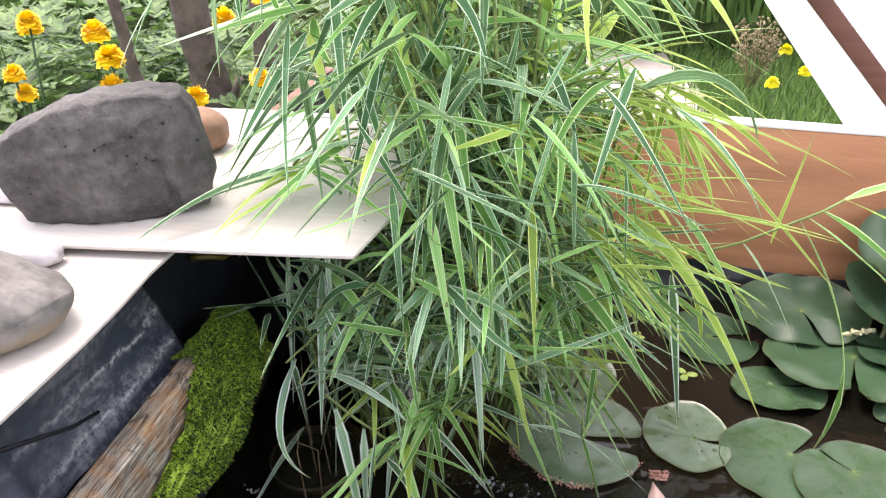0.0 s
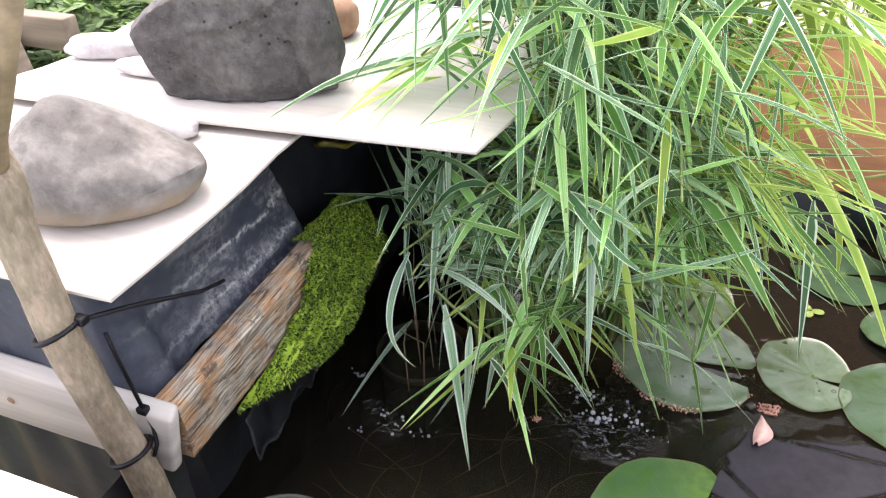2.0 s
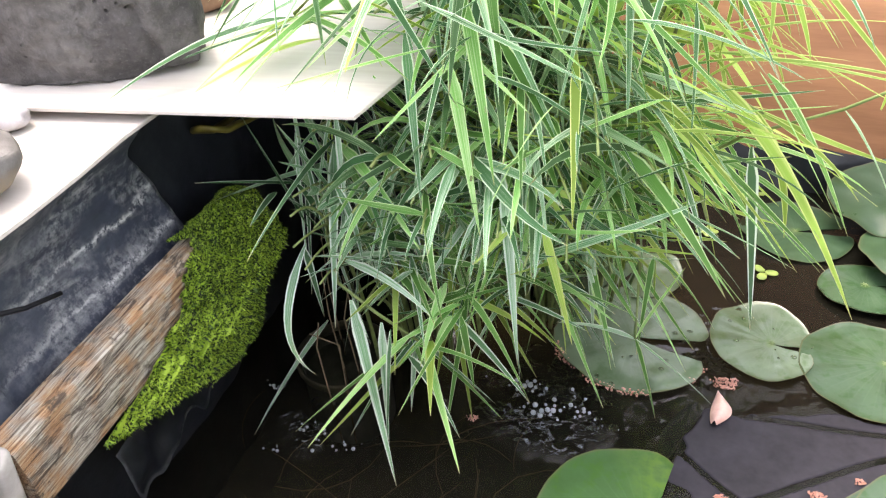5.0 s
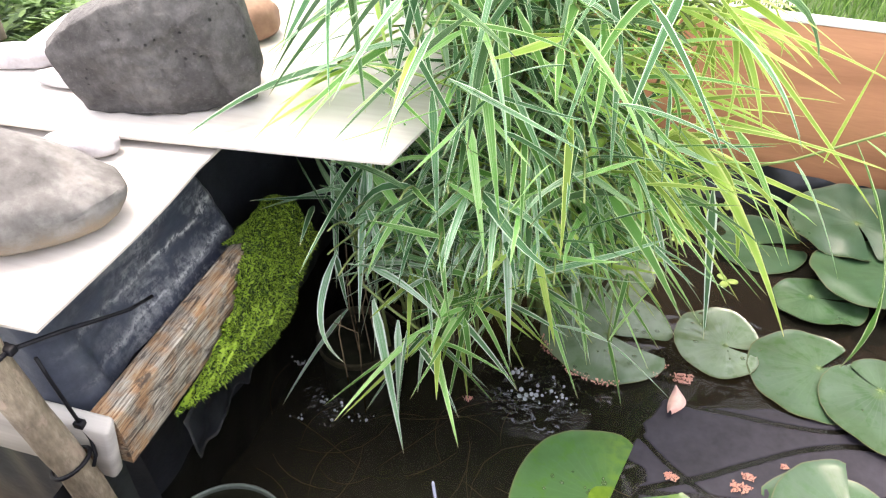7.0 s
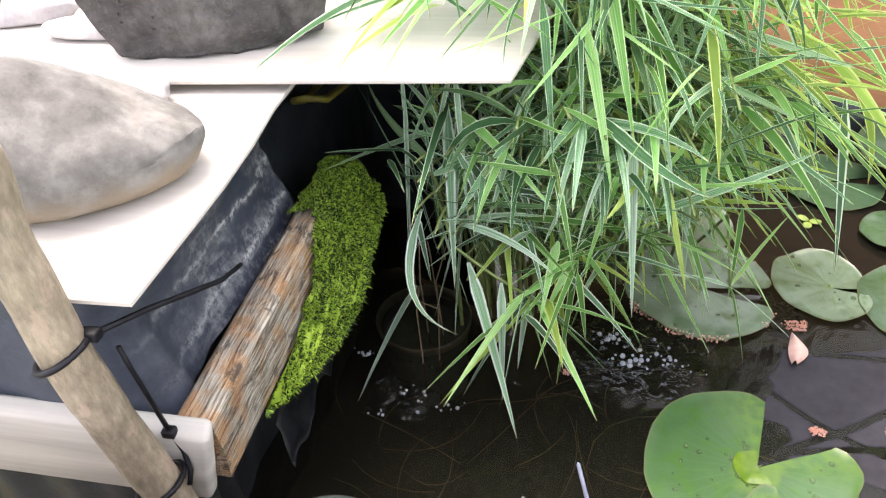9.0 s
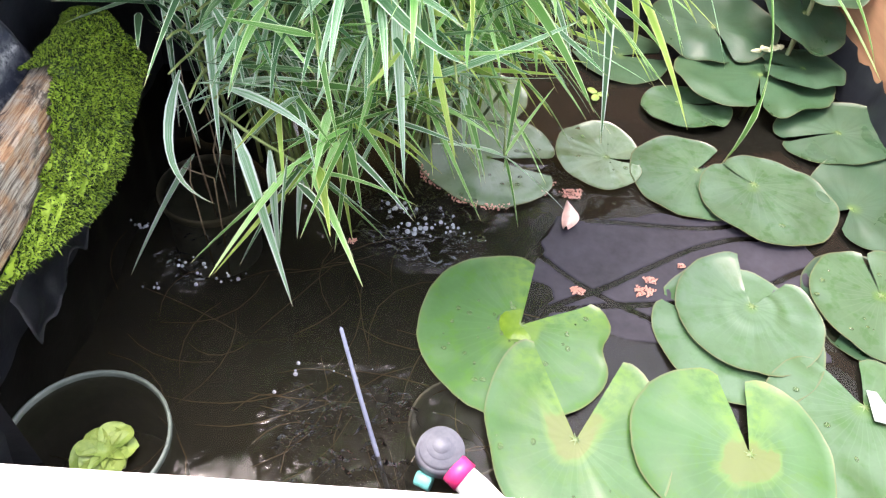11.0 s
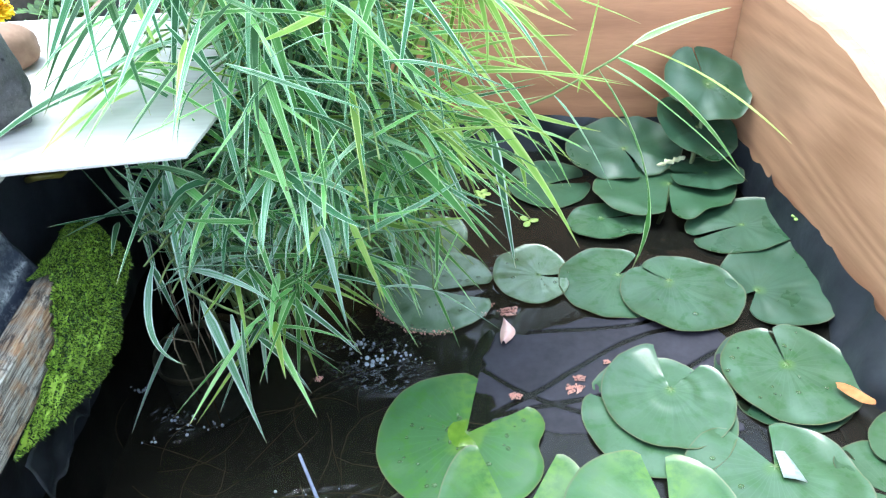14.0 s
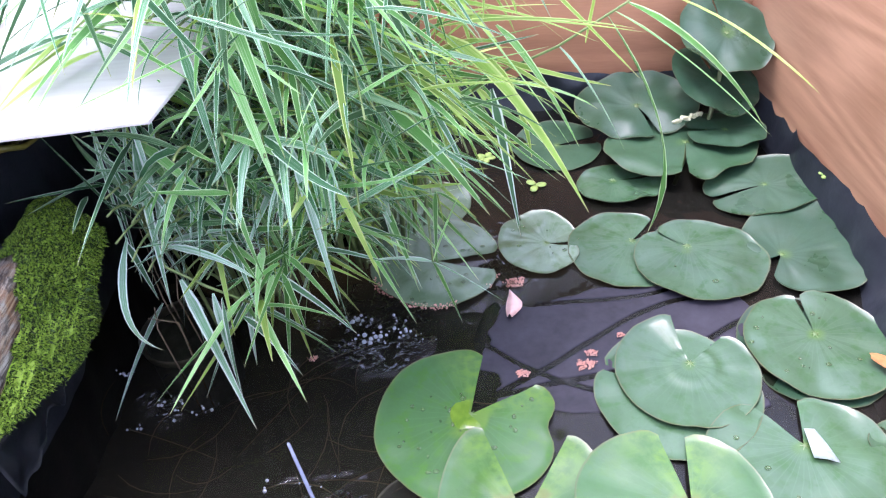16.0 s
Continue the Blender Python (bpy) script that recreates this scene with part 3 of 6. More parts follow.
skirt("pond_liner_back", lambda u: ((-0.12 + u * 0.93, back_y(-0.12 + u * 0.93)), (0, -1)), 0.062, -0.19, 0.020, 0.020, M["liner"], "black rubber pond liner tucked under the back plank", seed=1)
skirt("pond_liner_side", lambda u: ((right_x(1.56 - u * 0.88), 1.56 - u * 0.88), (-0.55 - 0.9 * math.exp(-((0.52 - u * 0.88) / 0.11) ** 2), 0)), 0.064, -0.19, 0.026, 0.017, M["liner"], "black rubber pond liner bulging along the side panel", seed=4)
skirt("pond_liner_front", lambda u: ((-0.13 + u * 1.0, 0.668), (0, 1)), 0.25, -0.19, 0.020, 0.015, M["liner"], "black rubber pond liner behind the front board", seed=7)
skirt("pond_liner_left", lambda u: ((-0.126, 0.80 + u * 0.85), (1, 0)), 0.335, -0.19, 0.012, 0.010, M["liner"], "black rubber pond liner under the mossy timber", seed=9)


# ---- boards, stones and timbers on the left ----
def flat_board(name, outline, z, thick, label):
    """A thin board with the given outline."""
    b = bmesh.new()
    top = [b.verts.new((x, y, z)) for x, y in outline]
    low = [b.verts.new((x, y, z - thick)) for x, y in outline]
    b.faces.new(top)
    b.faces.new(low[::-1])
    n = len(outline)
    for i in range(n):
        b.faces.new((low[i], low[(i + 1) % n], top[(i + 1) % n], top[i]))
    bmesh.ops.recalc_face_normals(b, faces=b.faces)
    bmesh.ops.bevel(b, geom=list(b.edges), offset=0.0008, segments=1, affect="EDGES")
    return thing(name, b, M["board"], label, "board", smooth=False)


flat_board("lower_board", [(-0.050, 0.764), (-0.0485, 0.82), (-0.0475, 0.87), (-0.049, 0.92), (-0.053, 0.97), (-0.052, 1.02), (-0.045, 1.30), (-0.36, 1.28), (-0.412, 0.96), (-0.43, 0.754), (-0.24, 0.757)], 0.350, 0.004,
           "cream painted thin board lying over the black liner")
flat_board("upper_board", [(0.111, 1.004), (0.132, 1.133), (0.05, 1.36), (-0.30, 1.36), (-0.384, 1.22), (-0.362, 1.060), (-0.395, 0.972), (-0.20, 0.978)], 0.361, 0.004,
           "cream painted thin board lapped over the lower board")


def split_rock(name, at, turn, outline, depth, mat, label):
    """A broken rock: an uneven outline carried back through its depth, with a rough face."""
    n, b = 170, bmesh.new()
    pts = []
    m = len(outline)
    seg = [(Vector(outline[(i + 1) % m]) - Vector(outline[i])).length for i in range(m)]
    total = sum(seg)
    for k in range(n):
        s, i = total * k / n, 0
        while s > seg[i]:
            s -= seg[i]
            i += 1
        pts.append(Vector(outline[i]).lerp(Vector(outline[(i + 1) % m]), s / seg[i]))
    mid = sum(pts, Vector((0, 0))) / n
    mt = Matrix.Translation(at) @ Matrix.Rotation(radians(turn), 4, "Z")

    def vert(k, s, y):
        p = mid + (pts[k % n] - mid) * s
        d = Vector((p.x, y, p.y))
        w = 0.0035 * noise.noise(d * 26) + 0.0018 * noise.noise(d * 70) + 0.005 * noise.noise(d * 11 + Vector((3, 1, 7)))
        d += Vector(((p.x - mid.x) * 12 * w * (y > 0.004), -w if y < 0.004 else w, (p.y - mid.y) * 12 * w * (y > 0.004)))
        d.y += 0.34 * max(0.0, 0.060 - d.x) + 0.10 * max(0.0, d.z - 0.092) + 0.30 * max(0.0, d.x - 0.128) + 0.16 * max(0.0, 0.030 - d.z)
        d.y += 0.008 * abs(noise.noise(d * 15 + Vector((2, 5, 1)))) + 0.004 * abs(noise.noise(d * 42)) + 0.007 * math.exp(-((d.x - 0.128 + 0.25 * (d.z - 0.03)) / 0.004) ** 2) * (d.z < 0.058) if y < 0.004 else 0.0
        cell = noise.cell_vector(d * 24)
        d += Vector((0, -0.0020 * cell.x - 0.0016 * noise.noise(d * 120), 0.0)) if y < 0.004 else Vector((0.0016 * cell.y, 0, 0.0016 * cell.z))
        d.z = max(d.z, 0.004 * max(0.0, noise.noise(Vector((d.x * 55, 1, 2)))))
        return b.verts.new(mt @ d)
    layers = [(s, -0.006 * (1 - s)) for s in [0.06 + 0.0405 * i for i in range(24)]]
    layers += [(1.0, 0.004), (1.01, depth * 0.2), (1.0, depth * 0.4), (0.97, depth * 0.6), (0.93, depth * 0.8), (0.86, depth * 0.95), (0.7, depth), (0.35, depth * 1.02)]
    loops = [[vert(k, s, y) for k in range(n)] for s, y in layers]
    for la, lb in zip(loops, loops[1:]):
        for k in range(n):
            b.faces.new((la[k], la[(k + 1) % n], lb[(k + 1) % n], lb[k]))
    b.faces.new(loops[0][::-1])
    b.faces.new(loops[-1])
    bmesh.ops.recalc_face_normals(b, faces=b.faces)
    return thing(name, b, mat, label, "rock")


split_rock("rock", (-0.183, 0.989, 0.3612), 25.0,
           [(-0.020, 0.0614), (-0.002, 0.0781), (0.044, 0.1032), (0.072, 0.1093), (0.117, 0.1111), (0.148, 0.1065), (0.156, 0.0930), (0.161, 0.0558), (0.165, 0.0335), (0.158, 0.0047), (0.124, 0.0056),
            (0.112, 0.0009), (0.090, 0.0000), (0.072, 0.0037), (0.050, 0.0009), (0.022, 0.0000), (0.002, 0.0047), (-0.010, 0.0335)],
           0.085, M["basalt"], "dark grey broken basalt rock weighing down the upper board")

bm = bmesh.new()
lump(bm, (0, 0, 0), (0.080, 0.056, 0.038), 0, 0.10, 1.2, 12, 2.0, 5, 0.30)
for v in bm.verts:
    # highest left of the middle, falling away in a long slope to a blunt point
    k = v.co.x / 0.080
    up = max(0.0, v.co.z)
    v.co.z += up * (0.50 - 1.05 * abs(k + 0.26)) + 0.0035 * noise.noise(v.co * 38) * (up > 0) + 0.0012 * noise.noise(v.co * 110)
    v.co.y *= 1.0 - 0.16 * max(0.0, k)
bmesh.ops.transform(bm, verts=bm.verts, matrix=Matrix.Translation((-0.137, 0.862, 0.3505 + 0.0262)) @ Matrix.Rotation(radians(24), 4, "Z"))
thing("cobble", bm, M["cobble"], "smooth grey river cobble resting on the lower board", "stone")
bm = bmesh.new()
lump(bm, (-0.166, 0.962, 0.3505 + 0.009), (0.036, 0.014, 0.0105), 12, 0.15, 1.6, 5, 2.6, 4, 0.2)
thing("pebble", bm, M["pebble"], "long pale pebble against the upper board's edge", "stone", "pebbles on the boards")
bm = bmesh.new()
lump(bm, (-0.322, 1.085, 0.3615 + 0.011), (0.041, 0.015, 0.0125), 16, 0.18, 1.6, 8, 2.6, 4, 0.2)
thing("pebble", bm, M["pebble"], "long lilac-grey pebble lying on the upper board", "stone", "pebbles on the boards")
bm = bmesh.new()
lump(bm, (-0.244, 1.058, 0.3615 + 0.007), (0.040, 0.014, 0.008), 4, 0.15, 1.6, 11, 2.6, 4, 0.2)
thing("pebble", bm, M["pebble"], "flat pale speckled pebble beside the rock", "stone", "pebbles on the boards")
bm = bmesh.new()
lump(bm, (-0.135, 1.215, 0.3615 + 0.020), (0.040, 0.032, 0.025), 30, 0.12, 1.5, 14, 2.3, 4, 0.15)
thing("tan_stone", bm, M["terracotta"], "rounded tan stone behind the rock", "stone")

# liner cheek under the lower board
bm = bmesh.new()


def cheek(u, v):
    """Round the corner: along the front, then back along the water side, from the board down to the timbers."""
    s = u * 0.82
    z = 0.3435 - 0.132 * v
    fold = 0.006 * noise.noise(Vector((u * 8, v * 2, 1))) + 0.003 * noise.noise(Vector((u * 30, v * 9, 2)))
    hollow = 0.020 * math.sin(math.pi * v)
    if s < 0.46:
        return (-0.60 + s + 0.020, 0.784 + fold + hollow * 0.5, z)
    k = s - 0.46
    if k < 0.06:
        a = k / 0.06 * math.pi / 2
        return (-0.120 + 0.042 * math.sin(a) - hollow * math.sin(a) + fold, 0.826 - 0.042 * math.cos(a) + hollow * 0.5 * math.cos(a), z)
    q = (k - 0.06) / 0.30
    lip = 0.012 * max(0.0, 1 - v / 0.22)
    end = 1.000 + 0.038 * v * (2 - v) - 0.010 * math.exp(-((v - 0.30) / 0.14) ** 2)
    x = -0.074 - 0.012 * v - hollow + fold + lip
    if q < 0.74:
        return (x, 0.826 + (end - 0.826) * q / 0.74, z)
    a = (q - 0.74) / 0.26 * 2.2
    return (x - 0.020 * (1 - math.cos(a)) - 0.012 * max(0, a - 1.5), end + 0.016 * math.sin(min(a, 1.6)), z)


sheet(bm, 150, 26, cheek)
thing("pond_liner_cheek", bm, M["limed"], "black rubber liner with chalky white scale under the board", "pond liner", kind="structure")

# liner hanging behind, in the dark under the upper board
bm = bmesh.new()
sheet(bm, 40, 14, lambda u, v: (-0.126 + 0.185 * u, 1.352 - 0.09 * u * u + 0.010 * noise.noise(Vector((u * 8, v * 3, 3))), 0.353 - 0.47 * v))
thing("pond_liner_back", bm, M["liner"], "black rubber liner hanging behind under the boards", "pond liner", kind="structure")

# black skirt below the pale timber
bm = bmesh.new()
sheet(bm, 50, 12, lambda u, v: (-0.42 + 0.04 * v + u * 0.35, 0.802 + 0.006 * noise.noise(Vector((u * 12, v * 3, 4))) - 0.02 * v + 0.05 * max(0, u - 0.9) * 10 * 0.2, 0.150 - 0.34 * v))
flap = bmesh.new()
sheet(flap, 30, 8, lambda u, v: (-0.047 + 0.006 * v + 0.006 * noise.noise(Vector((u * 5, v * 2, 4))), 0.85 + 0.13 * u,
                                 0.15 - v * (0.052 + 0.022 * noise.noise(Vector((u * 6, 1, 3))) - 0.018 * u)))
bmesh.ops.solidify(flap, geom=flap.faces[:], thickness=0.0012)
thing("liner_flap", flap, M["liner"], "ragged flap of black liner hanging below the mossy timber", "pond liner")
thing("pond_liner_skirt", bm, M["liner"], "black rubber liner hanging below the pale timber", "pond liner", kind="structure")

bm = bmesh.new()
sheet(bm, 20, 16, lambda u, v: (-0.074 - 0.060 * u + 0.012 * noise.noise(Vector((u * 5, v * 3, 6))) + 0.01 * math.sin(v * 7), 0.798 - 0.128 * u + 0.014 * noise.noise(Vector((u * 4, v * 4, 9))), 0.165 - 0.36 * v))
thing("pond_liner_corner", bm, M["liner"], "black rubber liner gathered in folds at the near corner", "pond liner", kind="structure")

rail = base("pale_timber", (-0.37, 0.783, 0.150), "pale washed timber rail at the pond's corner", "timber")
bm = bmesh.new()
box(bm, -0.66, -0.0485, 0.776, 0.7895, 0.160, 0.2325, 0.004, rel(rail))
for v in bm.verts:
    if v.co.x > 0.2 and v.co.z < 0.04:
        v.co.x -= 0.013
    if v.co.x > 0.2 and v.co.y < 0.0 and v.co.z > 0.05:
        v.co.z -= 0.006
part("rail", bm, M["pale_wood"], rail)
for x, z, r in ((-0.080, 0.188, 0.0075), (-0.215, 0.190, 0.004), (-0.31, 0.205, 0.003)):
    bm = bmesh.new()
    ring_v = [bm.verts.new(rel(rail) @ Vector((x + r * (1 + 0.4 * noise.noise(Vector((k, x * 40, 0)))) * math.cos(k * 0.524), 0.7752, z + (1.7 if r > 0.006 else 0.8) * r * math.sin(k * 0.524)))) for k in range(12)]
    bm.faces.new(ring_v)
    part("knot", bm, M["terracotta"], rail, "dark red-brown knot")

mossy = base("mossy_timber", (-0.065, 0.95, 0.17), "weathered grey-brown timber edge, half covered in moss", "timber")
bm = bmesh.new()
b_rows = []
for i in range(41):
    y = 0.7905 + i * 0.0070
    w = 0.0015 * noise.noise(Vector((y * 40, 0, 0)))
    prof = [(-0.079, 0.168), (-0.079, 0.221), (-0.074, 0.2255), (-0.058, 0.2255 + w), (-0.0525, 0.221), (-0.051 + w, 0.195), (-0.052, 0.168)]
    b_rows.append([bm.verts.new(rel(mossy) @ Vector((x, y, z))) for x, z in prof])
for a, b in zip(b_rows, b_rows[1:]):
    for i in range(len(a)):
        j = (i + 1) % len(a)
        bm.faces.new((a[i], a[j], b[j], b[i]))
bm.faces.new(b_rows[0])
bm.faces.new(b_rows[-1][::-1])
bmesh.ops.recalc_face_normals(bm, faces=bm.faces)
part("beam", bm, M["grey_wood"], mossy, smooth=False)

# moss: a thick mat of short upright shoots over the beam and down to the water
rng = random.Random(5)
bm = bmesh.new()


def steps(x, pairs):
    """Straight lines between the given pairs."""
    for (a, p), (b, q) in zip(pairs, pairs[1:]):
        if x <= b:
            return p + (q - p) * max(0.0, x - a) / (b - a)
    return pairs[-1][1]


EDGE = ((0.09, 0.955), (0.145, 0.872), (0.160, 0.850), (0.171, 0.905), (0.190, 0.945), (0.205, 0.972), (0.220, 0.990), (0.226, 1.006), (0.240, 1.014))


def moss_body(u, v):
    """v 0 on the beam's top, 1 down at the water; u along the beam, from a slanting edge."""
    if v < 0.2:
        x, z = -0.078 + 0.13 * v, 0.227 + 0.004 * math.sin(v * 15)
    else:
        k = (v - 0.2) / 0.8
        deep = 0.062 + 0.072 * math.sin(math.pi * min(1.0, 0.08 + u * 0.95)) ** 0.8
        x = -0.052 + 0.030 * math.sin(min(1.0, k * 1.1) * 2.6) * min(1.0, 0.35 + 1.3 * u) - 0.012 * k * k
        z = 0.229 - deep * k * (1 + 0.16 * noise.noise(Vector((u * 7, 2, 2))))
    y0 = steps(z, EDGE) + 0.014 * noise.noise(Vector((v * 9, 1, 3))) + 0.008 * noise.noise(Vector((v * 23, 4, 3)))
    y = y0 + (1.112 - y0) * u
    n = noise.noise(Vector((u * 9, v * 7, 2))) * 0.006 + (0.5 - abs(noise.noise(Vector((u * 17, v * 13, 5))))) * 0.013 + noise.noise(Vector((u * 50, v * 36, 7))) * 0.002
    end = max(0, u - 0.82) / 0.18
    thin = max(0, 0.12 - u) / 0.12 * 0.005
    return Vector((x + n - 0.016 * end * end - thin, y, z + n * 0.5 - 0.024 * end * end))


rm = rel(mossy)
sheet(bm, 90, 60, lambda u, v: rm @ moss_body(u, v))
part("moss_mat", bm, M["moss"], mossy, "dense green moss cushion")
bm = bmesh.new()
for _ in range(120000):
    u, v = rng.random(), rng.random()
    p = moss_body(u, v)
    e = 0.01
    nrm = (moss_body(min(1, u + e), v) - moss_body(max(0, u - e), v)).cross(moss_body(u, min(1, v + e)) - moss_body(u, max(0, v - e)))
    if nrm.length < 1e-9:
        continue
    nrm.normalize()
    if nrm.dot(Vector((p.x + 0.085, 0.0, p.z - 0.165))) < 0:
        nrm = -nrm
    d = (nrm * 1.2 + Vector((rng.uniform(-0.8, 0.9), rng.uniform(-0.9, 0.9), rng.uniform(-0.7, 0.8)))).normalized()
    h = rng.uniform(0.0014, 0.0036) * (1 + 0.6 * (v > 0.85))
    if v > 0.45 and rng.random() < 0.015:
        d = (d * 0.5 + Vector((0.6, -0.1, -0.75))).normalized()
        h = rng.uniform(0.004, 0.009)
    side = d.cross(Vector((rng.uniform(-1, 1), rng.uniform(-1, 1), rng.uniform(-1, 1)))).normalized() * rng.uniform(0.00025, 0.0006)
    p = rm @ p
    a, b, c = bm.verts.new(p - side), bm.verts.new(p + side), bm.verts.new(p + d * h)
    q = bm.verts.new(p + d * h * 0.55 + side * 2.2)
    bm.faces.new((a, b, q, c))
part("moss_pelt", bm, M["moss"], mossy, "short bright green moss shoots", kind="stuff")

# leaning hazel rod, tied to the timber
hazel = base("hazel_rod", (-0.06, 0.77, GROUND), "pale hazel rod with a forked top, tied to the timber", "rod")
rh = rel(hazel)
rod = [(-0.060, 0.770, GROUND), (-0.068, 0.768, 0.02), (-0.078, 0.760, 0.200), (-0.084, 0.754, 0.260), (-0.087, 0.749, 0.326), (-0.088, 0.749, 0.390), (-0.086, 0.749, 0.436), (-0.100, 0.753, 0.475), (-0.135, 0.757, 0.53), (-0.195, 0.762, 0.64)]
fine, rad = [], []
for i in range(len(rod) - 1):
    for k in range(6):
        p = Vector(rod[i]).lerp(Vector(rod[i + 1]), k / 6)
        fine.append(rh @ (p + 0.0012 * Vector((noise.noise(p * 30), noise.noise(p * 30 + Vector((5, 0, 0))), 0))))
        knot = 0.0022 * math.exp(-((p.z - 0.435) / 0.02) ** 2)
        rad.append(0.0150 - 0.004 * (p.z + 0.2) + knot + 0.0010 * noise.noise(p * 38))
bm = bmesh.new()
tube(bm, fine, rad, 18)
part("rod", bm, M["bark"], hazel)
bm = bmesh.new()
tube(bm, [rh @ Vector(p) for p in ((-0.084, 0.749, 0.440), (-0.068, 0.745, 0.467), (-0.052, 0.742, 0.487), (-0.036, 0.738, 0.506), (0.000, 0.729, 0.552))], [0.0072, 0.0066, 0.0060, 0.0055, 0.0050], 12)
part("twig", bm, M["twig"], hazel, "thin brown side shoot")

def cable_tie(points, loop_at, loop_r, label, tilt):
    ob = base("cable_tie", loop_at, label, "cable tie", "cable ties on the rod")
    b = bmesh.new()
    m = Matrix.Rotation(radians(tilt), 4, "Y")
    pts = [m @ Vector((loop_r * math.cos(a * math.pi / 14), loop_r * math.sin(a * math.pi / 14), 0)) for a in range(29)]
    tube(b, pts, 0.0019, 6, False)
    part("loop", b, M["tie"], ob)
    b = bmesh.new()
    tube(b, [rel(ob) @ Vector(p) for p in points], 0.0017, 6)
    part("tail", b, M["tie"], ob)
    b = bmesh.new()
    c = rel(ob) @ Vector(points[0])
    box(b, c.x - 0.004, c.x + 0.004, c.y - 0.0035, c.y + 0.0035, c.z - 0.003, c.z + 0.003, 0.001)
    part("lock", b, M["tie"], ob)


cable_tie([(-0.073, 0.757, 0.332), (-0.060, 0.785, 0.325), (-0.052, 0.815, 0.312), (-0.048, 0.840, 0.300), (-0.050, 0.868, 0.289)], (-0.087, 0.749, 0.326), 0.0152, "black nylon cable tie with a long tail round the rod", -24)
cable_tie([(-0.073, 0.778, 0.228), (-0.068, 0.777, 0.212), (-0.064, 0.772, 0.200), (-0.063, 0.765, 0.194)], (-0.078, 0.760, 0.200), 0.0160, "black nylon cable tie binding rod and timber", -22)
bm = bmesh.new()
tube(bm, [(-0.073, 0.778, 0.230), (-0.075, 0.776, 0.262), (-0.077, 0.775, 0.285), (-0.079, 0.775, 0.304)], 0.0016, 6)
thing("tie_tail", bm, M["tie"], "black nylon strap end against the liner", "cable tie")
bm = bmesh.new()
tube(bm, [rh @ Vector(p) for p in ((-0.090, 0.748, 0.401), (-0.107, 0.745, 0.405), (-0.121, 0.747, 0.404), (-0.157, 0.750, 0.395), (-0.197, 0.752, 0.390))], [0.0050, 0.0036, 0.0026, 0.0023, 0.0020], 10)
M["red_twig"] = plain("red_brown_twig", (0.13, 0.060, 0.036), (0.22, 0.11, 0.07), 40, 0.7, 0.3, 160, 0.001)
part("twig", bm, M["red_twig"], hazel, "red-brown side twig")
bm = bmesh.new()
lump(bm, (-0.315, 0.835, 0.3505 + 0.024), (0.070, 0.045, 0.034), 28, 0.16, 1.3, 22, 2.2, 4, 0.25)
M["pink_stone"] = plain("pinkish_stone", (0.20, 0.135, 0.115), (0.36, 0.27, 0.24), 26, 0.85, 0.5, 160, 0.002)
thing("pink_stone", bm, M["pink_stone"], "pinkish-brown stone on the lower board beside the cobble", "stone")


# film of the bubbles, whitened so that some pass for sky glints
gl2 = Mat("bubble_glint_film")
gl2.color((0.6, 0.65, 0.7))
gl2.rough(0.03)
gl2.p.inputs["Alpha"].default_value = 0.45
M["bubble"] = gl2.m
gl3 = Mat("clear_droplet")
gl3.color((0.10, 0.17, 0.06))
gl3.rough(0.03)
gl3.p.inputs["Alpha"].default_value = 0.50
M["drop"] = gl3.m


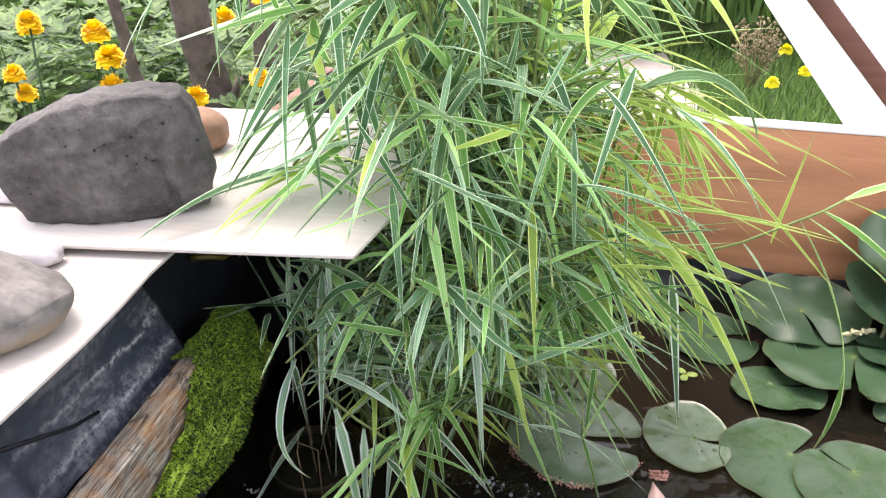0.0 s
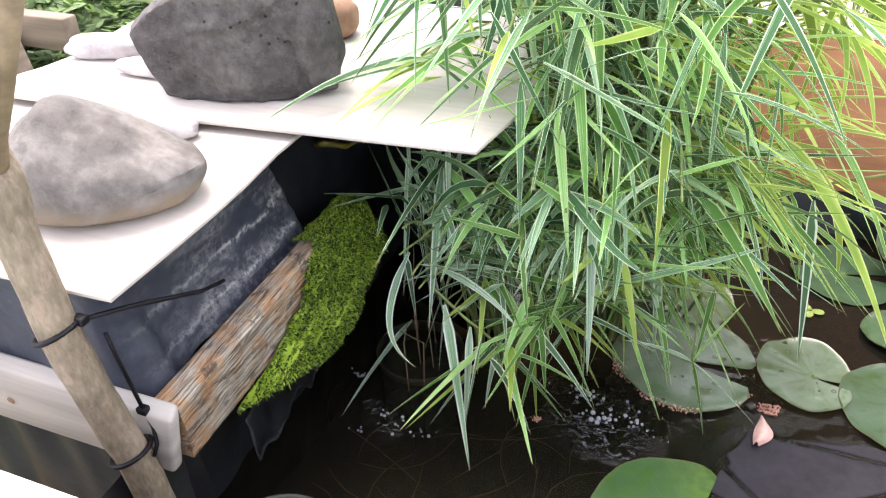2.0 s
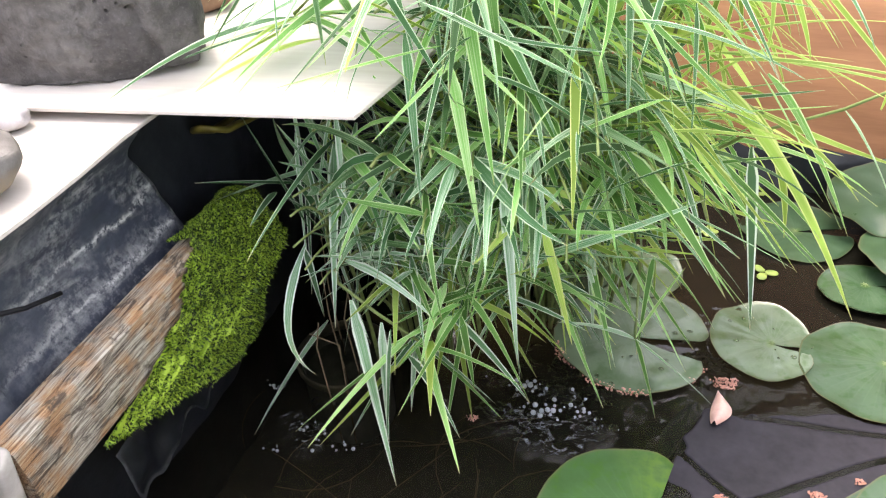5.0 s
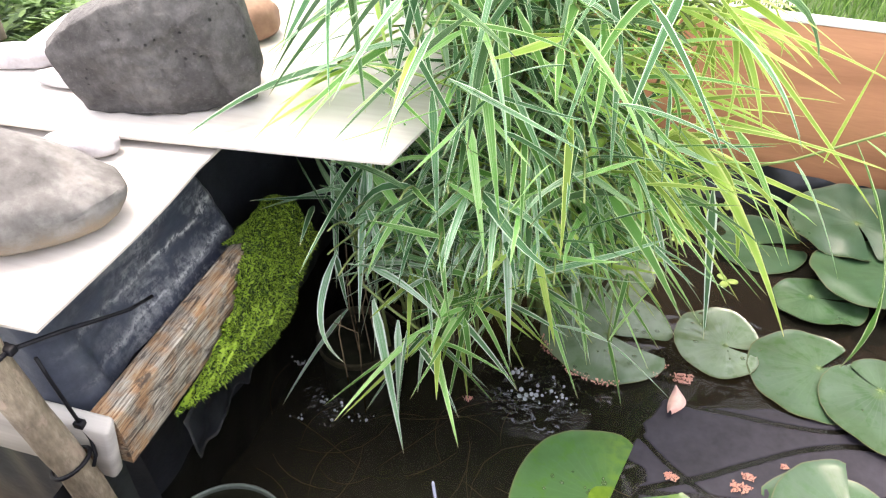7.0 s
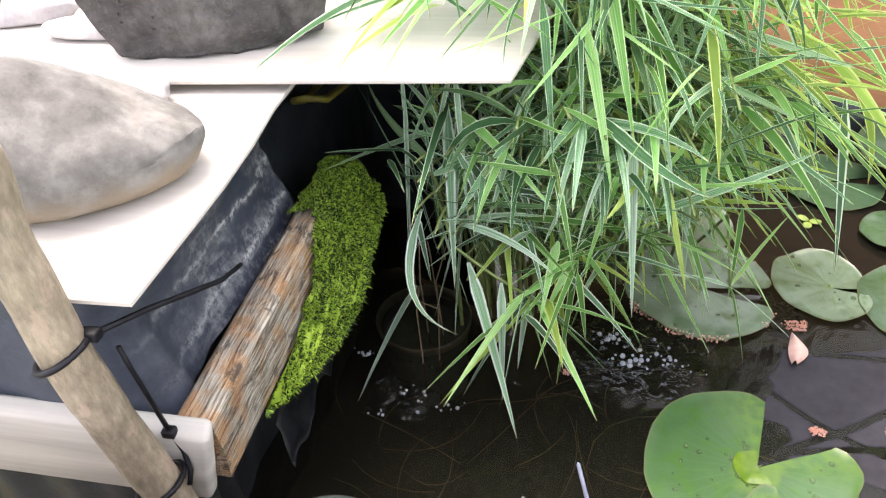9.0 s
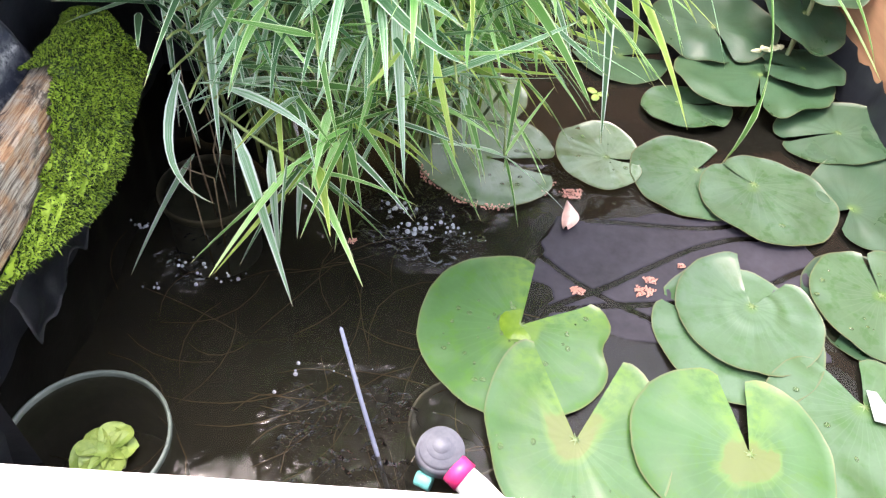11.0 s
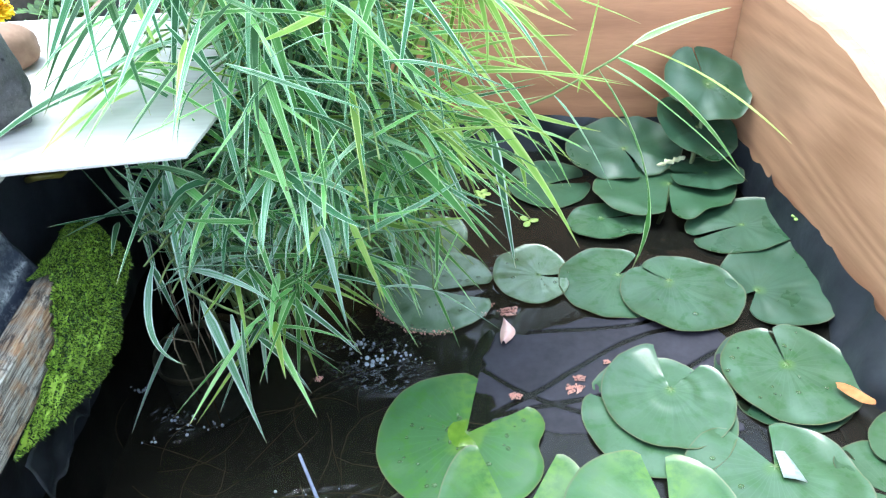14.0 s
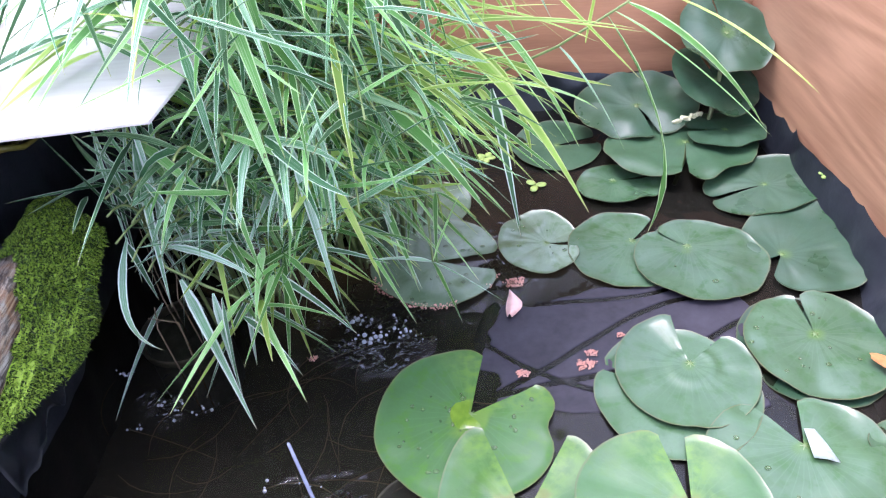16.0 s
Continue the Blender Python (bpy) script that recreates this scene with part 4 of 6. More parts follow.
# ---- water lilies ----
def lily(cx, cy, r, notch, half, z=0.003, mat="lily", label="round green water-lily leaf floating on the pond", apex=(0, 0), tilt=(0, 0), wave=0.003, curl=0.0, ry=None, seed=0, stalk=0.0, lift=0.0, dent=0.0, drops=0, ragged=0.0, glint_at=None, swirl=0.0):
    """A floating leaf: fans from its stalk point, split by a notch, with an uneven rim."""
    ry = ry or r
    ob = base("lily_pad", (cx, cy, z), label, "lily pad", "water-lily leaves")
    b = bmesh.new()
    lay = b.loops.layers.uv.verify()
    nr, na = 18, 64
    a0, a1 = radians(notch + half), radians(notch + 360 - half)

    def place(i, k, low=0.0):
        s, t = k / nr, i / na
        a = a0 + (a1 - a0) * t
        edge = 1 + 0.035 * noise.noise(Vector((math.cos(a) * 2 + seed, math.sin(a) * 2, seed))) + 0.012 * noise.noise(Vector((math.cos(a) * 9, math.sin(a) * 9, seed)))
        lobe = min(t, 1 - t)
        edge *= 1 - 0.10 * math.exp(-lobe * 60)
        if ragged:
            edge *= 1 - ragged * max(0.0, noise.noise(Vector((a * 2.6, seed, 3.0))) + 0.35 * abs(math.sin(a * 4.5))) * max(0.0, -math.sin(a))
        if dent:
            edge *= 1 - abs(dent) * math.exp(-(((t if dent > 0 else 1 - t) - 0.12) * 26) ** 2)
        x = apex[0] + (r * edge * math.cos(a) - apex[0]) * s
        y = apex[1] + (ry * edge * math.sin(a) - apex[1]) * s
        h = wave * noise.noise(Vector((x * 26 + seed * 3, y * 26, seed))) * (0.4 + s) + lift * s * s
        h += curl * math.exp(-t * 7) * s * s * 1.0
        h += (0.0004 * math.cos(a * 11) + 0.0011 * math.cos(a * (5 + seed % 3) + seed) + 0.0008 * math.sin(a * 3 + 2 * seed)) * s * s - 0.001 * (1 - s)
        h += math.tan(radians(tilt[0])) * x + math.tan(radians(tilt[1])) * y
        h += 0.0013 * (k == nr)
        if swirl:
            h += swirl * (math.exp(-((s - 0.20 - 0.16 * t) / 0.06) ** 2) - 0.7 * math.exp(-((s - 0.34 - 0.2 * t) / 0.09) ** 2))
        return (x, y, h - low)
    for low in (0.0, 0.0006):
        grid = [[b.verts.new(place(i, k, low)) for k in range(nr + 1)] for i in range(na + 1)]
        for i in range(na):
            for k in range(nr):
                vs = (grid[i][k], grid[i][k + 1], grid[i + 1][k + 1], grid[i + 1][k])
                f = b.faces.new(vs if low == 0 else vs[::-1])
                cs = ((i, k), (i, k + 1), (i + 1, k + 1), (i + 1, k))
                for lp, (ii, kk) in zip(f.loops, cs if low == 0 else cs[::-1]):
                    lp[lay].uv = (ii / na, kk / nr)
        if low == 0.0:
            rim = [b.verts.new(grid[i][nr].co) for i in range(na + 1)]
        else:
            low_rim = [b.verts.new(grid[i][nr].co) for i in range(na + 1)]
            for i in range(na):
                f = b.faces.new((rim[i], low_rim[i], low_rim[i + 1], rim[i + 1]))
                for lp in f.loops:
                    lp[lay].uv = (0.5, 1.0)
    leaf = part("blade", b, M[mat], ob)
    b = bmesh.new()
    q = 0.0034 + 0.02 * (r - 0.06)
    arms = [b.verts.new((apex[0] + q * (1.6 if k % 2 == 0 else 0.45) * (0.7 + 0.5 * abs(math.sin(k * 1.7 + seed))) * math.cos(k * math.pi / 7 + seed),
                         apex[1] + q * (1.6 if k % 2 == 0 else 0.45) * (0.7 + 0.5 * abs(math.sin(k * 1.7 + seed))) * math.sin(k * math.pi / 7 + seed),
                         place(0, 0)[2] + 0.0007)) for k in range(14)]
    mid = b.verts.new((apex[0], apex[1], place(0, 0)[2] + 0.0022))
    for k in range(14):
        b.faces.new((arms[k], arms[(k + 1) % 14], mid))
    part("heart", b, M["lily_heart"], leaf, "pale green star where the stalk joins")
    # thin pale patch added on the blade to imitate a white sky reflection
    if glint_at:
        b = bmesh.new()
        q = [b.verts.new((glint_at[0] + dx, glint_at[1] + dy, 0.0032 + dz)) for dx, dy, dz in ((-0.008, 0.021, 0.001), (0.001, 0.019, 0.002), (0.005, 0.002, 0.003), (0.010, -0.019, 0.001), (0.000, -0.014, 0.0005), (-0.011, -0.011, 0.0))]
        b.faces.new(q)
        s2 = bmesh.ops.extrude_face_region(b, geom=b.faces[:])
        bmesh.ops.translate(b, verts=[g for g in s2["geom"] if isinstance(g, bmesh.types.BMVert)], vec=(0, 0, 0.0008))
        part("torn_flap", b, M["sky_glint"], leaf, "pale patch with a sky reflection put into its colour")
    if mat == "lily_bright":
        b = bmesh.new()
        sheet(b, 36, 5, lambda u, v: (apex[0] - 0.002 + v * (0.019 + 0.006 * noise.noise(Vector((math.cos(u * 6.283), math.sin(u * 6.283), 5)))) * math.cos(math.pi * (0.42 + 1.30 * u)),
                                      apex[1] + v * (0.020 + 0.006 * noise.noise(Vector((math.cos(u * 6.283), math.sin(u * 6.283), 8)))) * math.sin(math.pi * (0.42 + 1.30 * u)), 0.0018 - 0.0012 * v ** 4))
        part("wet_patch", b, M["wet_green"], leaf, "glossy yellow-green wet patch at the heart")
    if drops:
        dice = random.Random(seed)
        b = bmesh.new()
        for _ in range(drops):
            c = Vector(place(dice.randint(2, na - 2), dice.randint(4, nr - 2)))
            q = bmesh.ops.create_icosphere(b, subdivisions=2, radius=dice.uniform(0.0010, 0.0034))
            bmesh.ops.scale(b, verts=q["verts"], vec=(dice.uniform(0.6, 1.5), 1, 0.42))
            bmesh.ops.translate(b, verts=q["verts"], vec=c + Vector((dice.uniform(-0.003, 0.003), dice.uniform(-0.003, 0.003), 0.0004)))
        part("droplet", b, M["drop"], leaf, "clear water droplets", kind="stuff")
    if stalk:
        b = bmesh.new()
        tube(b, [(apex[0], apex[1], -0.001), (apex[0] - 0.006, apex[1] - 0.02, -stalk * 0.5), (apex[0] - 0.025, apex[1] - 0.05, -stalk)], 0.0032, 8)
        part("stalk", b, M["stalk"], ob, "thin pale green stalk")
    return ob


G = "round green water-lily leaf floating among the others"
lily(0.312, 1.219, 0.086, -8, 13, 0.0048, "lily_sheen", "grey-green water-lily leaf, wet sheen in its colour, rimmed with coral eggs", seed=1, wave=0.003, drops=16)
lily(0.449, 1.243, 0.055, -12, 6, 0.0044, "lily_sheen", G, seed=2, wave=0.003, ry=0.064, apex=(0.010, -0.004), drops=7)
lily(0.558, 1.217, 0.075, 40, 9, 0.0030, "lily", G, apex=(0.011, 0.014), seed=3)
lily(0.644, 1.183, 0.082, 125, 2.0, 0.0066, "lily", "round green water-lily leaf overlapping its neighbour", apex=(-0.010, 0.026), ry=0.076, seed=4, drops=2)
lily(0.778, 1.188, 0.080, 206, 10, 0.0125, "lily_dark", "dark green water-lily leaf with a folded notch", apex=(-0.036, -0.010), tilt=(7, 0), ry=0.086, seed=5, wave=0.003)
lily(0.768, 1.312, 0.082, 188, 5, 0.017, "lily_dark", "dark green water-lily leaf lifted against the liner", ry=0.060, tilt=(9, 4), seed=6, wave=0.003)
lily(0.337, 0.966, 0.097, 51, 24, 0.0029, "lily_bright", "large bright green water-lily leaf with yellowing veins", apex=(0.004, 0.008), ry=0.099, seed=7, dent=-0.14, drops=30, wave=0.0015)
lily(0.386, 0.864, 0.082, 82, 35, 0.0072, "lily_aged", "yellowing water-lily leaf with a brown spot at its heart", apex=(-0.002, -0.012), ry=0.108, seed=8, drops=6, wave=0.0015)
lily(0.521, 0.852, 0.090, 78, 9, 0.0098, "lily_aged", "bright green water-lily leaf browning at its heart", apex=(0.015, -0.004), ry=0.084, seed=9, wave=0.002)
lily(0.577, 1.008, 0.076, 66, 25, 0.0056, "lily", "round green water-lily leaf with one lobe curling up", apex=(0.006, 0.010), seed=10, curl=0.012, wave=0.003, swirl=0.0012)
lily(0.560, 0.985, 0.087, 150, 3, 0.0026, "lily", "round green water-lily leaf lying beneath another", seed=11, wave=0.0006)
lily(0.729, 1.033, 0.079, 88, 2.5, 0.0074, "lily", "glossy green water-lily leaf with a split to its middle", apex=(0.0, 0.012), seed=12, wave=0.003, drops=14)
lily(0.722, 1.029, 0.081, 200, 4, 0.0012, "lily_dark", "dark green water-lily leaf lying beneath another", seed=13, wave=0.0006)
lily(0.655, 0.884, 0.094, 92, 16, 0.0048, "lily", "green water-lily leaf with wet patches and a painted sky glint", apex=(0.008, 0.024), ry=0.086, seed=14, wave=0.005, drops=4, glint_at=(0.020, 0.018))
lily(0.826, 0.915, 0.056, 200, 8, 0.0040, "lily", G, seed=15)
lily(0.772, 0.865, 0.070, 150, 8, 0.0010, "lily", G, seed=16, wave=0.0006)
lily(0.632, 1.497, 0.096, 285, 4, 0.048, "lily_dark", "large dark green water-lily leaf raised off the water", seed=17, wave=0.006, ry=0.068, tilt=(0, 14), stalk=0.06)
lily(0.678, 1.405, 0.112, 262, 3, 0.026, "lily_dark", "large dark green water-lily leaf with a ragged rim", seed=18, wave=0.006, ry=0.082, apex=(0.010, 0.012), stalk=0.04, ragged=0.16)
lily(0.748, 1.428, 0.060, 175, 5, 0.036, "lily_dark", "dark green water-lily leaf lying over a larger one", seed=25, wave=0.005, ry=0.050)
lily(0.578, 1.352, 0.061, 22, 6, 0.0035, "lily", "green water-lily leaf with an upturned edge", ry=0.047, seed=19, wave=0.006, apex=(-0.006, 0.016), lift=0.004)
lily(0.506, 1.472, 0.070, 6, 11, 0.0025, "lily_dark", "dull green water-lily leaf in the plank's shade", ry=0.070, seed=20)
lily(0.205, 1.335, 0.075, 40, 8, 0.0012, "lily", "dull green water-lily leaf under the reed grass", seed=21)
lily(0.305, 1.345, 0.060, 250, 8, 0.0025, "lily_sheen", "dark green water-lily leaf under the reed grass", seed=22)
lily(0.752, 1.498, 0.068, 100, 1.5, 0.156, "lily_dark", "dark green water-lily leaf standing up on its stalk", tilt=(-5, 26), seed=23, wave=0.006, stalk=0.16, ry=0.066)
lily(0.742, 1.482, 0.066, 100, 4, 0.090, "lily_dark", "dark green water-lily leaf below a taller one", tilt=(-12, 18), seed=24, wave=0.008, stalk=0.09)

# a fold of liner just at the surface
bm = bmesh.new()


def fold_at(u, v):
    """Broad folds with deep curved creases that the water fills."""
    x, y = 0.325 + 0.345 * u + 0.03 * v, 0.965 + 0.205 * v - 0.02 * u
    d = Vector((x, y, 0))
    h = 0.0040 + 0.0036 * noise.noise(d * 11 + Vector((0, 0, 7)))
    for a, bend, at, w in ((0.55, 0.5, 0.30, 0.013), (0.95, -0.7, 0.62, 0.015), (0.30, 0.8, 0.85, 0.013), (-0.6, 0.6, 0.15, 0.012)):
        c = v - at - a * (u - 0.5) - bend * (u - 0.5) ** 2 + 0.05 * noise.noise(Vector((u * 5, at * 9, 1)))
        h -= 0.016 * math.exp(-(c / w) ** 2)
    rim = min(u, 1 - u, v, 1 - v) + 0.12 * noise.noise(Vector((u * 4, v * 4, 2))) + 0.04 * noise.noise(Vector((u * 12, v * 12, 2)))
    h = min(0.0012, h - 0.03 * max(0, 0.10 - rim) / 0.10)
    return (x, y, h if h > 0.0008 else 0.0008 - (0.0008 - h) * 6.0)


sheet(bm, 220, 150, fold_at)
M["slate_liner"] = plain("wet_violet_grey_liner", (0.014, 0.0128, 0.0175), (0.033, 0.031, 0.041), 20, 0.5, 0.12, 90, 0.001, 0.2)
thing("liner_fold", bm, M["slate_liner"], "grey-violet fold of wet liner at the water's surface", "pond liner")


# ---- small floating things ----
def eggs(at, n, spread, seed, label="cluster of coral-pink snail eggs on the water"):
    r = random.Random(seed)
    ob = base("egg_cluster", at, label, "egg cluster", "coral egg clusters")
    b = bmesh.new()
    for _ in range(n * 5):
        a, d = r.uniform(0, 6.28), spread * math.sqrt(r.random())
        d *= 0.75 + 0.6 * noise.noise(Vector((math.cos(a) * 2, math.sin(a) * 2, seed)))
        s = bmesh.ops.create_icosphere(b, subdivisions=1, radius=r.uniform(0.0004, 0.0010))
        bmesh.ops.translate(b, verts=s["verts"], vec=(d * math.cos(a) * 1.5, d * math.sin(a), 0.0006 + r.uniform(0, 0.003) * (1 - d / spread * 0.6)))
    part("egg_mass", b, M["egg"], ob, kind="stuff")


eggs((0.409, 1.168, 0.002), 46, 0.011, 1)
eggs((0.473, 1.029, 0.002), 36, 0.009, 2)
eggs((0.481, 1.045, 0.002), 16, 0.006, 3)
eggs((0.402, 1.023, 0.002), 26, 0.007, 4)
eggs((0.519, 1.068, 0.002), 10, 0.004, 5)
eggs((0.165, 1.067, 0.002), 12, 0.005, 6)
bm_r = random.Random(9)
rim_eggs = base("egg_cluster", (0.312, 1.222, 0.003), "row of coral-pink eggs round a lily leaf's rim", "egg cluster", "coral egg clusters")
bm = bmesh.new()
for i in range(420):
    a = radians(bm_r.uniform(195, 335))
    thick = max(0.0, 0.35 + 1.3 * noise.noise(Vector((a * 3.0, 0.4, 0.0))))
    if bm_r.random() > thick:
        continue
    s = bmesh.ops.create_icosphere(bm, subdivisions=1, radius=bm_r.uniform(0.0007, 0.0014))
    d = 0.0835 + bm_r.uniform(-0.001, 0.002 + 0.007 * thick)
    bmesh.ops.translate(bm, verts=s["verts"], vec=(d * math.cos(a), d * math.sin(a), bm_r.uniform(0, 0.002)))
part("egg_mass", bm, M["egg"], rim_eggs, kind="stuff")

bm = bmesh.new()
sheet(bm, 12, 8, lambda u, v: (0.400 + (v - 0.5) * 0.020 * math.sin(math.pi * (0.08 + 0.9 * u)) + 0.008 * math.sin(u * 2.6) - 0.004, 1.108 + u * 0.042, 0.004 + 0.006 * math.sin(v * math.pi)))
thing("petal", bm, M["petal"], "pale pink curved petal floating by the lily leaves", "petal")
bm = bmesh.new()
sheet(bm, 8, 6, lambda u, v: (0.766 + u * 0.030, 1.002 - u * 0.028 + (v - 0.5) * 0.024 * math.sin(math.pi * (0.1 + 0.8 * u)), 0.0155 + 0.003 * math.sin(v * 3.1) + 0.002 * u))
thing("dead_leaf", bm, M["dry"], "small orange-brown dead leaf on a lily leaf", "leaf")

husk = base("seed_head", (0.695, 1.44, 0.05), "pale dry seed head lying on a dark lily leaf", "seed head")
bm = bmesh.new()
sr = random.Random(4)
for i in range(14):
    p = Vector((-0.020 + 0.04 * i / 13, 0.012 * i / 13 - 0.006, sr.uniform(0, 0.006)))
    lump(bm, p, (0.006, 0.0028, 0.0024), sr.uniform(0, 90), 0.2, 2, i, 2.2, 2)
part("husk", bm, M["seed"], husk)


def fairy(at, n, size, seed, label):
    r = random.Random(seed)
    ob = base("floating_plant", at, label, "floating plant", "tiny floating plants")
    b = bmesh.new()
    for i in range(n):
        a = 6.28 * i / n + r.uniform(-0.3, 0.3)
        c = Vector((size * 0.55 * math.cos(a), size * 0.55 * math.sin(a), 0.002))
        lump(b, c, (size * 0.5, size * 0.36, 0.0014), math.degrees(a), 0.1, 2, i, 2.2, 2)
    part("leaf", b, M["float_leaf"], ob)


fairy((0.775, 1.382, 0.001), 4, 0.012, 1, "tiny pale green floating plant")
fairy((0.826, 1.275, 0.05), 3, 0.009, 2, "tiny pale green floating plant on the liner")
fairy((0.462, 1.560, 0.001), 4, 0.012, 3, "tiny pale green floating plant by the back liner")
fairy((0.394, 1.452, 0.001), 5, 0.015, 4, "tiny pale green floating plant by the reeds")
fairy((0.46, 1.37, 0.001), 3, 0.016, 5, "small green floating leaf")

# plant pot at the near corner with a water-lettuce rosette
pot = base("plant_pot", (-0.024, 0.822, -0.102), "grey-green plastic pot standing in the pond", "pot")
bm = bmesh.new()
ring(bm, (0, 0, 0.107), 0.060, 0.007, 0.10)
part("wall", bm, M["pot"], pot)
bm = bmesh.new()
bmesh.ops.create_circle(bm, cap_ends=True, radius=0.054, segments=40)
bmesh.ops.translate(bm, verts=bm.verts, vec=(0, 0, 0.006))
part("soil", bm, M["floor_mud"], pot, "brown soil under water")


def lettuce(at, n, size, seed, label):
    r = random.Random(seed)
    ob = base("water_lettuce", at, label, "water plant", "water lettuce")
    for i in range(n):
        a = 2.4 * i
        k = size * (0.55 + 0.45 * (i / n))
        b = bmesh.new()

        def leaf(u, v, a=a, k=k):
            w = (v - 0.5) * k * 1.05 * math.sin(math.pi * (0.10 + 0.86 * u ** 1.4)) ** 0.6
            d = u * k * (1 - 0.10 * abs(v - 0.5))
            h = (0.95 - 0.04 * n) * k * u - 0.50 * k * u * u + 0.16 * k * (2 * v - 1) ** 2 + 0.012 * k * math.sin(v * 40)
            return (d * math.cos(a) - w * math.sin(a), d * math.sin(a) + w * math.cos(a), 0.003 + h)
        sheet(b, 9, 10, leaf)
        part("leaf", b, M["float_leaf"], ob)


lettuce((-0.004, 0.812, 0.002), 13, 0.030, 2, "pale yellow-green water-lettuce rosette in the pot")
lettuce((-0.100, 0.812, 0.002), 5, 0.018, 3, "small pale green water-lettuce rosette")

basket = base("pond_basket", (0.286, 0.862, -0.1), "grey-blue plastic basket standing under a lily leaf", "pot")
bm = bmesh.new()
ring(bm, (0, 0, 0.0985), 0.043, 0.005, 0.10)
part("wall", bm, M["pot_blue"], basket)

# thin blue-grey rod leaning out of the water
bm = bmesh.new()
tube(bm, [(0.226, 0.810, -0.03), (0.214, 0.829, 0.0), (0.196, 0.858, 0.045), (0.178, 0.889, 0.092), (0.1775, 0.8898, 0.0935)], [0.0021, 0.0021, 0.0019, 0.0016, 0.0006], 8)
thing("plastic_rod", bm, M["rod_blue"], "thin blue-grey plastic rod leaning out of the water", "rod")

gauge = base("floating_gauge", (0.268, 0.808, 0.0), "white floating pond gauge with a grey knob and bright bands", "gauge")
bm = bmesh.new()
tube(bm, [(0.0, 0.012, 0.020), (0.03, -0.012, 0.014), (0.075, -0.05, 0.004)], [0.011, 0.012, 0.011], 16)
part("body", bm, M["white"], gauge)
bm = bmesh.new()
for k, (r, h) in enumerate(((0.021, 0.022), (0.019, 0.027), (0.013, 0.029), (0.008, 0.031))):
    s = bmesh.ops.create_cone(bm, cap_ends=True, segments=36, radius1=r, radius2=r * 0.94, depth=0.010)
    bmesh.ops.translate(bm, verts=s["verts"], vec=(-0.002, 0.016, h))
part("knob", bm, M["knob"], gauge, "round grey ridged knob")
bm = bmesh.new()
tube(bm, [(0.009, 0.005, 0.019), (0.019, -0.003, 0.017)], [0.0128, 0.0132], 16)
part("pink_band", bm, M["pink"], gauge, "hot pink band")
bm = bmesh.new()
tube(bm, [(-0.020, -0.001, 0.008), (-0.008, -0.006, 0.010)], [0.006, 0.007], 12)
part("teal_tip", bm, M["teal"], gauge, "teal tip")


# things under the boards and below the surface
bm = bmesh.new()
tube(bm, [(-0.112, 1.33, 0.24), (-0.108, 1.15, 0.262), (-0.100, 1.11, 0.282), (-0.085, 1.10, 0.290), (-0.072, 1.12, 0.280), (-0.066, 1.33, 0.24)], 0.0036, 10)
M["hose"] = plain("olive_yellow_hose", (0.085, 0.070, 0.010), (0.15, 0.125, 0.02), 40, 0.5, 0.1, 160, 0.001)
thing("hose", bm, M["hose"], "olive-yellow hose looping in the dark under the boards", "hose")
M["jar"] = plain("cloudy_jar_wall", (0.13, 0.16, 0.155), (0.26, 0.30, 0.295), 25, 0.5, 0.2, 120, 0.001)
M["jar_rim"] = plain("pale_jar_rim", (0.42, 0.43, 0.40), (0.62, 0.62, 0.58), 30, 0.4, 0.1, 120, 0.001)
jar = base("sunken_jar", (-0.002, 1.135, -0.11), "cloudy grey-green jar standing under the water", "jar")
bm = bmesh.new()
ring(bm, (0, 0, 0.098), 0.046, 0.004, 0.09, 36)
part("wall", bm, M["jar"], jar)
bm = bmesh.new()
ring(bm, (0, 0, 0.1085), 0.050, 0.006, 0.010, 40)
silt = bmesh.new()
sheet(silt, 24, 8, lambda u, v: (0.047 * v * math.cos(u * 2 * math.pi), 0.047 * v * math.sin(u * 2 * math.pi), 0.086 + 0.006 * noise.noise(Vector((math.cos(u * 6.283) * v * 3, math.sin(u * 6.283) * v * 3, 4)))))
part("silt", silt, M["jar"], jar, "pale silt filling the jar")
part("rim", bm, M["jar_rim"], jar, "pale rim just below the surface")
br = random.Random(31)
# bubbles; the last four clusters are added to imitate sky glints on ripples
for cx, cy, n, spread in ((-0.052, 1.066, 9, 0.016), (0.002, 1.020, 8, 0.020), (0.040, 1.006, 9, 0.018), (-0.020, 0.990, 5, 0.014), (0.135, 0.900, 4, 0.030), (0.185, 0.905, 4, 0.020), (0.255, 1.110, 14, 0.045), (0.290, 1.085, 8, 0.030), (0.212, 1.128, 16, 0.022), (0.232, 1.098, 14, 0.020)):
    ob = base("bubble_glint_cluster", (cx, cy, 0.0), "cluster of small clear bubbles, some standing in for sky glints on the water", "bubbles", "bubble clusters")
    b = bmesh.new()
    for _ in range(n):
        q = bmesh.ops.create_icosphere(b, subdivisions=2, radius=br.uniform(0.0007, 0.0022 if n < 14 else 0.0032))
        bmesh.ops.translate(b, verts=q["verts"], vec=(br.gauss(0, spread * 0.6), br.gauss(0, spread * 0.25), 0.0005))
    part("film", b, M["bubble"], ob, kind="stuff")
rootm = base("pond_weed", (0.12, 0.95, -0.1), "tangle of thin brown stems below the water", "pond weed", kind="stuff")
bm = bmesh.new()
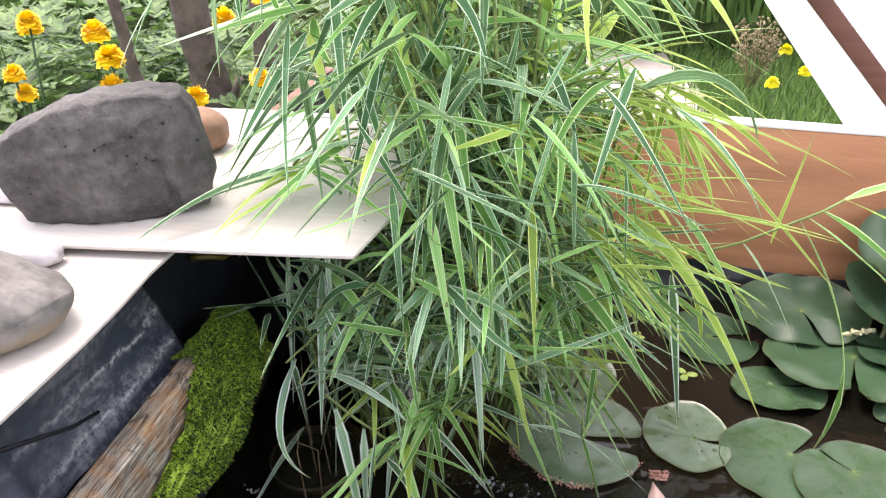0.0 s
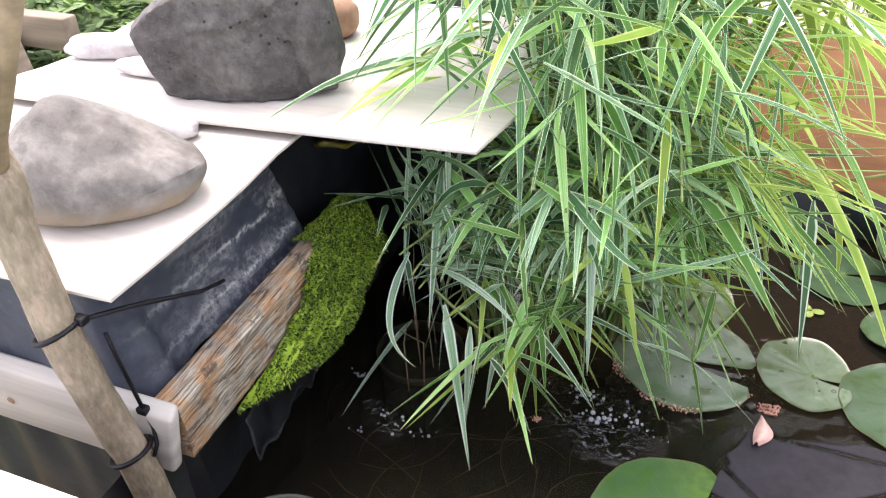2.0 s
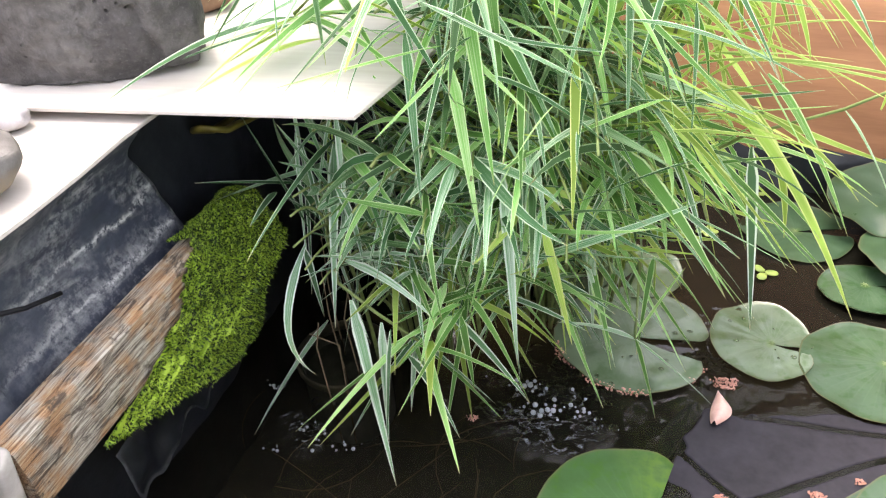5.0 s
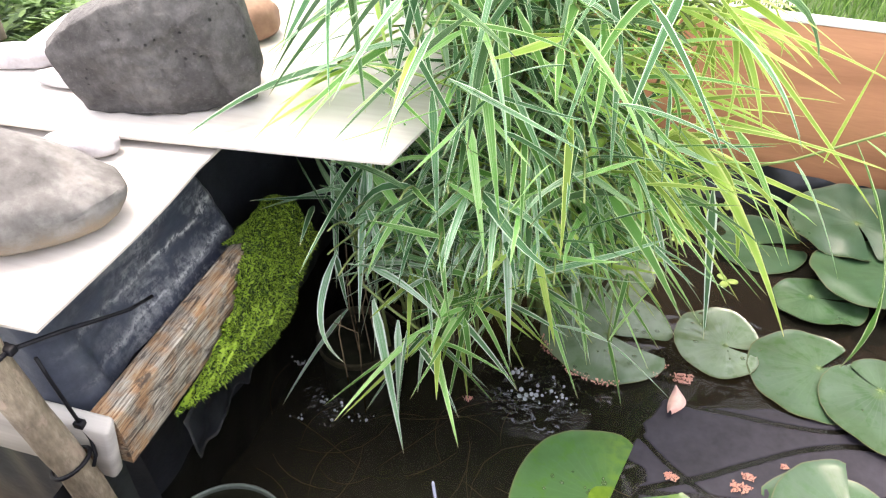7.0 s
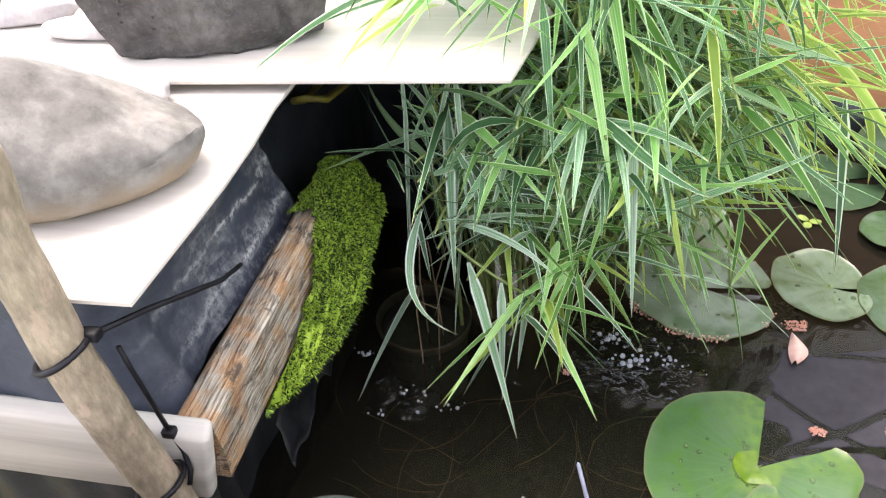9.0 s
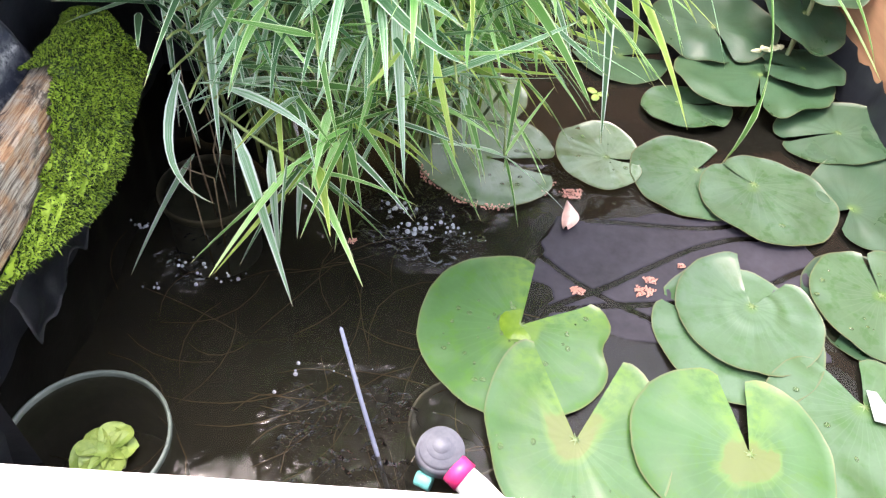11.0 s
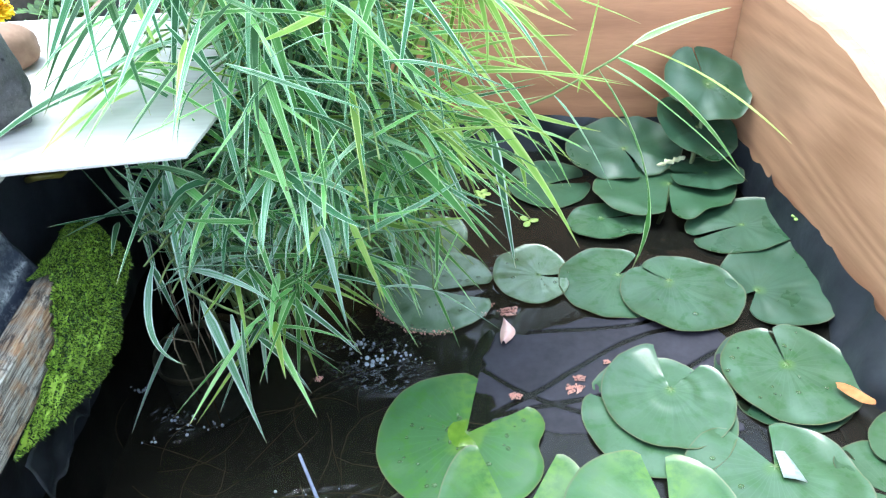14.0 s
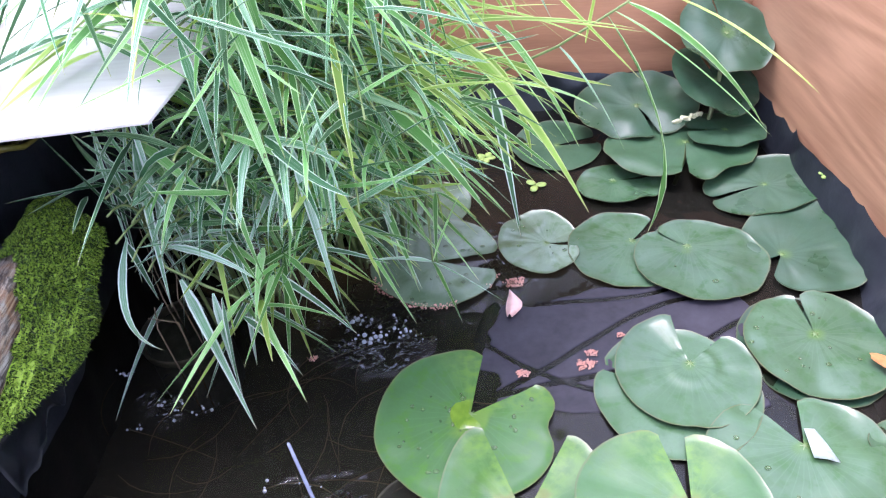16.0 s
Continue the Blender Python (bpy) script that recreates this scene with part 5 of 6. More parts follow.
for _ in range(70):
    x, y = br.uniform(-0.07, 0.34), br.uniform(0.74, 1.06)
    a = br.gauss(0.5, 0.9)
    d = Vector((math.cos(a), math.sin(a), 0)) * br.uniform(0.05, 0.15)
    side = Vector((-d.y, d.x, 0)) * br.uniform(-0.3, 0.3)
    p = rel(rootm) @ Vector((x, y, br.uniform(-0.085, -0.014)))
    tube(bm, [p + d * t + side * 4 * t * (1 - t) + Vector((0, 0, 0.012 * t * (1 - t))) for t in (0, 0.2, 0.4, 0.6, 0.8, 1)], [0.0003, 0.0005, 0.0006, 0.0006, 0.0005, 0.0003], 4)
part("stem", bm, M["twig"], rootm, kind="stuff")


# ---- variegated reed grass ----
rr = random.Random(21)
NEAR, NEAR_STEMS = [], []
MATS = ("blade_a", "blade_b", "blade_c", "blade_d", "blade_e")
REST = {k: bmesh.new() for k in MATS}
STEMS = bmesh.new()


def board_right(y):
    return 0.111 + (y - 1.006) * 0.17 if y < 1.135 else 0.133 - (y - 1.135) * 0.37


def crosses(a, b):
    """Whether a step goes through the boards, the rock, the back plank or too near the front."""
    for p in (a, b):
        if p.y < 0.90 or p.z < -0.012:
            return True
        if -0.24 < p.x < -0.045 and 1.0 < p.y < 1.20 and p.z < 0.472 and p.z > 0.35:
            return True
        if p.y > back_y(p.x) - 0.01 and p.z < 0.31:
            return True
        if p.x < -0.045 and p.z < 0.24:
            return True
    for s in (0.0, 0.25, 0.5, 0.75, 1.0):
        p = a.lerp(b, s)
        if 1.0 < p.y < 1.36 and p.x < board_right(p.y) + 0.004 and 0.352 < p.z < 0.366:
            return True
        if p.x < -0.03 and p.y < 1.0 and 0.340 < p.z < 0.356:
            return True
    return (a.z - 0.359) * (b.z - 0.359) < 0 and 1.0 < a.y < 1.36 and a.x < board_right(a.y)


def low_edge(x, y):
    """Lowest height that the mass of leaves hangs down to."""
    return max(0.012, 0.150 + 0.60 * max(0.0, 0.14 - x) + min(0.085, 0.62 * max(0.0, x - 0.165)) - 0.85 * (y - 1.05))


def hangs_free(pts):
    """Whether a leaf keeps inside the clump's outline."""
    for p in pts[2:]:
        if p.z < low_edge(p.x, p.y) + 0.035 * noise.noise(p * 22):
            return False
        if p.z < 0.36 and (p.x < 0.045 - 0.60 * (p.y - 1.0) or p.y < 0.985):
            return False
    return True


def blade_path(p, d, length, droop, steps=9, veer=0.0):
    pts, d = [p.copy()], d.normalized()
    side = d.cross(Vector((0, 0, 1)))
    side = side.normalized() if side.length > 0.05 else Vector((1, 0, 0))
    for i in range(steps):
        k = (i + 1) / steps
        d = (d + Vector((0, 0, -droop * (0.35 + 1.1 * k) / steps)) + side * veer * k / steps).normalized()
        pts.append(pts[-1] + d * length / steps)
    return pts


def ribbon(b, pts, width, twist=0.0, fold=0.18):
    lay = b.loops.layers.uv.verify()
    n, rows = len(pts) - 1, []
    for i, p in enumerate(pts):
        d = (pts[min(i + 1, n)] - pts[max(i - 1, 0)]).normalized()
        side = d.cross(Vector((0, 0, 1)))
        side = side.normalized() if side.length > 0.05 else Vector((1, 0, 0))
        side = Matrix.Rotation(twist * i / n + twist * 0.4, 3, d) @ side
        up = side.cross(d)
        t = i / n
        w = width * 0.5 * min(1.0, 0.22 + 4.2 * t) * (1 - t) ** 0.82 * (1 + 0.55 * t - 0.25 * t * t) + 0.0002
        rows.append([b.verts.new(p - side * w + up * w * fold), b.verts.new(p - up * w * fold * 0.3), b.verts.new(p + side * w + up * w * fold)])
    for i in range(n):
        for j in range(2):
            f = b.faces.new((rows[i][j], rows[i][j + 1], rows[i + 1][j + 1], rows[i + 1][j]))
            for lp, (u, v) in zip(f.loops, ((j, i), (j + 1, i), (j + 1, i + 1), (j, i + 1))):
                lp[lay].uv = (u / 2, v / n)


reed = base("reed_grass", (0.2, 1.32, -0.1), "tall clump of variegated green-and-white reed grass in the pond", "reed grass")
rq = rel(reed)


def add_leaf(pts, width, kind, twist, single=None):
    local = [rq @ p for p in pts]
    tip = pts[-1]
    if tip.z < 0.22 and tip.y < 1.14:
        # low outer leaves swap to paler, wider-edged blades: their light is in the colour
        kind = {"blade_a": "blade_e", "blade_d": "blade_a"}.get(kind, kind)
    mine = single if single is not None else (tip.y < 1.06 and tip.z < 0.36 and len(NEAR) < 60)
    if mine:
        b = bmesh.new()
        ribbon(b, local, width, twist)
        NEAR.append(part("leaf", b, M[kind], reed))
    else:
        ribbon(REST[kind], local, width, twist)


def tone(p):
    if rr.random() < 0.24:
        return "blade_d"
    k = rr.random() + 0.85 * (p.x - 0.265) + 0.25 * (p.z - 0.3)
    return "blade_a" if k < 0.46 else "blade_b" if k < 0.80 else "blade_c"


def reed_stem(foot, end, rise, leaves, size=0.19, first=0.3, tries=8, kind=None, broad=0.0098):
    """One culm that rises from the water, arches over to its end and carries two rows of long leaves."""
    f, e = Vector(foot), Vector(end)
    c = Vector((f.x + 0.25 * (e.x - f.x), f.y + 0.25 * (e.y - f.y), e.z + rise * 1.5))
    pts = []
    for i in range(17):
        t = i / 16
        pts.append(f * (1 - t) ** 2 + c * 2 * t * (1 - t) + e * t * t + 0.006 * Vector((noise.noise(Vector((t * 3, foot[0] * 90, 0))), noise.noise(Vector((t * 3, foot[1] * 90, 4))), 0)) * t)
    stop = len(pts)
    for i in range(1, len(pts)):
        if crosses(pts[i - 1], pts[i]):
            stop = i
            break
    if stop < 7:
        return
    pts = pts[:stop]
    tube(STEMS, [rq @ p for p in pts], [0.0024 - 0.0014 * i / len(pts) for i in range(len(pts))], 5)
    n = len(pts) - 1
    for k in range(leaves):
        t = first + (1 - first) * (k + 0.5 * rr.random()) / leaves
        i = min(n - 1, int(t * n))
        p = pts[i].lerp(pts[i + 1], t * n - i)
        along = (pts[i + 1] - pts[i]).normalized()
        flat = along.cross(Vector((0, 0, 1)))
        flat = flat.normalized() if flat.length > 0.02 else Vector((1, 0, 0))
        for _ in range(tries):
            sgn = 1 if k % 2 else -1
            wide = rr.uniform(0.25, 1.65)
            across = (flat * sgn * rr.uniform(0.4, 1.0) + along.cross(flat) * rr.uniform(-0.7, 0.7)).normalized()
            out = (along * math.cos(wide) + across * math.sin(wide) + Vector((0.22, -0.05, -0.10))).normalized()
            ln = size * rr.uniform(0.55, 1.25)
            lp = blade_path(p, out, ln, rr.uniform(1.8, 3.4) if rr.random() < 0.20 else rr.uniform(-0.25, 1.0), veer=rr.uniform(-0.9, 0.9))
            if hangs_free(lp) and not any(crosses(a, b) for a, b in zip(lp, lp[1:])):
                add_leaf(lp, broad * rr.uniform(0.55, 1.2), kind or tone(lp[5]), rr.uniform(-0.9, 0.9))
                break
    lp = blade_path(pts[-1], (pts[-1] - pts[-2]), size * rr.uniform(0.6, 0.9), rr.uniform(0.2, 1.0))
    if hangs_free(lp) and not any(crosses(a, b) for a, b in zip(lp, lp[1:])):
        add_leaf(lp, broad * rr.uniform(0.6, 0.9), kind or tone(lp[5]), rr.uniform(-0.5, 0.5))


def shoot(foot, end, rise, leaves, size, first=0.35, kind=None, broad=0.0098):
    reed_stem(foot, end, rise, leaves, size, first, kind=kind, broad=broad)


U = rr.uniform
LEAN, FANS = [], []
# fine inner tangle
for i in range(52):
    ex, ey = U(0.02, 0.32), U(1.08, 1.30)
    shoot((min(0.22, ex + U(-0.05, 0.05)), max(1.22, ey + U(0.03, 0.14)), 0.0), (ex, ey, U(0.10, 0.40)), U(-0.02, 0.05), rr.randint(5, 8), U(0.07, 0.12), 0.3, broad=0.0085)
# shoots that come forward from under the board
for i in range(11):
    ex, ey = U(0.05, 0.16), U(1.0, 1.12)
    shoot((ex + U(-0.04, 0.06), ey + U(0.10, 0.20), 0.0), (ex, ey, U(0.20, 0.32)), U(0.0, 0.03), rr.randint(4, 6), U(0.08, 0.13))
# front of the clump
for i in range(58):
    ex, ey = U(0.06, 0.33), U(1.05, 1.24)
    shoot((U(0.10, 0.22), U(1.22, 1.38), 0.0), (ex, ey, U(0.22, 0.46)), U(-0.02, 0.07), rr.randint(5, 8), U(0.10, 0.16))
# thin shoots beside the mossy timber
for i in range(16):
    ex, ey = U(0.02, 0.08), U(1.01, 1.09)
    shoot((ex + U(0.0, 0.05), ey + U(0.08, 0.16), 0.0), (ex, ey, U(0.14, 0.31)), U(0.0, 0.02), rr.randint(4, 6), U(0.07, 0.11), 0.4, rr.choice(("blade_a", "blade_a", "blade_d")), 0.0088)
# fans drooping low at the front
for i in range(12):
    ex, ey = U(0.07, 0.24), U(1.02, 1.08)
    shoot((ex + U(-0.03, 0.03), 1.26, 0.0), (ex, ey, U(0.19, 0.30)), U(0.0, 0.03), rr.randint(4, 6), U(0.08, 0.13), 0.6, rr.choice(("blade_b", "blade_a", "blade_a")), 0.0105)
# thin crossing leaves through the front
for i in range(26):
    ex, ey = U(0.06, 0.30), U(1.04, 1.14)
    shoot((U(0.10, 0.22), U(1.22, 1.34), 0.0), (ex, ey, U(0.18, 0.44)), U(-0.03, 0.04), rr.randint(5, 7), U(0.10, 0.15), 0.5, broad=0.0072)
# top of the clump
for i in range(88):
    ex, ey = U(-0.08, 0.36), U(1.08, 1.44)
    shoot((U(0.12, 0.24), U(1.22, 1.42), 0.0), (ex, ey, U(0.42, 0.74) - 0.12 * abs(ex - 0.12)), U(0.02, 0.12), rr.randint(6, 9), U(0.11, 0.18), 0.35, broad=0.0118)
# leaf tips hanging over the near lilies
for i in range(26):
    ex, ey = U(0.18, 0.33), U(1.03, 1.16)
    shoot((U(0.14, 0.22), U(1.24, 1.38), 0.0), (ex, ey, U(0.17, 0.34)), U(0.0, 0.08), rr.randint(4, 6), U(0.08, 0.14), 0.5, rr.choice(("blade_b", "blade_c", "blade_a")), 0.0100)
# leaves leaning out over the upper board
for i in range(44):
    a = Vector((U(0.0, 0.17), U(1.05, 1.22), U(0.40, 0.53)))
    b = a + Vector((U(-0.16, 0.05), U(-0.09, 0.01), U(-0.11, -0.02)))
    b.z = max(b.z, 0.371)
    if not (b.x < -0.035 and b.y < 1.2):
        LEAN.append((a, b, U(0.012, 0.020), rr.choice(("blade_a", "blade_b", "blade_d", "blade_d"))))
# fine fans reaching down to the water beside the near lily leaves
for i in range(34):
    ex, ey = U(0.10, 0.33), U(1.08, 1.24)
    a = Vector((ex + U(-0.05, 0.02), ey + U(0.02, 0.08), U(0.12, 0.26)))
    for k in range(rr.randint(2, 4)):
        b = a + Vector((U(-0.02, 0.10), U(-0.07, 0.03), -U(0.05, 0.13)))
        b.z = max(b.z, 0.012)
        FANS.append((a, b, U(0.006, 0.012), rr.choice(("blade_a", "blade_b", "blade_b", "blade_c"))))
# yellow-green shoots in front of the back plank
for i in range(30):
    shoot((U(0.20, 0.30), U(1.22, 1.40), 0.0), (U(0.28, 0.40), U(1.10, 1.38), U(0.20, 0.46)), U(0.0, 0.08), rr.randint(4, 6), U(0.10, 0.17), 0.4, rr.choice(("blade_b", "blade_c", "blade_c")), 0.0105)


def single(a, b, width, kind, sag=0.02, via=None):
    """One well-seen leaf from its sheath to its tip."""
    a, b = Vector(a), Vector(b)
    if not via and (b - a).length < 0.105 and a.z > 0.2:
        # short leaves start deeper in the clump
        a = a + (a - b).normalized() * (0.125 - (b - a).length) + Vector((0, 0.02, 0))
        if a.x < board_right(a.y) and 1.0 < a.y < 1.36 and a.z < 0.375 < b.z + 0.02:
            a.z = 0.375
    c = Vector(via) * 2 - a.lerp(b, 0.5) if via else a.lerp(b, 0.45) + Vector((0, 0, sag))
    pts = [a * (1 - t) ** 2 + c * 2 * t * (1 - t) + b * t * t for t in (i / 11 for i in range(12))]
    add_leaf(pts, width * 0.76, kind, rr.uniform(-0.4, 0.4), len(NEAR) < 298)


def culm(*pts):
    tube(STEMS, [rq @ Vector(p) for p in pts], [0.0020 - 0.0008 * i / len(pts) for i in range(len(pts))], 6)


# long loose leaves spreading from the clump's open side
for i in range(20):
    a = Vector((U(0.20, 0.34), U(1.05, 1.36), U(0.26, 0.52)))
    b = a + Vector((U(0.06, 0.19), U(-0.08, 0.08), U(-0.14, 0.04)))
    if b.z > low_edge(b.x, b.y) + 0.03:
        single(a, b, U(0.007, 0.013), rr.choice(("blade_b", "blade_c", "blade_c")), U(0.005, 0.04))
# loose leaves crossing the front of the clump
for i in range(70):
    a = Vector((U(0.10, 0.33), U(1.02, 1.12), U(0.26, 0.50)))
    b = a + Vector((U(-0.10, 0.14), U(-0.035, 0.02), U(-0.14, -0.02)))
    if a.x + b.x > 0.27 and b.z > low_edge(b.x, b.y) + 0.02 and i % 2:
        single(a, b, U(0.008, 0.014), rr.choice(("blade_a", "blade_a", "blade_b")), U(0.0, 0.03))

for a, b, w, k in LEAN:
    single(a, b, w, k, U(0.008, 0.03))
for at, n in (((0.131, 1.034, 0.131), 9), ((0.158, 1.058, 0.165), 12), ((0.190, 1.095, 0.158), 11), ((0.222, 1.120, 0.150), 10), ((0.110, 1.075, 0.190), 9), ((0.250, 1.150, 0.175), 9)):
    for k in range(n):
        a = Vector(at) + Vector((U(-0.012, 0.012), U(-0.01, 0.01), U(-0.012, 0.012)))
        d = Vector((U(-0.45, 1.0), U(-0.75, 0.25), U(-1.0, 0.30))).normalized()
        b = a + d * U(0.075, 0.135)
        b.z = max(b.z, 0.012)
        FANS.append((a, b, U(0.008, 0.0135), rr.choice(("blade_a", "blade_b", "blade_b", "blade_c"))))
for a, b, w, k in FANS:
    single(a, b, w, k, U(0.0, 0.02))
# the long shoot that reaches out over the lilies
culm((0.27, 1.33, 0.08), (0.33, 1.30, 0.17), (0.392, 1.26, 0.239), (0.466, 1.24, 0.28), (0.531, 1.22, 0.331), (0.548, 1.22, 0.345))
single((0.548, 1.22, 0.345), (0.657, 1.24, 0.373), 0.018, "blade_b", 0.008)
single((0.548, 1.22, 0.345), (0.776, 1.254, 0.186), 0.018, "blade_c", 0.030)
single((0.531, 1.22, 0.331), (0.701, 1.22, 0.171), 0.024, "blade_b", via=(0.622, 1.22, 0.265))
single((0.520, 1.22, 0.322), (0.712, 1.215, 0.158), 0.022, "blade_b", 0.020)
single((0.512, 1.22, 0.318), (0.574, 1.19, 0.049), 0.021, "blade_b", via=(0.580, 1.20, 0.174))
single((0.466, 1.24, 0.280), (0.541, 1.21, 0.16), 0.011, "blade_a", 0.02)
single((0.500, 1.23, 0.305), (0.515, 1.25, 0.40), 0.009, "blade_c", 0.0)
# broad leaves at the clump's open side
single((0.348, 1.180, 0.349), (0.529, 1.140, 0.335), 0.021, "blade_c", 0.006)
single((0.300, 1.100, 0.340), (0.420, 1.060, 0.230), 0.012, "blade_c", 0.02)
single((0.310, 1.160, 0.380), (0.500, 1.200, 0.300), 0.011, "blade_c", 0.02)
single((0.330, 1.220, 0.330), (0.480, 1.300, 0.300), 0.010, "blade_c", 0.01)
single((0.300, 1.240, 0.420), (0.470, 1.320, 0.440), 0.011, "blade_b", 0.02)
single((0.280, 1.200, 0.470), (0.470, 1.260, 0.500), 0.010, "blade_b", 0.02)
single((0.300, 1.180, 0.450), (0.560, 1.240, 0.360), 0.012, "blade_c", 0.03)
# the shoots bending low under the board
culm((0.030, 1.12, 0.10), (0.030, 1.085, 0.225), (0.056, 1.041, 0.180), (0.090, 1.036, 0.156), (0.131, 1.034, 0.129))
culm((0.060, 1.16, 0.10), (0.050, 1.14, 0.270), (0.046, 1.10, 0.290))
single((0.046, 1.100, 0.290), (0.050, 0.930, 0.283), 0.0125, "blade_a", 0.012)
single((0.046, 1.098, 0.286), (0.062, 1.011, 0.154), 0.0156, "blade_a", 0.010)
single((0.052, 1.105, 0.270), (0.058, 1.040, 0.190), 0.0117, "blade_a", 0.006)
single((0.050, 1.098, 0.288), (0.144, 1.020, 0.240), 0.0148, "blade_b", 0.012)
single((0.056, 1.098, 0.270), (0.113, 1.030, 0.224), 0.0125, "blade_a", 0.008)
single((-0.004, 1.071, 0.249), (-0.039, 1.013, 0.288), 0.0109, "blade_a", 0.004)
single((-0.004, 1.071, 0.249), (0.039, 0.959, 0.291), 0.0086, "blade_a", 0.004)
single((-0.004, 1.071, 0.249), (-0.030, 1.080, 0.322), 0.0094, "blade_a", 0.004)
single((0.002, 1.085, 0.250), (-0.066, 1.066, 0.236), 0.0187, "blade_a", 0.006)
single((0.028, 1.049, 0.213), (0.076, 0.942, 0.169), 0.0117, "blade_a", via=(0.027, 0.994, 0.166))
single((0.000, 1.110, 0.068), (-0.040, 0.993, 0.010), 0.0101, "blade_a", 0.012)
single((0.071, 1.031, 0.171), (0.124, 0.954, 0.030), 0.0156, "blade_a", 0.010)
single((0.126, 0.982, 0.189), (0.105, 0.986, 0.035), 0.0125, "blade_a", 0.004)
single((0.102, 1.020, 0.160), (0.107, 0.988, 0.042), 0.0117, "blade_a", 0.004)
single((0.131, 1.034, 0.129), (0.202, 1.038, 0.042), 0.0117, "blade_b", 0.006)
single((0.133, 1.034, 0.130), (0.191, 0.930, 0.097), 0.0109, "blade_b", 0.006)
single((0.120, 1.036, 0.136), (0.150, 1.030, 0.030), 0.0086, "blade_b", 0.006)
single((0.140, 1.100, 0.160), (0.167, 1.059, 0.010), 0.0109, "blade_c", 0.006)
single((0.098, 1.043, 0.148), (0.265, 1.193, 0.056), 0.0078, "blade_a", 0.014)
single((0.126, 1.174, 0.112), (0.248, 1.195, 0.068), 0.0125, "blade_c", 0.012)
single((0.337, 1.212, 0.318), (0.480, 1.101, 0.159), 0.030, "blade_c", 0.060)
single((0.388, 1.173, 0.272), (0.412, 1.130, 0.110), 0.017, "blade_a", 0.006)
single((0.283, 1.103, 0.300), (0.374, 1.050, 0.206), 0.024, "blade_b", 0.020)
single((0.400, 1.248, 0.306), (0.484, 1.188, 0.183), 0.020, "blade_b", 0.026)
culm((0.30, 1.24, 0.05), (0.31, 1.16, 0.15), (0.313, 1.10, 0.108))
single((0.159, 1.040, 0.160), (0.140, 1.025, 0.116), 0.011, "blade_b", 0.01)
single((0.167, 1.040, 0.161), (0.180, 1.025, 0.090), 0.01, "blade_b", 0.006)
single((0.167, 1.040, 0.174), (0.117, 1.035, 0.131), 0.012, "blade_b", 0.01)
single((0.081, 1.060, 0.213), (0.019, 1.050, 0.168), 0.009, "blade_a", 0.01)
single((0.099, 1.060, 0.191), (0.028, 1.045, 0.147), 0.011, "blade_a", 0.01)
single((0.178, 1.060, 0.306), (0.115, 1.060, 0.240), 0.013, "blade_b", 0.006)
single((0.206, 1.060, 0.308), (0.232, 1.050, 0.273), 0.014, "blade_a", 0.006)
single((0.260, 1.150, 0.220), (0.274, 1.120, 0.091), 0.016, "blade_a", 0.006)
single((0.221, 1.060, 0.349), (0.265, 1.040, 0.292), 0.015, "blade_b", 0.006)
single((0.217, 1.060, 0.365), (0.257, 1.050, 0.297), 0.014, "blade_a", 0.006)
single((0.201, 1.060, 0.292), (0.218, 1.030, 0.122), 0.014, "blade_a", 0.006)
single((0.307, 1.170, 0.309), (0.461, 1.140, 0.177), 0.015, "blade_b", 0.006)
single((0.313, 1.100, 0.108), (0.346, 1.100, 0.194), 0.01, "blade_b", 0.006)
single((0.313, 1.100, 0.108), (0.241, 1.100, 0.116), 0.01, "blade_a", 0.01)
single((0.313, 1.100, 0.108), (0.340, 1.090, 0.020), 0.011, "blade_b", 0.006)
single((0.313, 1.100, 0.108), (0.391, 1.100, 0.037), 0.007, "blade_a", 0.006)
single((0.232, 1.060, 0.248), (0.262, 1.040, 0.146), 0.012, "blade_c", 0.006)
single((0.218, 1.060, 0.236), (0.210, 1.045, 0.158), 0.012, "blade_b", 0.006)
single((0.240, 1.080, 0.242), (0.278, 1.060, 0.216), 0.011, "blade_c", 0.01)
single((0.197, 1.060, 0.261), (0.173, 1.045, 0.158), 0.013, "blade_b", 0.006)
single((0.143, 1.060, 0.291), (0.111, 1.050, 0.229), 0.011, "blade_b", 0.006)
single((0.166, 1.050, 0.345), (0.189, 1.030, 0.253), 0.014, "blade_b", 0.006)
single((0.184, 1.050, 0.363), (0.201, 1.030, 0.300), 0.015, "blade_b", 0.006)
single((0.132, 1.050, 0.343), (0.142, 1.035, 0.270), 0.012, "blade_a", 0.006)
single((0.107, 1.060, 0.272), (0.084, 1.045, 0.194), 0.011, "blade_a", 0.006)
single((0.080, 1.060, 0.242), (0.118, 1.045, 0.174), 0.012, "blade_b", 0.006)
single((0.019, 1.060, 0.199), (0.031, 1.050, 0.129), 0.01, "blade_a", 0.006)
single((0.104, 1.060, 0.185), (0.138, 1.040, 0.157), 0.012, "blade_b", 0.01)
single((0.185, 1.060, 0.197), (0.247, 1.050, 0.190), 0.012, "blade_b", 0.01)
single((0.124, 1.050, 0.196), (0.074, 1.040, 0.145), 0.012, "blade_a", 0.01)
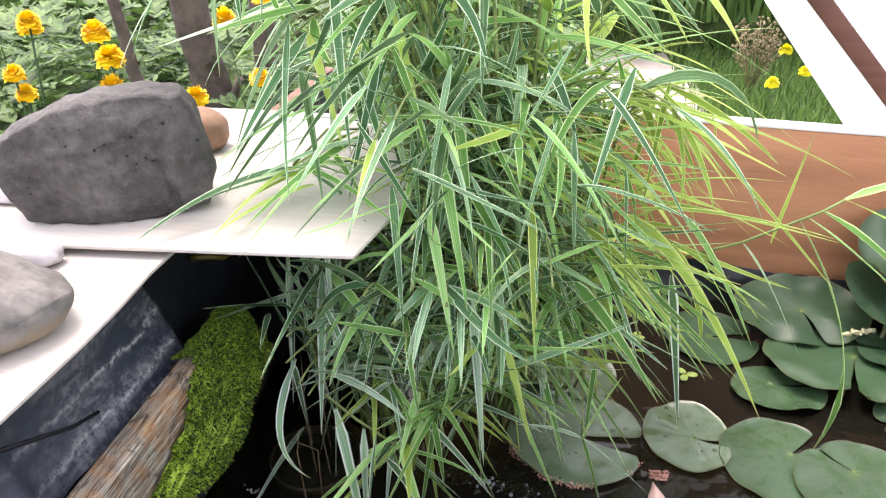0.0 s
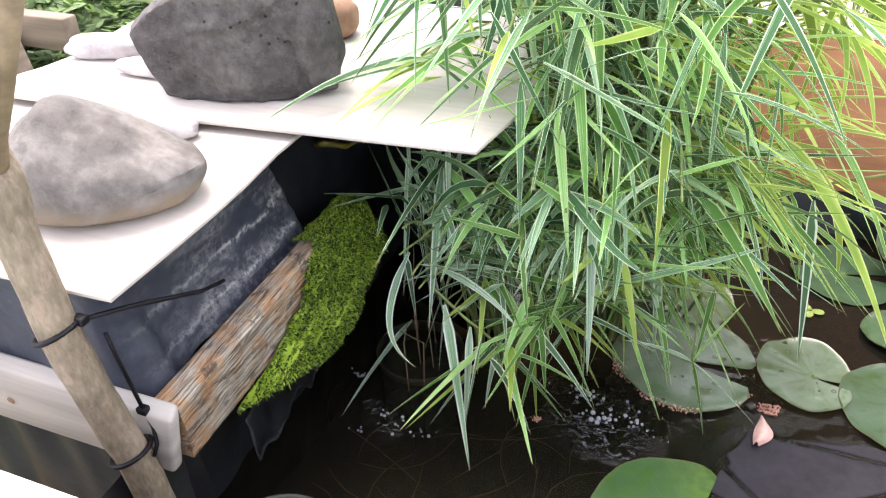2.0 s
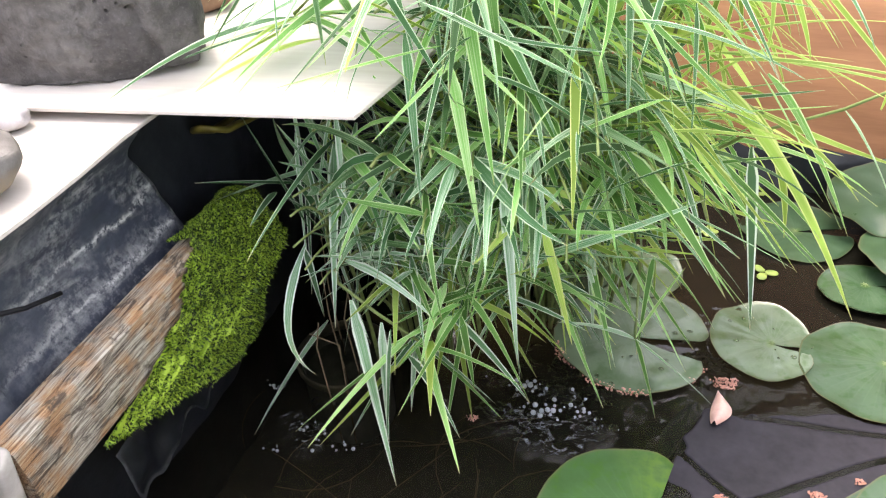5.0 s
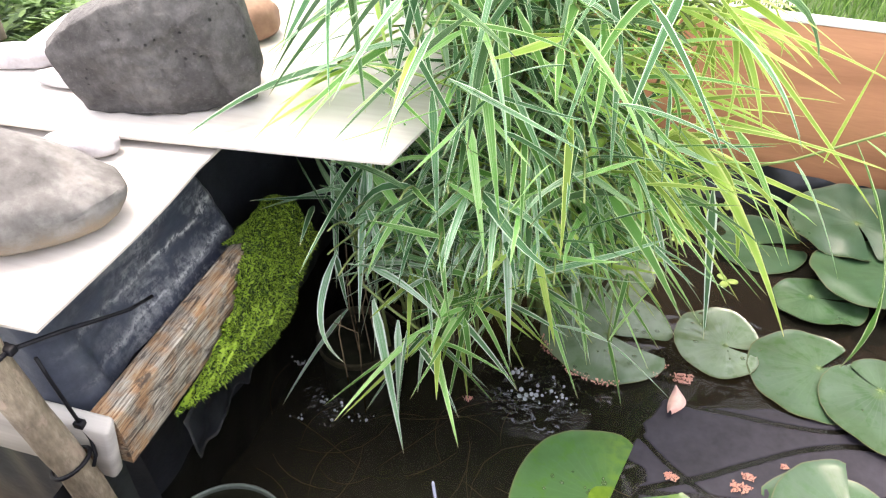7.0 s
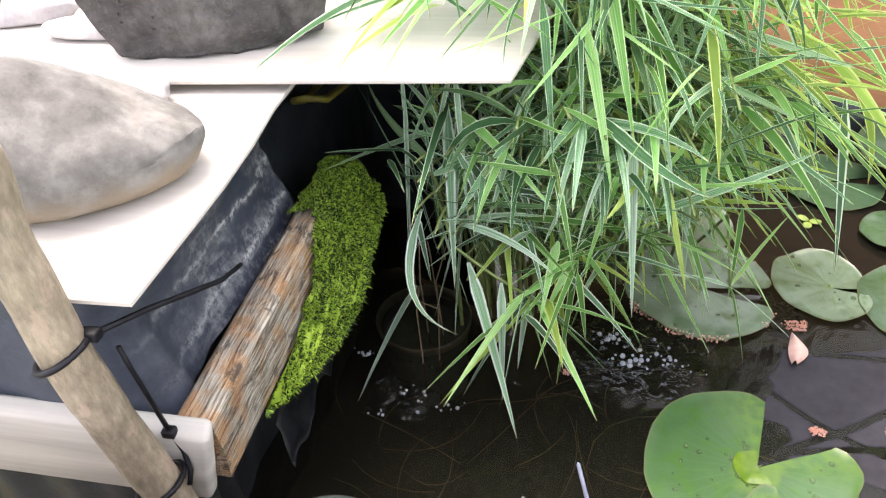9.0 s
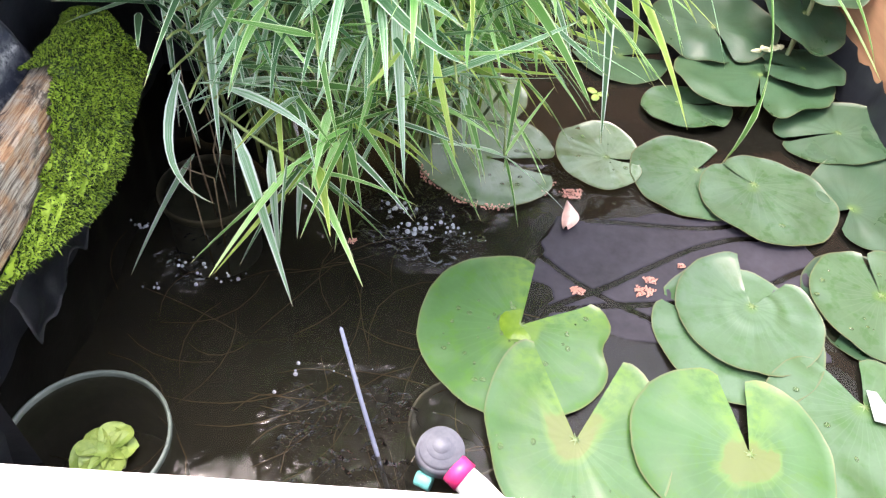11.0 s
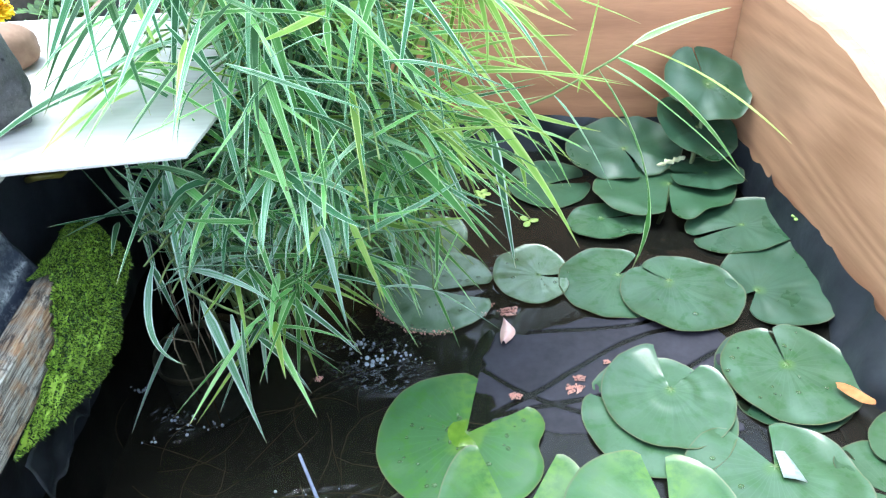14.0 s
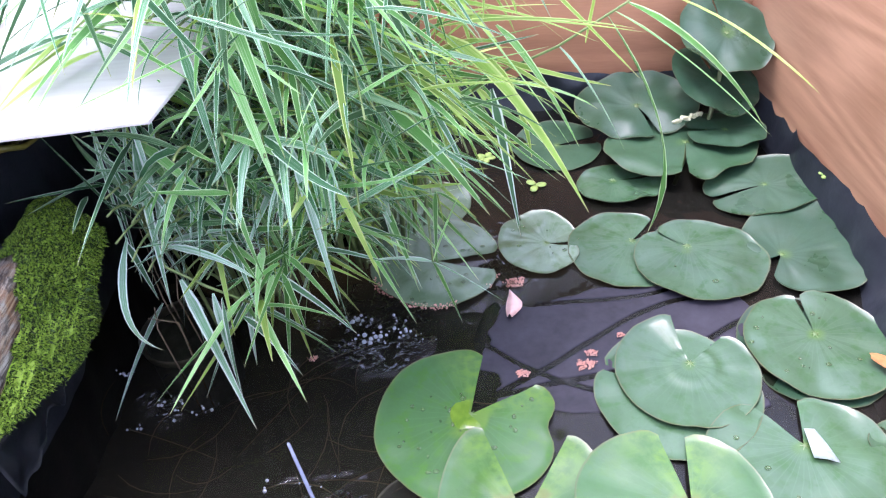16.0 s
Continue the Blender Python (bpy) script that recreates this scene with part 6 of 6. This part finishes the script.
# long leaves over the board and out towards the plank
single((0.302, 1.200, 0.443), (0.409, 1.180, 0.466), 0.012, "blade_b", 0.016)
single((0.304, 1.200, 0.448), (0.473, 1.160, 0.389), 0.013, "blade_c", 0.008)
single((0.345, 1.200, 0.464), (0.529, 1.140, 0.288), 0.012, "blade_c", 0.008)
single((0.341, 1.140, 0.357), (0.514, 1.120, 0.349), 0.012, "blade_c", 0.016)
single((0.341, 1.180, 0.357), (0.476, 1.180, 0.376), 0.017, "blade_c", 0.016)
single((0.348, 1.180, 0.358), (0.411, 1.180, 0.381), 0.009, "blade_c", 0.016)
single((0.188, 1.160, 0.447), (0.315, 1.160, 0.458), 0.013, "blade_b", 0.016)
single((0.175, 1.150, 0.415), (0.292, 1.130, 0.441), 0.013, "blade_b", 0.016)
single((0.380, 1.150, 0.346), (0.465, 1.140, 0.217), 0.012, "blade_b", 0.008)
single((0.288, 1.130, 0.265), (0.409, 1.100, 0.147), 0.015, "blade_b", 0.008)
single((0.304, 1.130, 0.321), (0.448, 1.100, 0.202), 0.016, "blade_b", 0.008)
single((0.275, 1.180, 0.416), (0.349, 1.160, 0.410), 0.011, "blade_b", 0.016)
single((0.256, 1.160, 0.406), (0.342, 1.140, 0.387), 0.012, "blade_b", 0.016)
single((0.287, 1.140, 0.389), (0.335, 1.120, 0.319), 0.011, "blade_a", 0.008)
single((0.358, 1.180, 0.399), (0.350, 1.170, 0.336), 0.009, "blade_c", 0.008)
single((0.025, 1.110, 0.384), (0.126, 1.100, 0.369), 0.013, "blade_b", 0.016)
single((0.021, 1.110, 0.381), (-0.058, 1.080, 0.369), 0.013, "blade_b", 0.008)
single((0.025, 1.110, 0.387), (-0.014, 1.070, 0.369), 0.014, "blade_c", 0.008)
single((0.028, 1.110, 0.384), (0.011, 1.090, 0.369), 0.01, "blade_b", 0.008)
single((0.091, 1.100, 0.418), (0.083, 1.080, 0.369), 0.012, "blade_a", 0.008)
single((0.109, 1.100, 0.418), (0.132, 1.080, 0.369), 0.013, "blade_a", 0.008)
single((0.184, 1.090, 0.416), (0.201, 1.070, 0.330), 0.016, "blade_b", 0.008)
single((0.216, 1.090, 0.417), (0.256, 1.070, 0.358), 0.014, "blade_b", 0.008)
single((0.129, 1.130, 0.473), (0.152, 1.100, 0.416), 0.014, "blade_c", 0.008)
single((0.052, 1.130, 0.451), (0.078, 1.100, 0.411), 0.014, "blade_c", 0.008)
single((0.150, 1.120, 0.457), (0.183, 1.100, 0.431), 0.012, "blade_b", 0.016)
single((-0.027, 1.150, 0.433), (-0.049, 1.120, 0.369), 0.011, "blade_a", 0.008)
single((0.051, 1.150, 0.456), (-0.015, 1.130, 0.423), 0.01, "blade_b", 0.016)
single((0.075, 1.130, 0.427), (0.022, 1.120, 0.386), 0.011, "blade_b", 0.016)
single((0.220, 1.110, 0.400), (0.285, 1.090, 0.376), 0.013, "blade_b", 0.016)
single((0.252, 1.100, 0.365), (0.295, 1.070, 0.260), 0.014, "blade_a", 0.008)
single((0.174, 1.090, 0.396), (0.167, 1.070, 0.330), 0.013, "blade_a", 0.008)
# leaves lying out over the upper board
culm((0.075, 1.24, 0.20), (0.070, 1.20, 0.400), (0.045, 1.15, 0.415), (0.022, 1.112, 0.392))
single((0.022, 1.112, 0.390), (-0.075, 0.985, 0.366), 0.019, "blade_a", 0.022)
single((0.022, 1.112, 0.390), (0.140, 1.040, 0.372), 0.017, "blade_b", 0.020)
single((0.022, 1.112, 0.390), (-0.012, 0.985, 0.366), 0.014, "blade_c", 0.012)
single((0.040, 1.110, 0.395), (0.170, 1.100, 0.378), 0.015, "blade_b", 0.014)
single((0.060, 1.105, 0.405), (0.020, 0.985, 0.362), 0.013, "blade_b", 0.014)
single((0.039, 1.120, 0.370), (-0.012, 1.007, 0.369), 0.010, "blade_c", 0.012)
single((0.029, 1.130, 0.380), (0.151, 1.100, 0.296), 0.012, "blade_a", 0.012)
single((0.044, 1.130, 0.382), (-0.063, 1.055, 0.369), 0.012, "blade_a", 0.010)
single((0.050, 1.140, 0.386), (-0.017, 1.060, 0.369), 0.011, "blade_c", 0.010)
single((0.081, 1.140, 0.417), (0.067, 1.120, 0.369), 0.011, "blade_a", 0.0)
single((0.034, 1.130, 0.415), (-0.062, 1.115, 0.369), 0.011, "blade_a", 0.012)
single((0.046, 1.160, 0.437), (-0.082, 1.150, 0.369), 0.012, "blade_b", 0.02)
single((0.055, 1.130, 0.386), (0.109, 1.070, 0.369), 0.012, "blade_b", 0.006)

for i in range(34):
    a = Vector((U(0.00, 0.075), U(1.07, 1.16), U(0.16, 0.33)))
    b = a + Vector((U(-0.05, 0.05), U(-0.05, 0.02), -U(0.07, 0.15)))
    if b.x > 0.035 - 0.5 * (b.y - 1.0):
        single(a, b, U(0.004, 0.008), rr.choice(("blade_a", "blade_a", "blade_c")), U(-0.02, 0.02))
for i in range(6):
    x, y = U(-0.02, 0.03), U(1.06, 1.16)
    b = bmesh.new()
    tube(b, [rq @ Vector(q) for q in ((x, y, -0.08), (x + U(-0.01, 0.01), y - 0.01, 0.08), (x + U(-0.02, 0.02), y - U(0.0, 0.03), U(0.10, 0.17)))], [0.0009, 0.0008, 0.0005], 5)
    part("dead_stem", b, M["twig"], reed, "dry straw-brown stem")
part("stem", STEMS, M["stem"], reed, "thin green reed stems", kind="stuff")
for k in MATS:
    part("foliage", REST[k], M[k], reed, kind="stuff")


# ---- garden round the pond ----
gr = random.Random(8)


def blades(name, n, region, h, w, mat, label, category="grass", z=GROUND, lean=0.5):
    b = bmesh.new()
    verts, faces = [], []
    for _ in range(n):
        x, y = region(gr.random(), gr.random())
        a, hh = gr.uniform(0, 6.28), h * gr.uniform(0.5, 1.3)
        s = Vector((math.cos(a), math.sin(a), 0)) * w * gr.uniform(0.6, 1.2)
        l = Vector((gr.uniform(-1, 1), gr.uniform(-1, 1), 0)) * hh * lean
        p = Vector((x, y, z - 0.01))
        k = len(verts)
        verts += [p - s, p + s, p + s * 0.7 + l * 0.4 + Vector((0, 0, hh * 0.6)), p - s * 0.7 + l * 0.4 + Vector((0, 0, hh * 0.6)), p + l + Vector((0, 0, hh))]
        faces += [(k, k + 1, k + 2, k + 3), (k + 3, k + 2, k + 4)]
    me = bpy.data.meshes.new(name)
    me.from_pydata(verts, [], faces)
    me.materials.append(mat)
    b.free()
    return tagged(new(name, me), label, category, kind="stuff")


def lawn_spot(a, b):
    """A place on the lawn, beside the worn path."""
    x, y = -0.3 + 2.6 * a, 1.72 + 4.4 * b * b ** 0.3
    if 0.12 < x < 0.68 and 3.15 < y < 4.05:
        x += 0.60
    return x, y


blades("grass", 30000, lawn_spot, 0.075, 0.0030, M["grass"], "rough green grass behind the pond")
blades("grass", 1600, lambda a, b: (-1.5 + 1.2 * a, 0.72 + 0.5 * b), 0.09, 0.003, M["grass"], "bright green grass beside the pond")
blades("dry_grass", 2600, lambda a, b: (-0.6 + 3.0 * a, 4.6 + 1.6 * b), 0.32, 0.006, M["straw"], "dry straw-coloured grass on the bank", z=0.02)
blades("bed_herbs", 9000, lambda a, b: (-1.6 + 1.75 * a, 1.50 + 1.3 * b), 0.30, 0.008, M["herb"], "dense leafy green herbs in the flower bed", "herbs", lean=0.35)
blades("weeds", 15000, lambda a, b: (-4.0 + 7.4 * a, 3.9 + 1.9 * b), 0.38, 0.014, M["herb"], "dark green weeds on the bank", "weeds", z=0.0)

bm = bmesh.new()
sheet(bm, 30, 10, lambda u, v: (-6 + 12 * u, 4.3 + 6 * v, GROUND + 1.3 * v + uneven(u * 12, v * 6, 1.2, 0.15)))
thing("earth_bank", bm, M["lawn"], "overgrown green bank at the garden's end", "bank", kind="structure")
bm = bmesh.new()
sheet(bm, 20, 4, lambda u, v: (0.06 + 0.66 * u + 0.05 * math.sin(v * 5), 3.08 + 1.05 * v + 0.08 * math.sin(u * 6), GROUND + 0.012 + uneven(u * 9, v * 3, 2, 0.01)))
thing("path", bm, M["gravel"], "worn beige path across the lawn", "path", kind="structure")


def feather(b, p, d, ln, k):
    """A marigold leaf: a midrib with narrow paired leaflets."""
    d = d.normalized()
    side = d.cross(Vector((0, 0, 1)))
    side = side.normalized() if side.length > 0.1 else Vector((1, 0, 0))
    for i in range(6):
        c = p + d * ln * (0.25 + 0.15 * i) + Vector((0, 0, -0.25 * ln * (i / 6) ** 2))
        for s in (-1, 1):
            t = c + (side * s * 0.8 + d * 0.7).normalized() * ln * (0.34 - 0.03 * i) + Vector((0, 0, gr.uniform(-0.006, 0.006)))
            w = d * 0.0050
            q = [b.verts.new(v) for v in (c - w, c + w, c.lerp(t, 0.6) + w * 1.3, t, c.lerp(t, 0.6) - w * 1.3)]
            b.faces.new(q)


def bloom(b, at, r):
    """A ruffled double flower: rings of short curled petals."""
    for ringno in range(9):
        k = ringno / 8
        n = int(24 - 15 * k)
        for i in range(n):
            a = 6.28 * (i + gr.random() * 0.6) / n
            tilt = -0.25 + 1.6 * k
            o = Vector((math.cos(a) * math.cos(tilt), math.sin(a) * math.cos(tilt), math.sin(tilt)))
            s = Vector((-math.sin(a), math.cos(a), 0)) * r * 0.24
            p0 = Vector(at) + o * r * 0.15
            p1 = Vector(at) + o * r * gr.uniform(0.8, 1.05) - Vector((0, 0, r * 0.10 * (1 - k)))
            mid = p0.lerp(p1, 0.6) + Vector((0, 0, r * 0.12))
            q = [b.verts.new(v) for v in (p0, mid - s, p1 - s * 0.7, p1 + s * 0.7 + Vector((0, 0, gr.uniform(-0.2, 0.2) * r)), mid + s)]
            b.faces.new(q)


def marigold(at, height, heads, spread, n=240, colour="marigold"):
    """A marigold bush with feathery leaves; heads: offsets of the flowers from its foot."""
    ob = base("marigold", at, "bushy marigold with feathery leaves and orange-yellow flowers", "flowering plant", "marigolds")
    b = bmesh.new()
    for i in range(5):
        a = 6.28 * i / 5 + gr.random()
        tube(b, [(0, 0, 0), (spread * 0.3 * math.cos(a), spread * 0.3 * math.sin(a), height * 0.5), (spread * 0.6 * math.cos(a), spread * 0.6 * math.sin(a), height * 0.9)], 0.0022, 5)
    for h in heads:
        tube(b, [(0, 0, height * 0.2), (h[0] * 0.5, h[1] * 0.5, h[2] * 0.6), h], 0.0017, 5)
    part("stem", b, M["herb"], ob, kind="stuff")
    b = bmesh.new()
    for _ in range(n):
        a, t = gr.uniform(0, 6.28), gr.uniform(0.25, 1.0)
        rad = spread * gr.uniform(0.1, 0.9)
        p = Vector((rad * math.cos(a), rad * math.sin(a), height * t))
        feather(b, p, Vector((math.cos(a), math.sin(a), gr.uniform(-0.2, 0.7))), gr.uniform(0.05, 0.11), 0)
    part("foliage", b, M["herb"], ob, kind="stuff")
    for h in heads:
        b = bmesh.new()
        bloom(b, h, gr.uniform(0.018, 0.025))
        part("flower", b, M[colour], ob, "ruffled orange-yellow flower")


def bush(x, y, height, heads=(), spread=0.18, n=420):
    marigold((x, y, GROUND), height, [(hx - x, hy - y, hz - GROUND) for hx, hy, hz in heads], spread, n)


bush(-0.66, 1.60, 0.46, [(-0.630, 1.55, 0.335), (-0.560, 1.53, 0.425), (-0.585, 1.56, 0.410), (-0.625, 1.56, 0.300)])
bush(-0.48, 1.62, 0.42, [(-0.455, 1.56, 0.365), (-0.455, 1.55, 0.322), (-0.50, 1.60, 0.395)])
bush(-0.86, 1.66, 0.48, [(-0.78, 1.62, 0.44)])
bush(-0.28, 1.72, 0.44, [(-0.30, 1.66, 0.41), (-0.20, 1.55, 0.345), (-0.24, 1.70, 0.44), (-0.33, 1.58, 0.30)])
bush(-0.10, 1.80, 0.46, [(-0.12, 1.75, 0.46)])
bush(-1.06, 1.60, 0.46)
bush(-0.74, 1.95, 0.50, [(-0.74, 1.9, 0.42)])
bush(-0.48, 1.98, 0.50, [(-0.46, 1.9, 0.43)])
bush(-1.0, 1.98, 0.52, [(-0.95, 1.9, 0.42), (-1.05, 1.88, 0.36)])
bush(-1.30, 1.80, 0.48)
bush(-0.20, 2.05, 0.48)
bush(-1.25, 2.25, 0.50)
bush(-0.85, 2.35, 0.50)
bush(-0.45, 2.40, 0.50)
bush(-0.70, 1.42, 0.40)
bush(-0.92, 1.36, 0.40, [(-0.88, 1.38, 0.30)])
bush(-0.56, 1.46, 0.38)
bush(0.15, 1.95, 0.50)
bush(-1.2, 1.5, 0.42)

shrub = base("shrub", (-0.42, 1.86, GROUND), "old shrub with several dark bare stems", "shrub")
for pts, r in ((((0, 0, 0), (0.01, -0.02, 0.3), (-0.03, -0.03, 0.55), (-0.06, -0.03, 0.9)), 0.040), (((0.03, 0, 0), (0.08, 0.02, 0.3), (0.10, 0.0, 0.6), (0.12, 0.0, 0.9)), 0.026),
               (((-0.05, -0.08, 0), (-0.07, -0.12, 0.30), (-0.11, -0.13, 0.5), (-0.14, -0.13, 0.8)), 0.013), (((0.0, -0.03, 0.1), (0.05, -0.08, 0.42), (0.09, -0.10, 0.5)), 0.008)):
    bm = bmesh.new()
    fp, fr = [], []
    for i in range(len(pts) - 1):
        for k in range(5):
            p = Vector(pts[i]).lerp(Vector(pts[i + 1]), k / 5)
            fp.append(p + 0.006 * Vector((noise.noise(p * 9), noise.noise(p * 9 + Vector((4, 4, 4))), 0)))
            fr.append(r * (1.1 - 0.35 * (i * 5 + k) / 15) * (1 + 0.15 * noise.noise(p * 22)))
    tube(bm, fp, fr, 12)
    part("stem", bm, M["trunk"], shrub)

for x, y, z in ((1.05, 3.52, -0.03), (1.08, 3.32, -0.06), (0.95, 3.22, -0.08)):
    ob = base("dandelion", (x, y, GROUND), "small yellow flower in the grass", "flower", "yellow flowers")
    bm = bmesh.new()
    tube(bm, [(0, 0, 0), (0.004, 0, z - GROUND)], 0.002, 5)
    part("stem", bm, M["herb"], ob)
    bm = bmesh.new()
    bloom(bm, (0.004, 0, z - GROUND), 0.026)
    part("flower", bm, M["dandelion"], ob, "yellow flower head")

# a dry plant gone to seed in the lawn
dry = base("dry_plant", (0.94, 3.48, GROUND), "straw-coloured dry plant gone to seed in the lawn", "plant")
bm, tuft = bmesh.new(), bmesh.new()
for i in range(16):
    a, lean_out = gr.uniform(0, 6.28), gr.uniform(0.02, 0.09)
    tip = Vector((lean_out * math.cos(a), lean_out * math.sin(a), gr.uniform(0.16, 0.30)))
    tube(bm, [(0, 0, 0), tip * 0.5 + Vector((0, 0, 0.02)), tip], [0.0022, 0.0016, 0.0010], 5)
    for k in range(22):
        c = tip * gr.uniform(0.55, 1.05) + Vector((gr.uniform(-1, 1), gr.uniform(-1, 1), gr.uniform(-1, 1))) * 0.016
        q = bmesh.ops.create_icosphere(tuft, subdivisions=1, radius=gr.uniform(0.003, 0.006))
        bmesh.ops.translate(tuft, verts=q["verts"], vec=c)
part("stem", bm, M["straw"], dry, kind="stuff")
part("seed_head", tuft, M["straw"], dry, "fluffy pale seed heads", kind="stuff")

# white sheet over a brown frame behind the corner of the pond
screen = base("white_screen", (0.95, 1.72, GROUND), "white plastic sheet on a brown frame leaning behind the pond", "screen")
rs = rel(screen)
bm = bmesh.new()
sheet(bm, 30, 16, lambda u, v: rs @ Vector((0.64 + 0.44 - 0.95 * v + (0.60 + 0.95 * v) * u, 1.66 + 0.05 * v + 0.012 * noise.noise(Vector((u * 4, v * 3, 1))), GROUND + 1.15 * v)))
part("sheet", bm, M["sheet"], screen)
bm = bmesh.new()
a, b = rs @ Vector((0.600, 1.635, 0.466)), rs @ Vector((0.715, 1.635, 0.345))
q = (b - a).to_track_quat("X", "Z").to_matrix().to_4x4()
box(bm, -0.40, (b - a).length + 0.06, -0.008, 0.008, -0.0125, 0.0125, 0.002, Matrix.Translation(a) @ q)
part("batten", bm, M["brown_bar"], screen, "brown stained batten")
bm = bmesh.new()
sheet(bm, 24, 10, lambda u, v: (1.02 + 0.03 * noise.noise(Vector((u * 5, v * 3, 9))) + 0.06 * v, 1.64 - 1.2 * u, GROUND + 1.0 * v))
thing("white_sheet", bm, M["sheet"], "white plastic sheet hung beyond the side panel", "sheet")

# planks and a blue board stacked beyond the boards
def leaning(name, a, b, width, thick, mat, label, category, turn="Y"):
    m = bmesh.new()
    a, b = Vector(a), Vector(b)
    q = (b - a).to_track_quat("X", turn).to_matrix().to_4x4()
    box(m, 0, (b - a).length, -thick / 2, thick / 2, -width / 2, width / 2, 0.002, Matrix.Translation(a) @ q)
    return thing(name, m, mat, label, category)


leaning("leaning_plank", (-0.60, 1.24, GROUND), (-0.745, 1.27, 0.46), 0.055, 0.018, M["tan_plank"], "pale plank leaning beside the flower bed", "plank")
leaning("blue_board", (-1.22, 1.25, -0.05), (-0.66, 1.27, 0.43), 0.045, 0.012, M["blue"], "sky-blue painted board leaning beside the planks", "board")
for y0, z0 in ((1.30, 0.205), (1.38, 0.275), (1.33, 0.10)):
    bm = bmesh.new()
    box(bm, -1.5, -0.70, y0, y0 + 0.03, z0 - 0.055, z0, 0.003)
    thing("stacked_plank", bm, M["tan_plank"], "weathered plank of a low stack", "plank", "stacked planks")
for x0 in (-1.3, -0.85):
    bm = bmesh.new()
    box(bm, x0, x0 + 0.05, 1.332, 1.378, GROUND - 0.01, 0.26, 0.003)
    thing("stack_post", bm, M["tan_plank"], "short weathered post holding the planks", "post", "posts of the plank stack")
bm = bmesh.new()
box(bm, -0.80, -0.16, 0.70, 0.80, GROUND + 0.001, GROUND + 0.030, 0.004)
thing("ground_plank", bm, M["plank"], "wet reddish-brown plank lying on the ground", "plank")
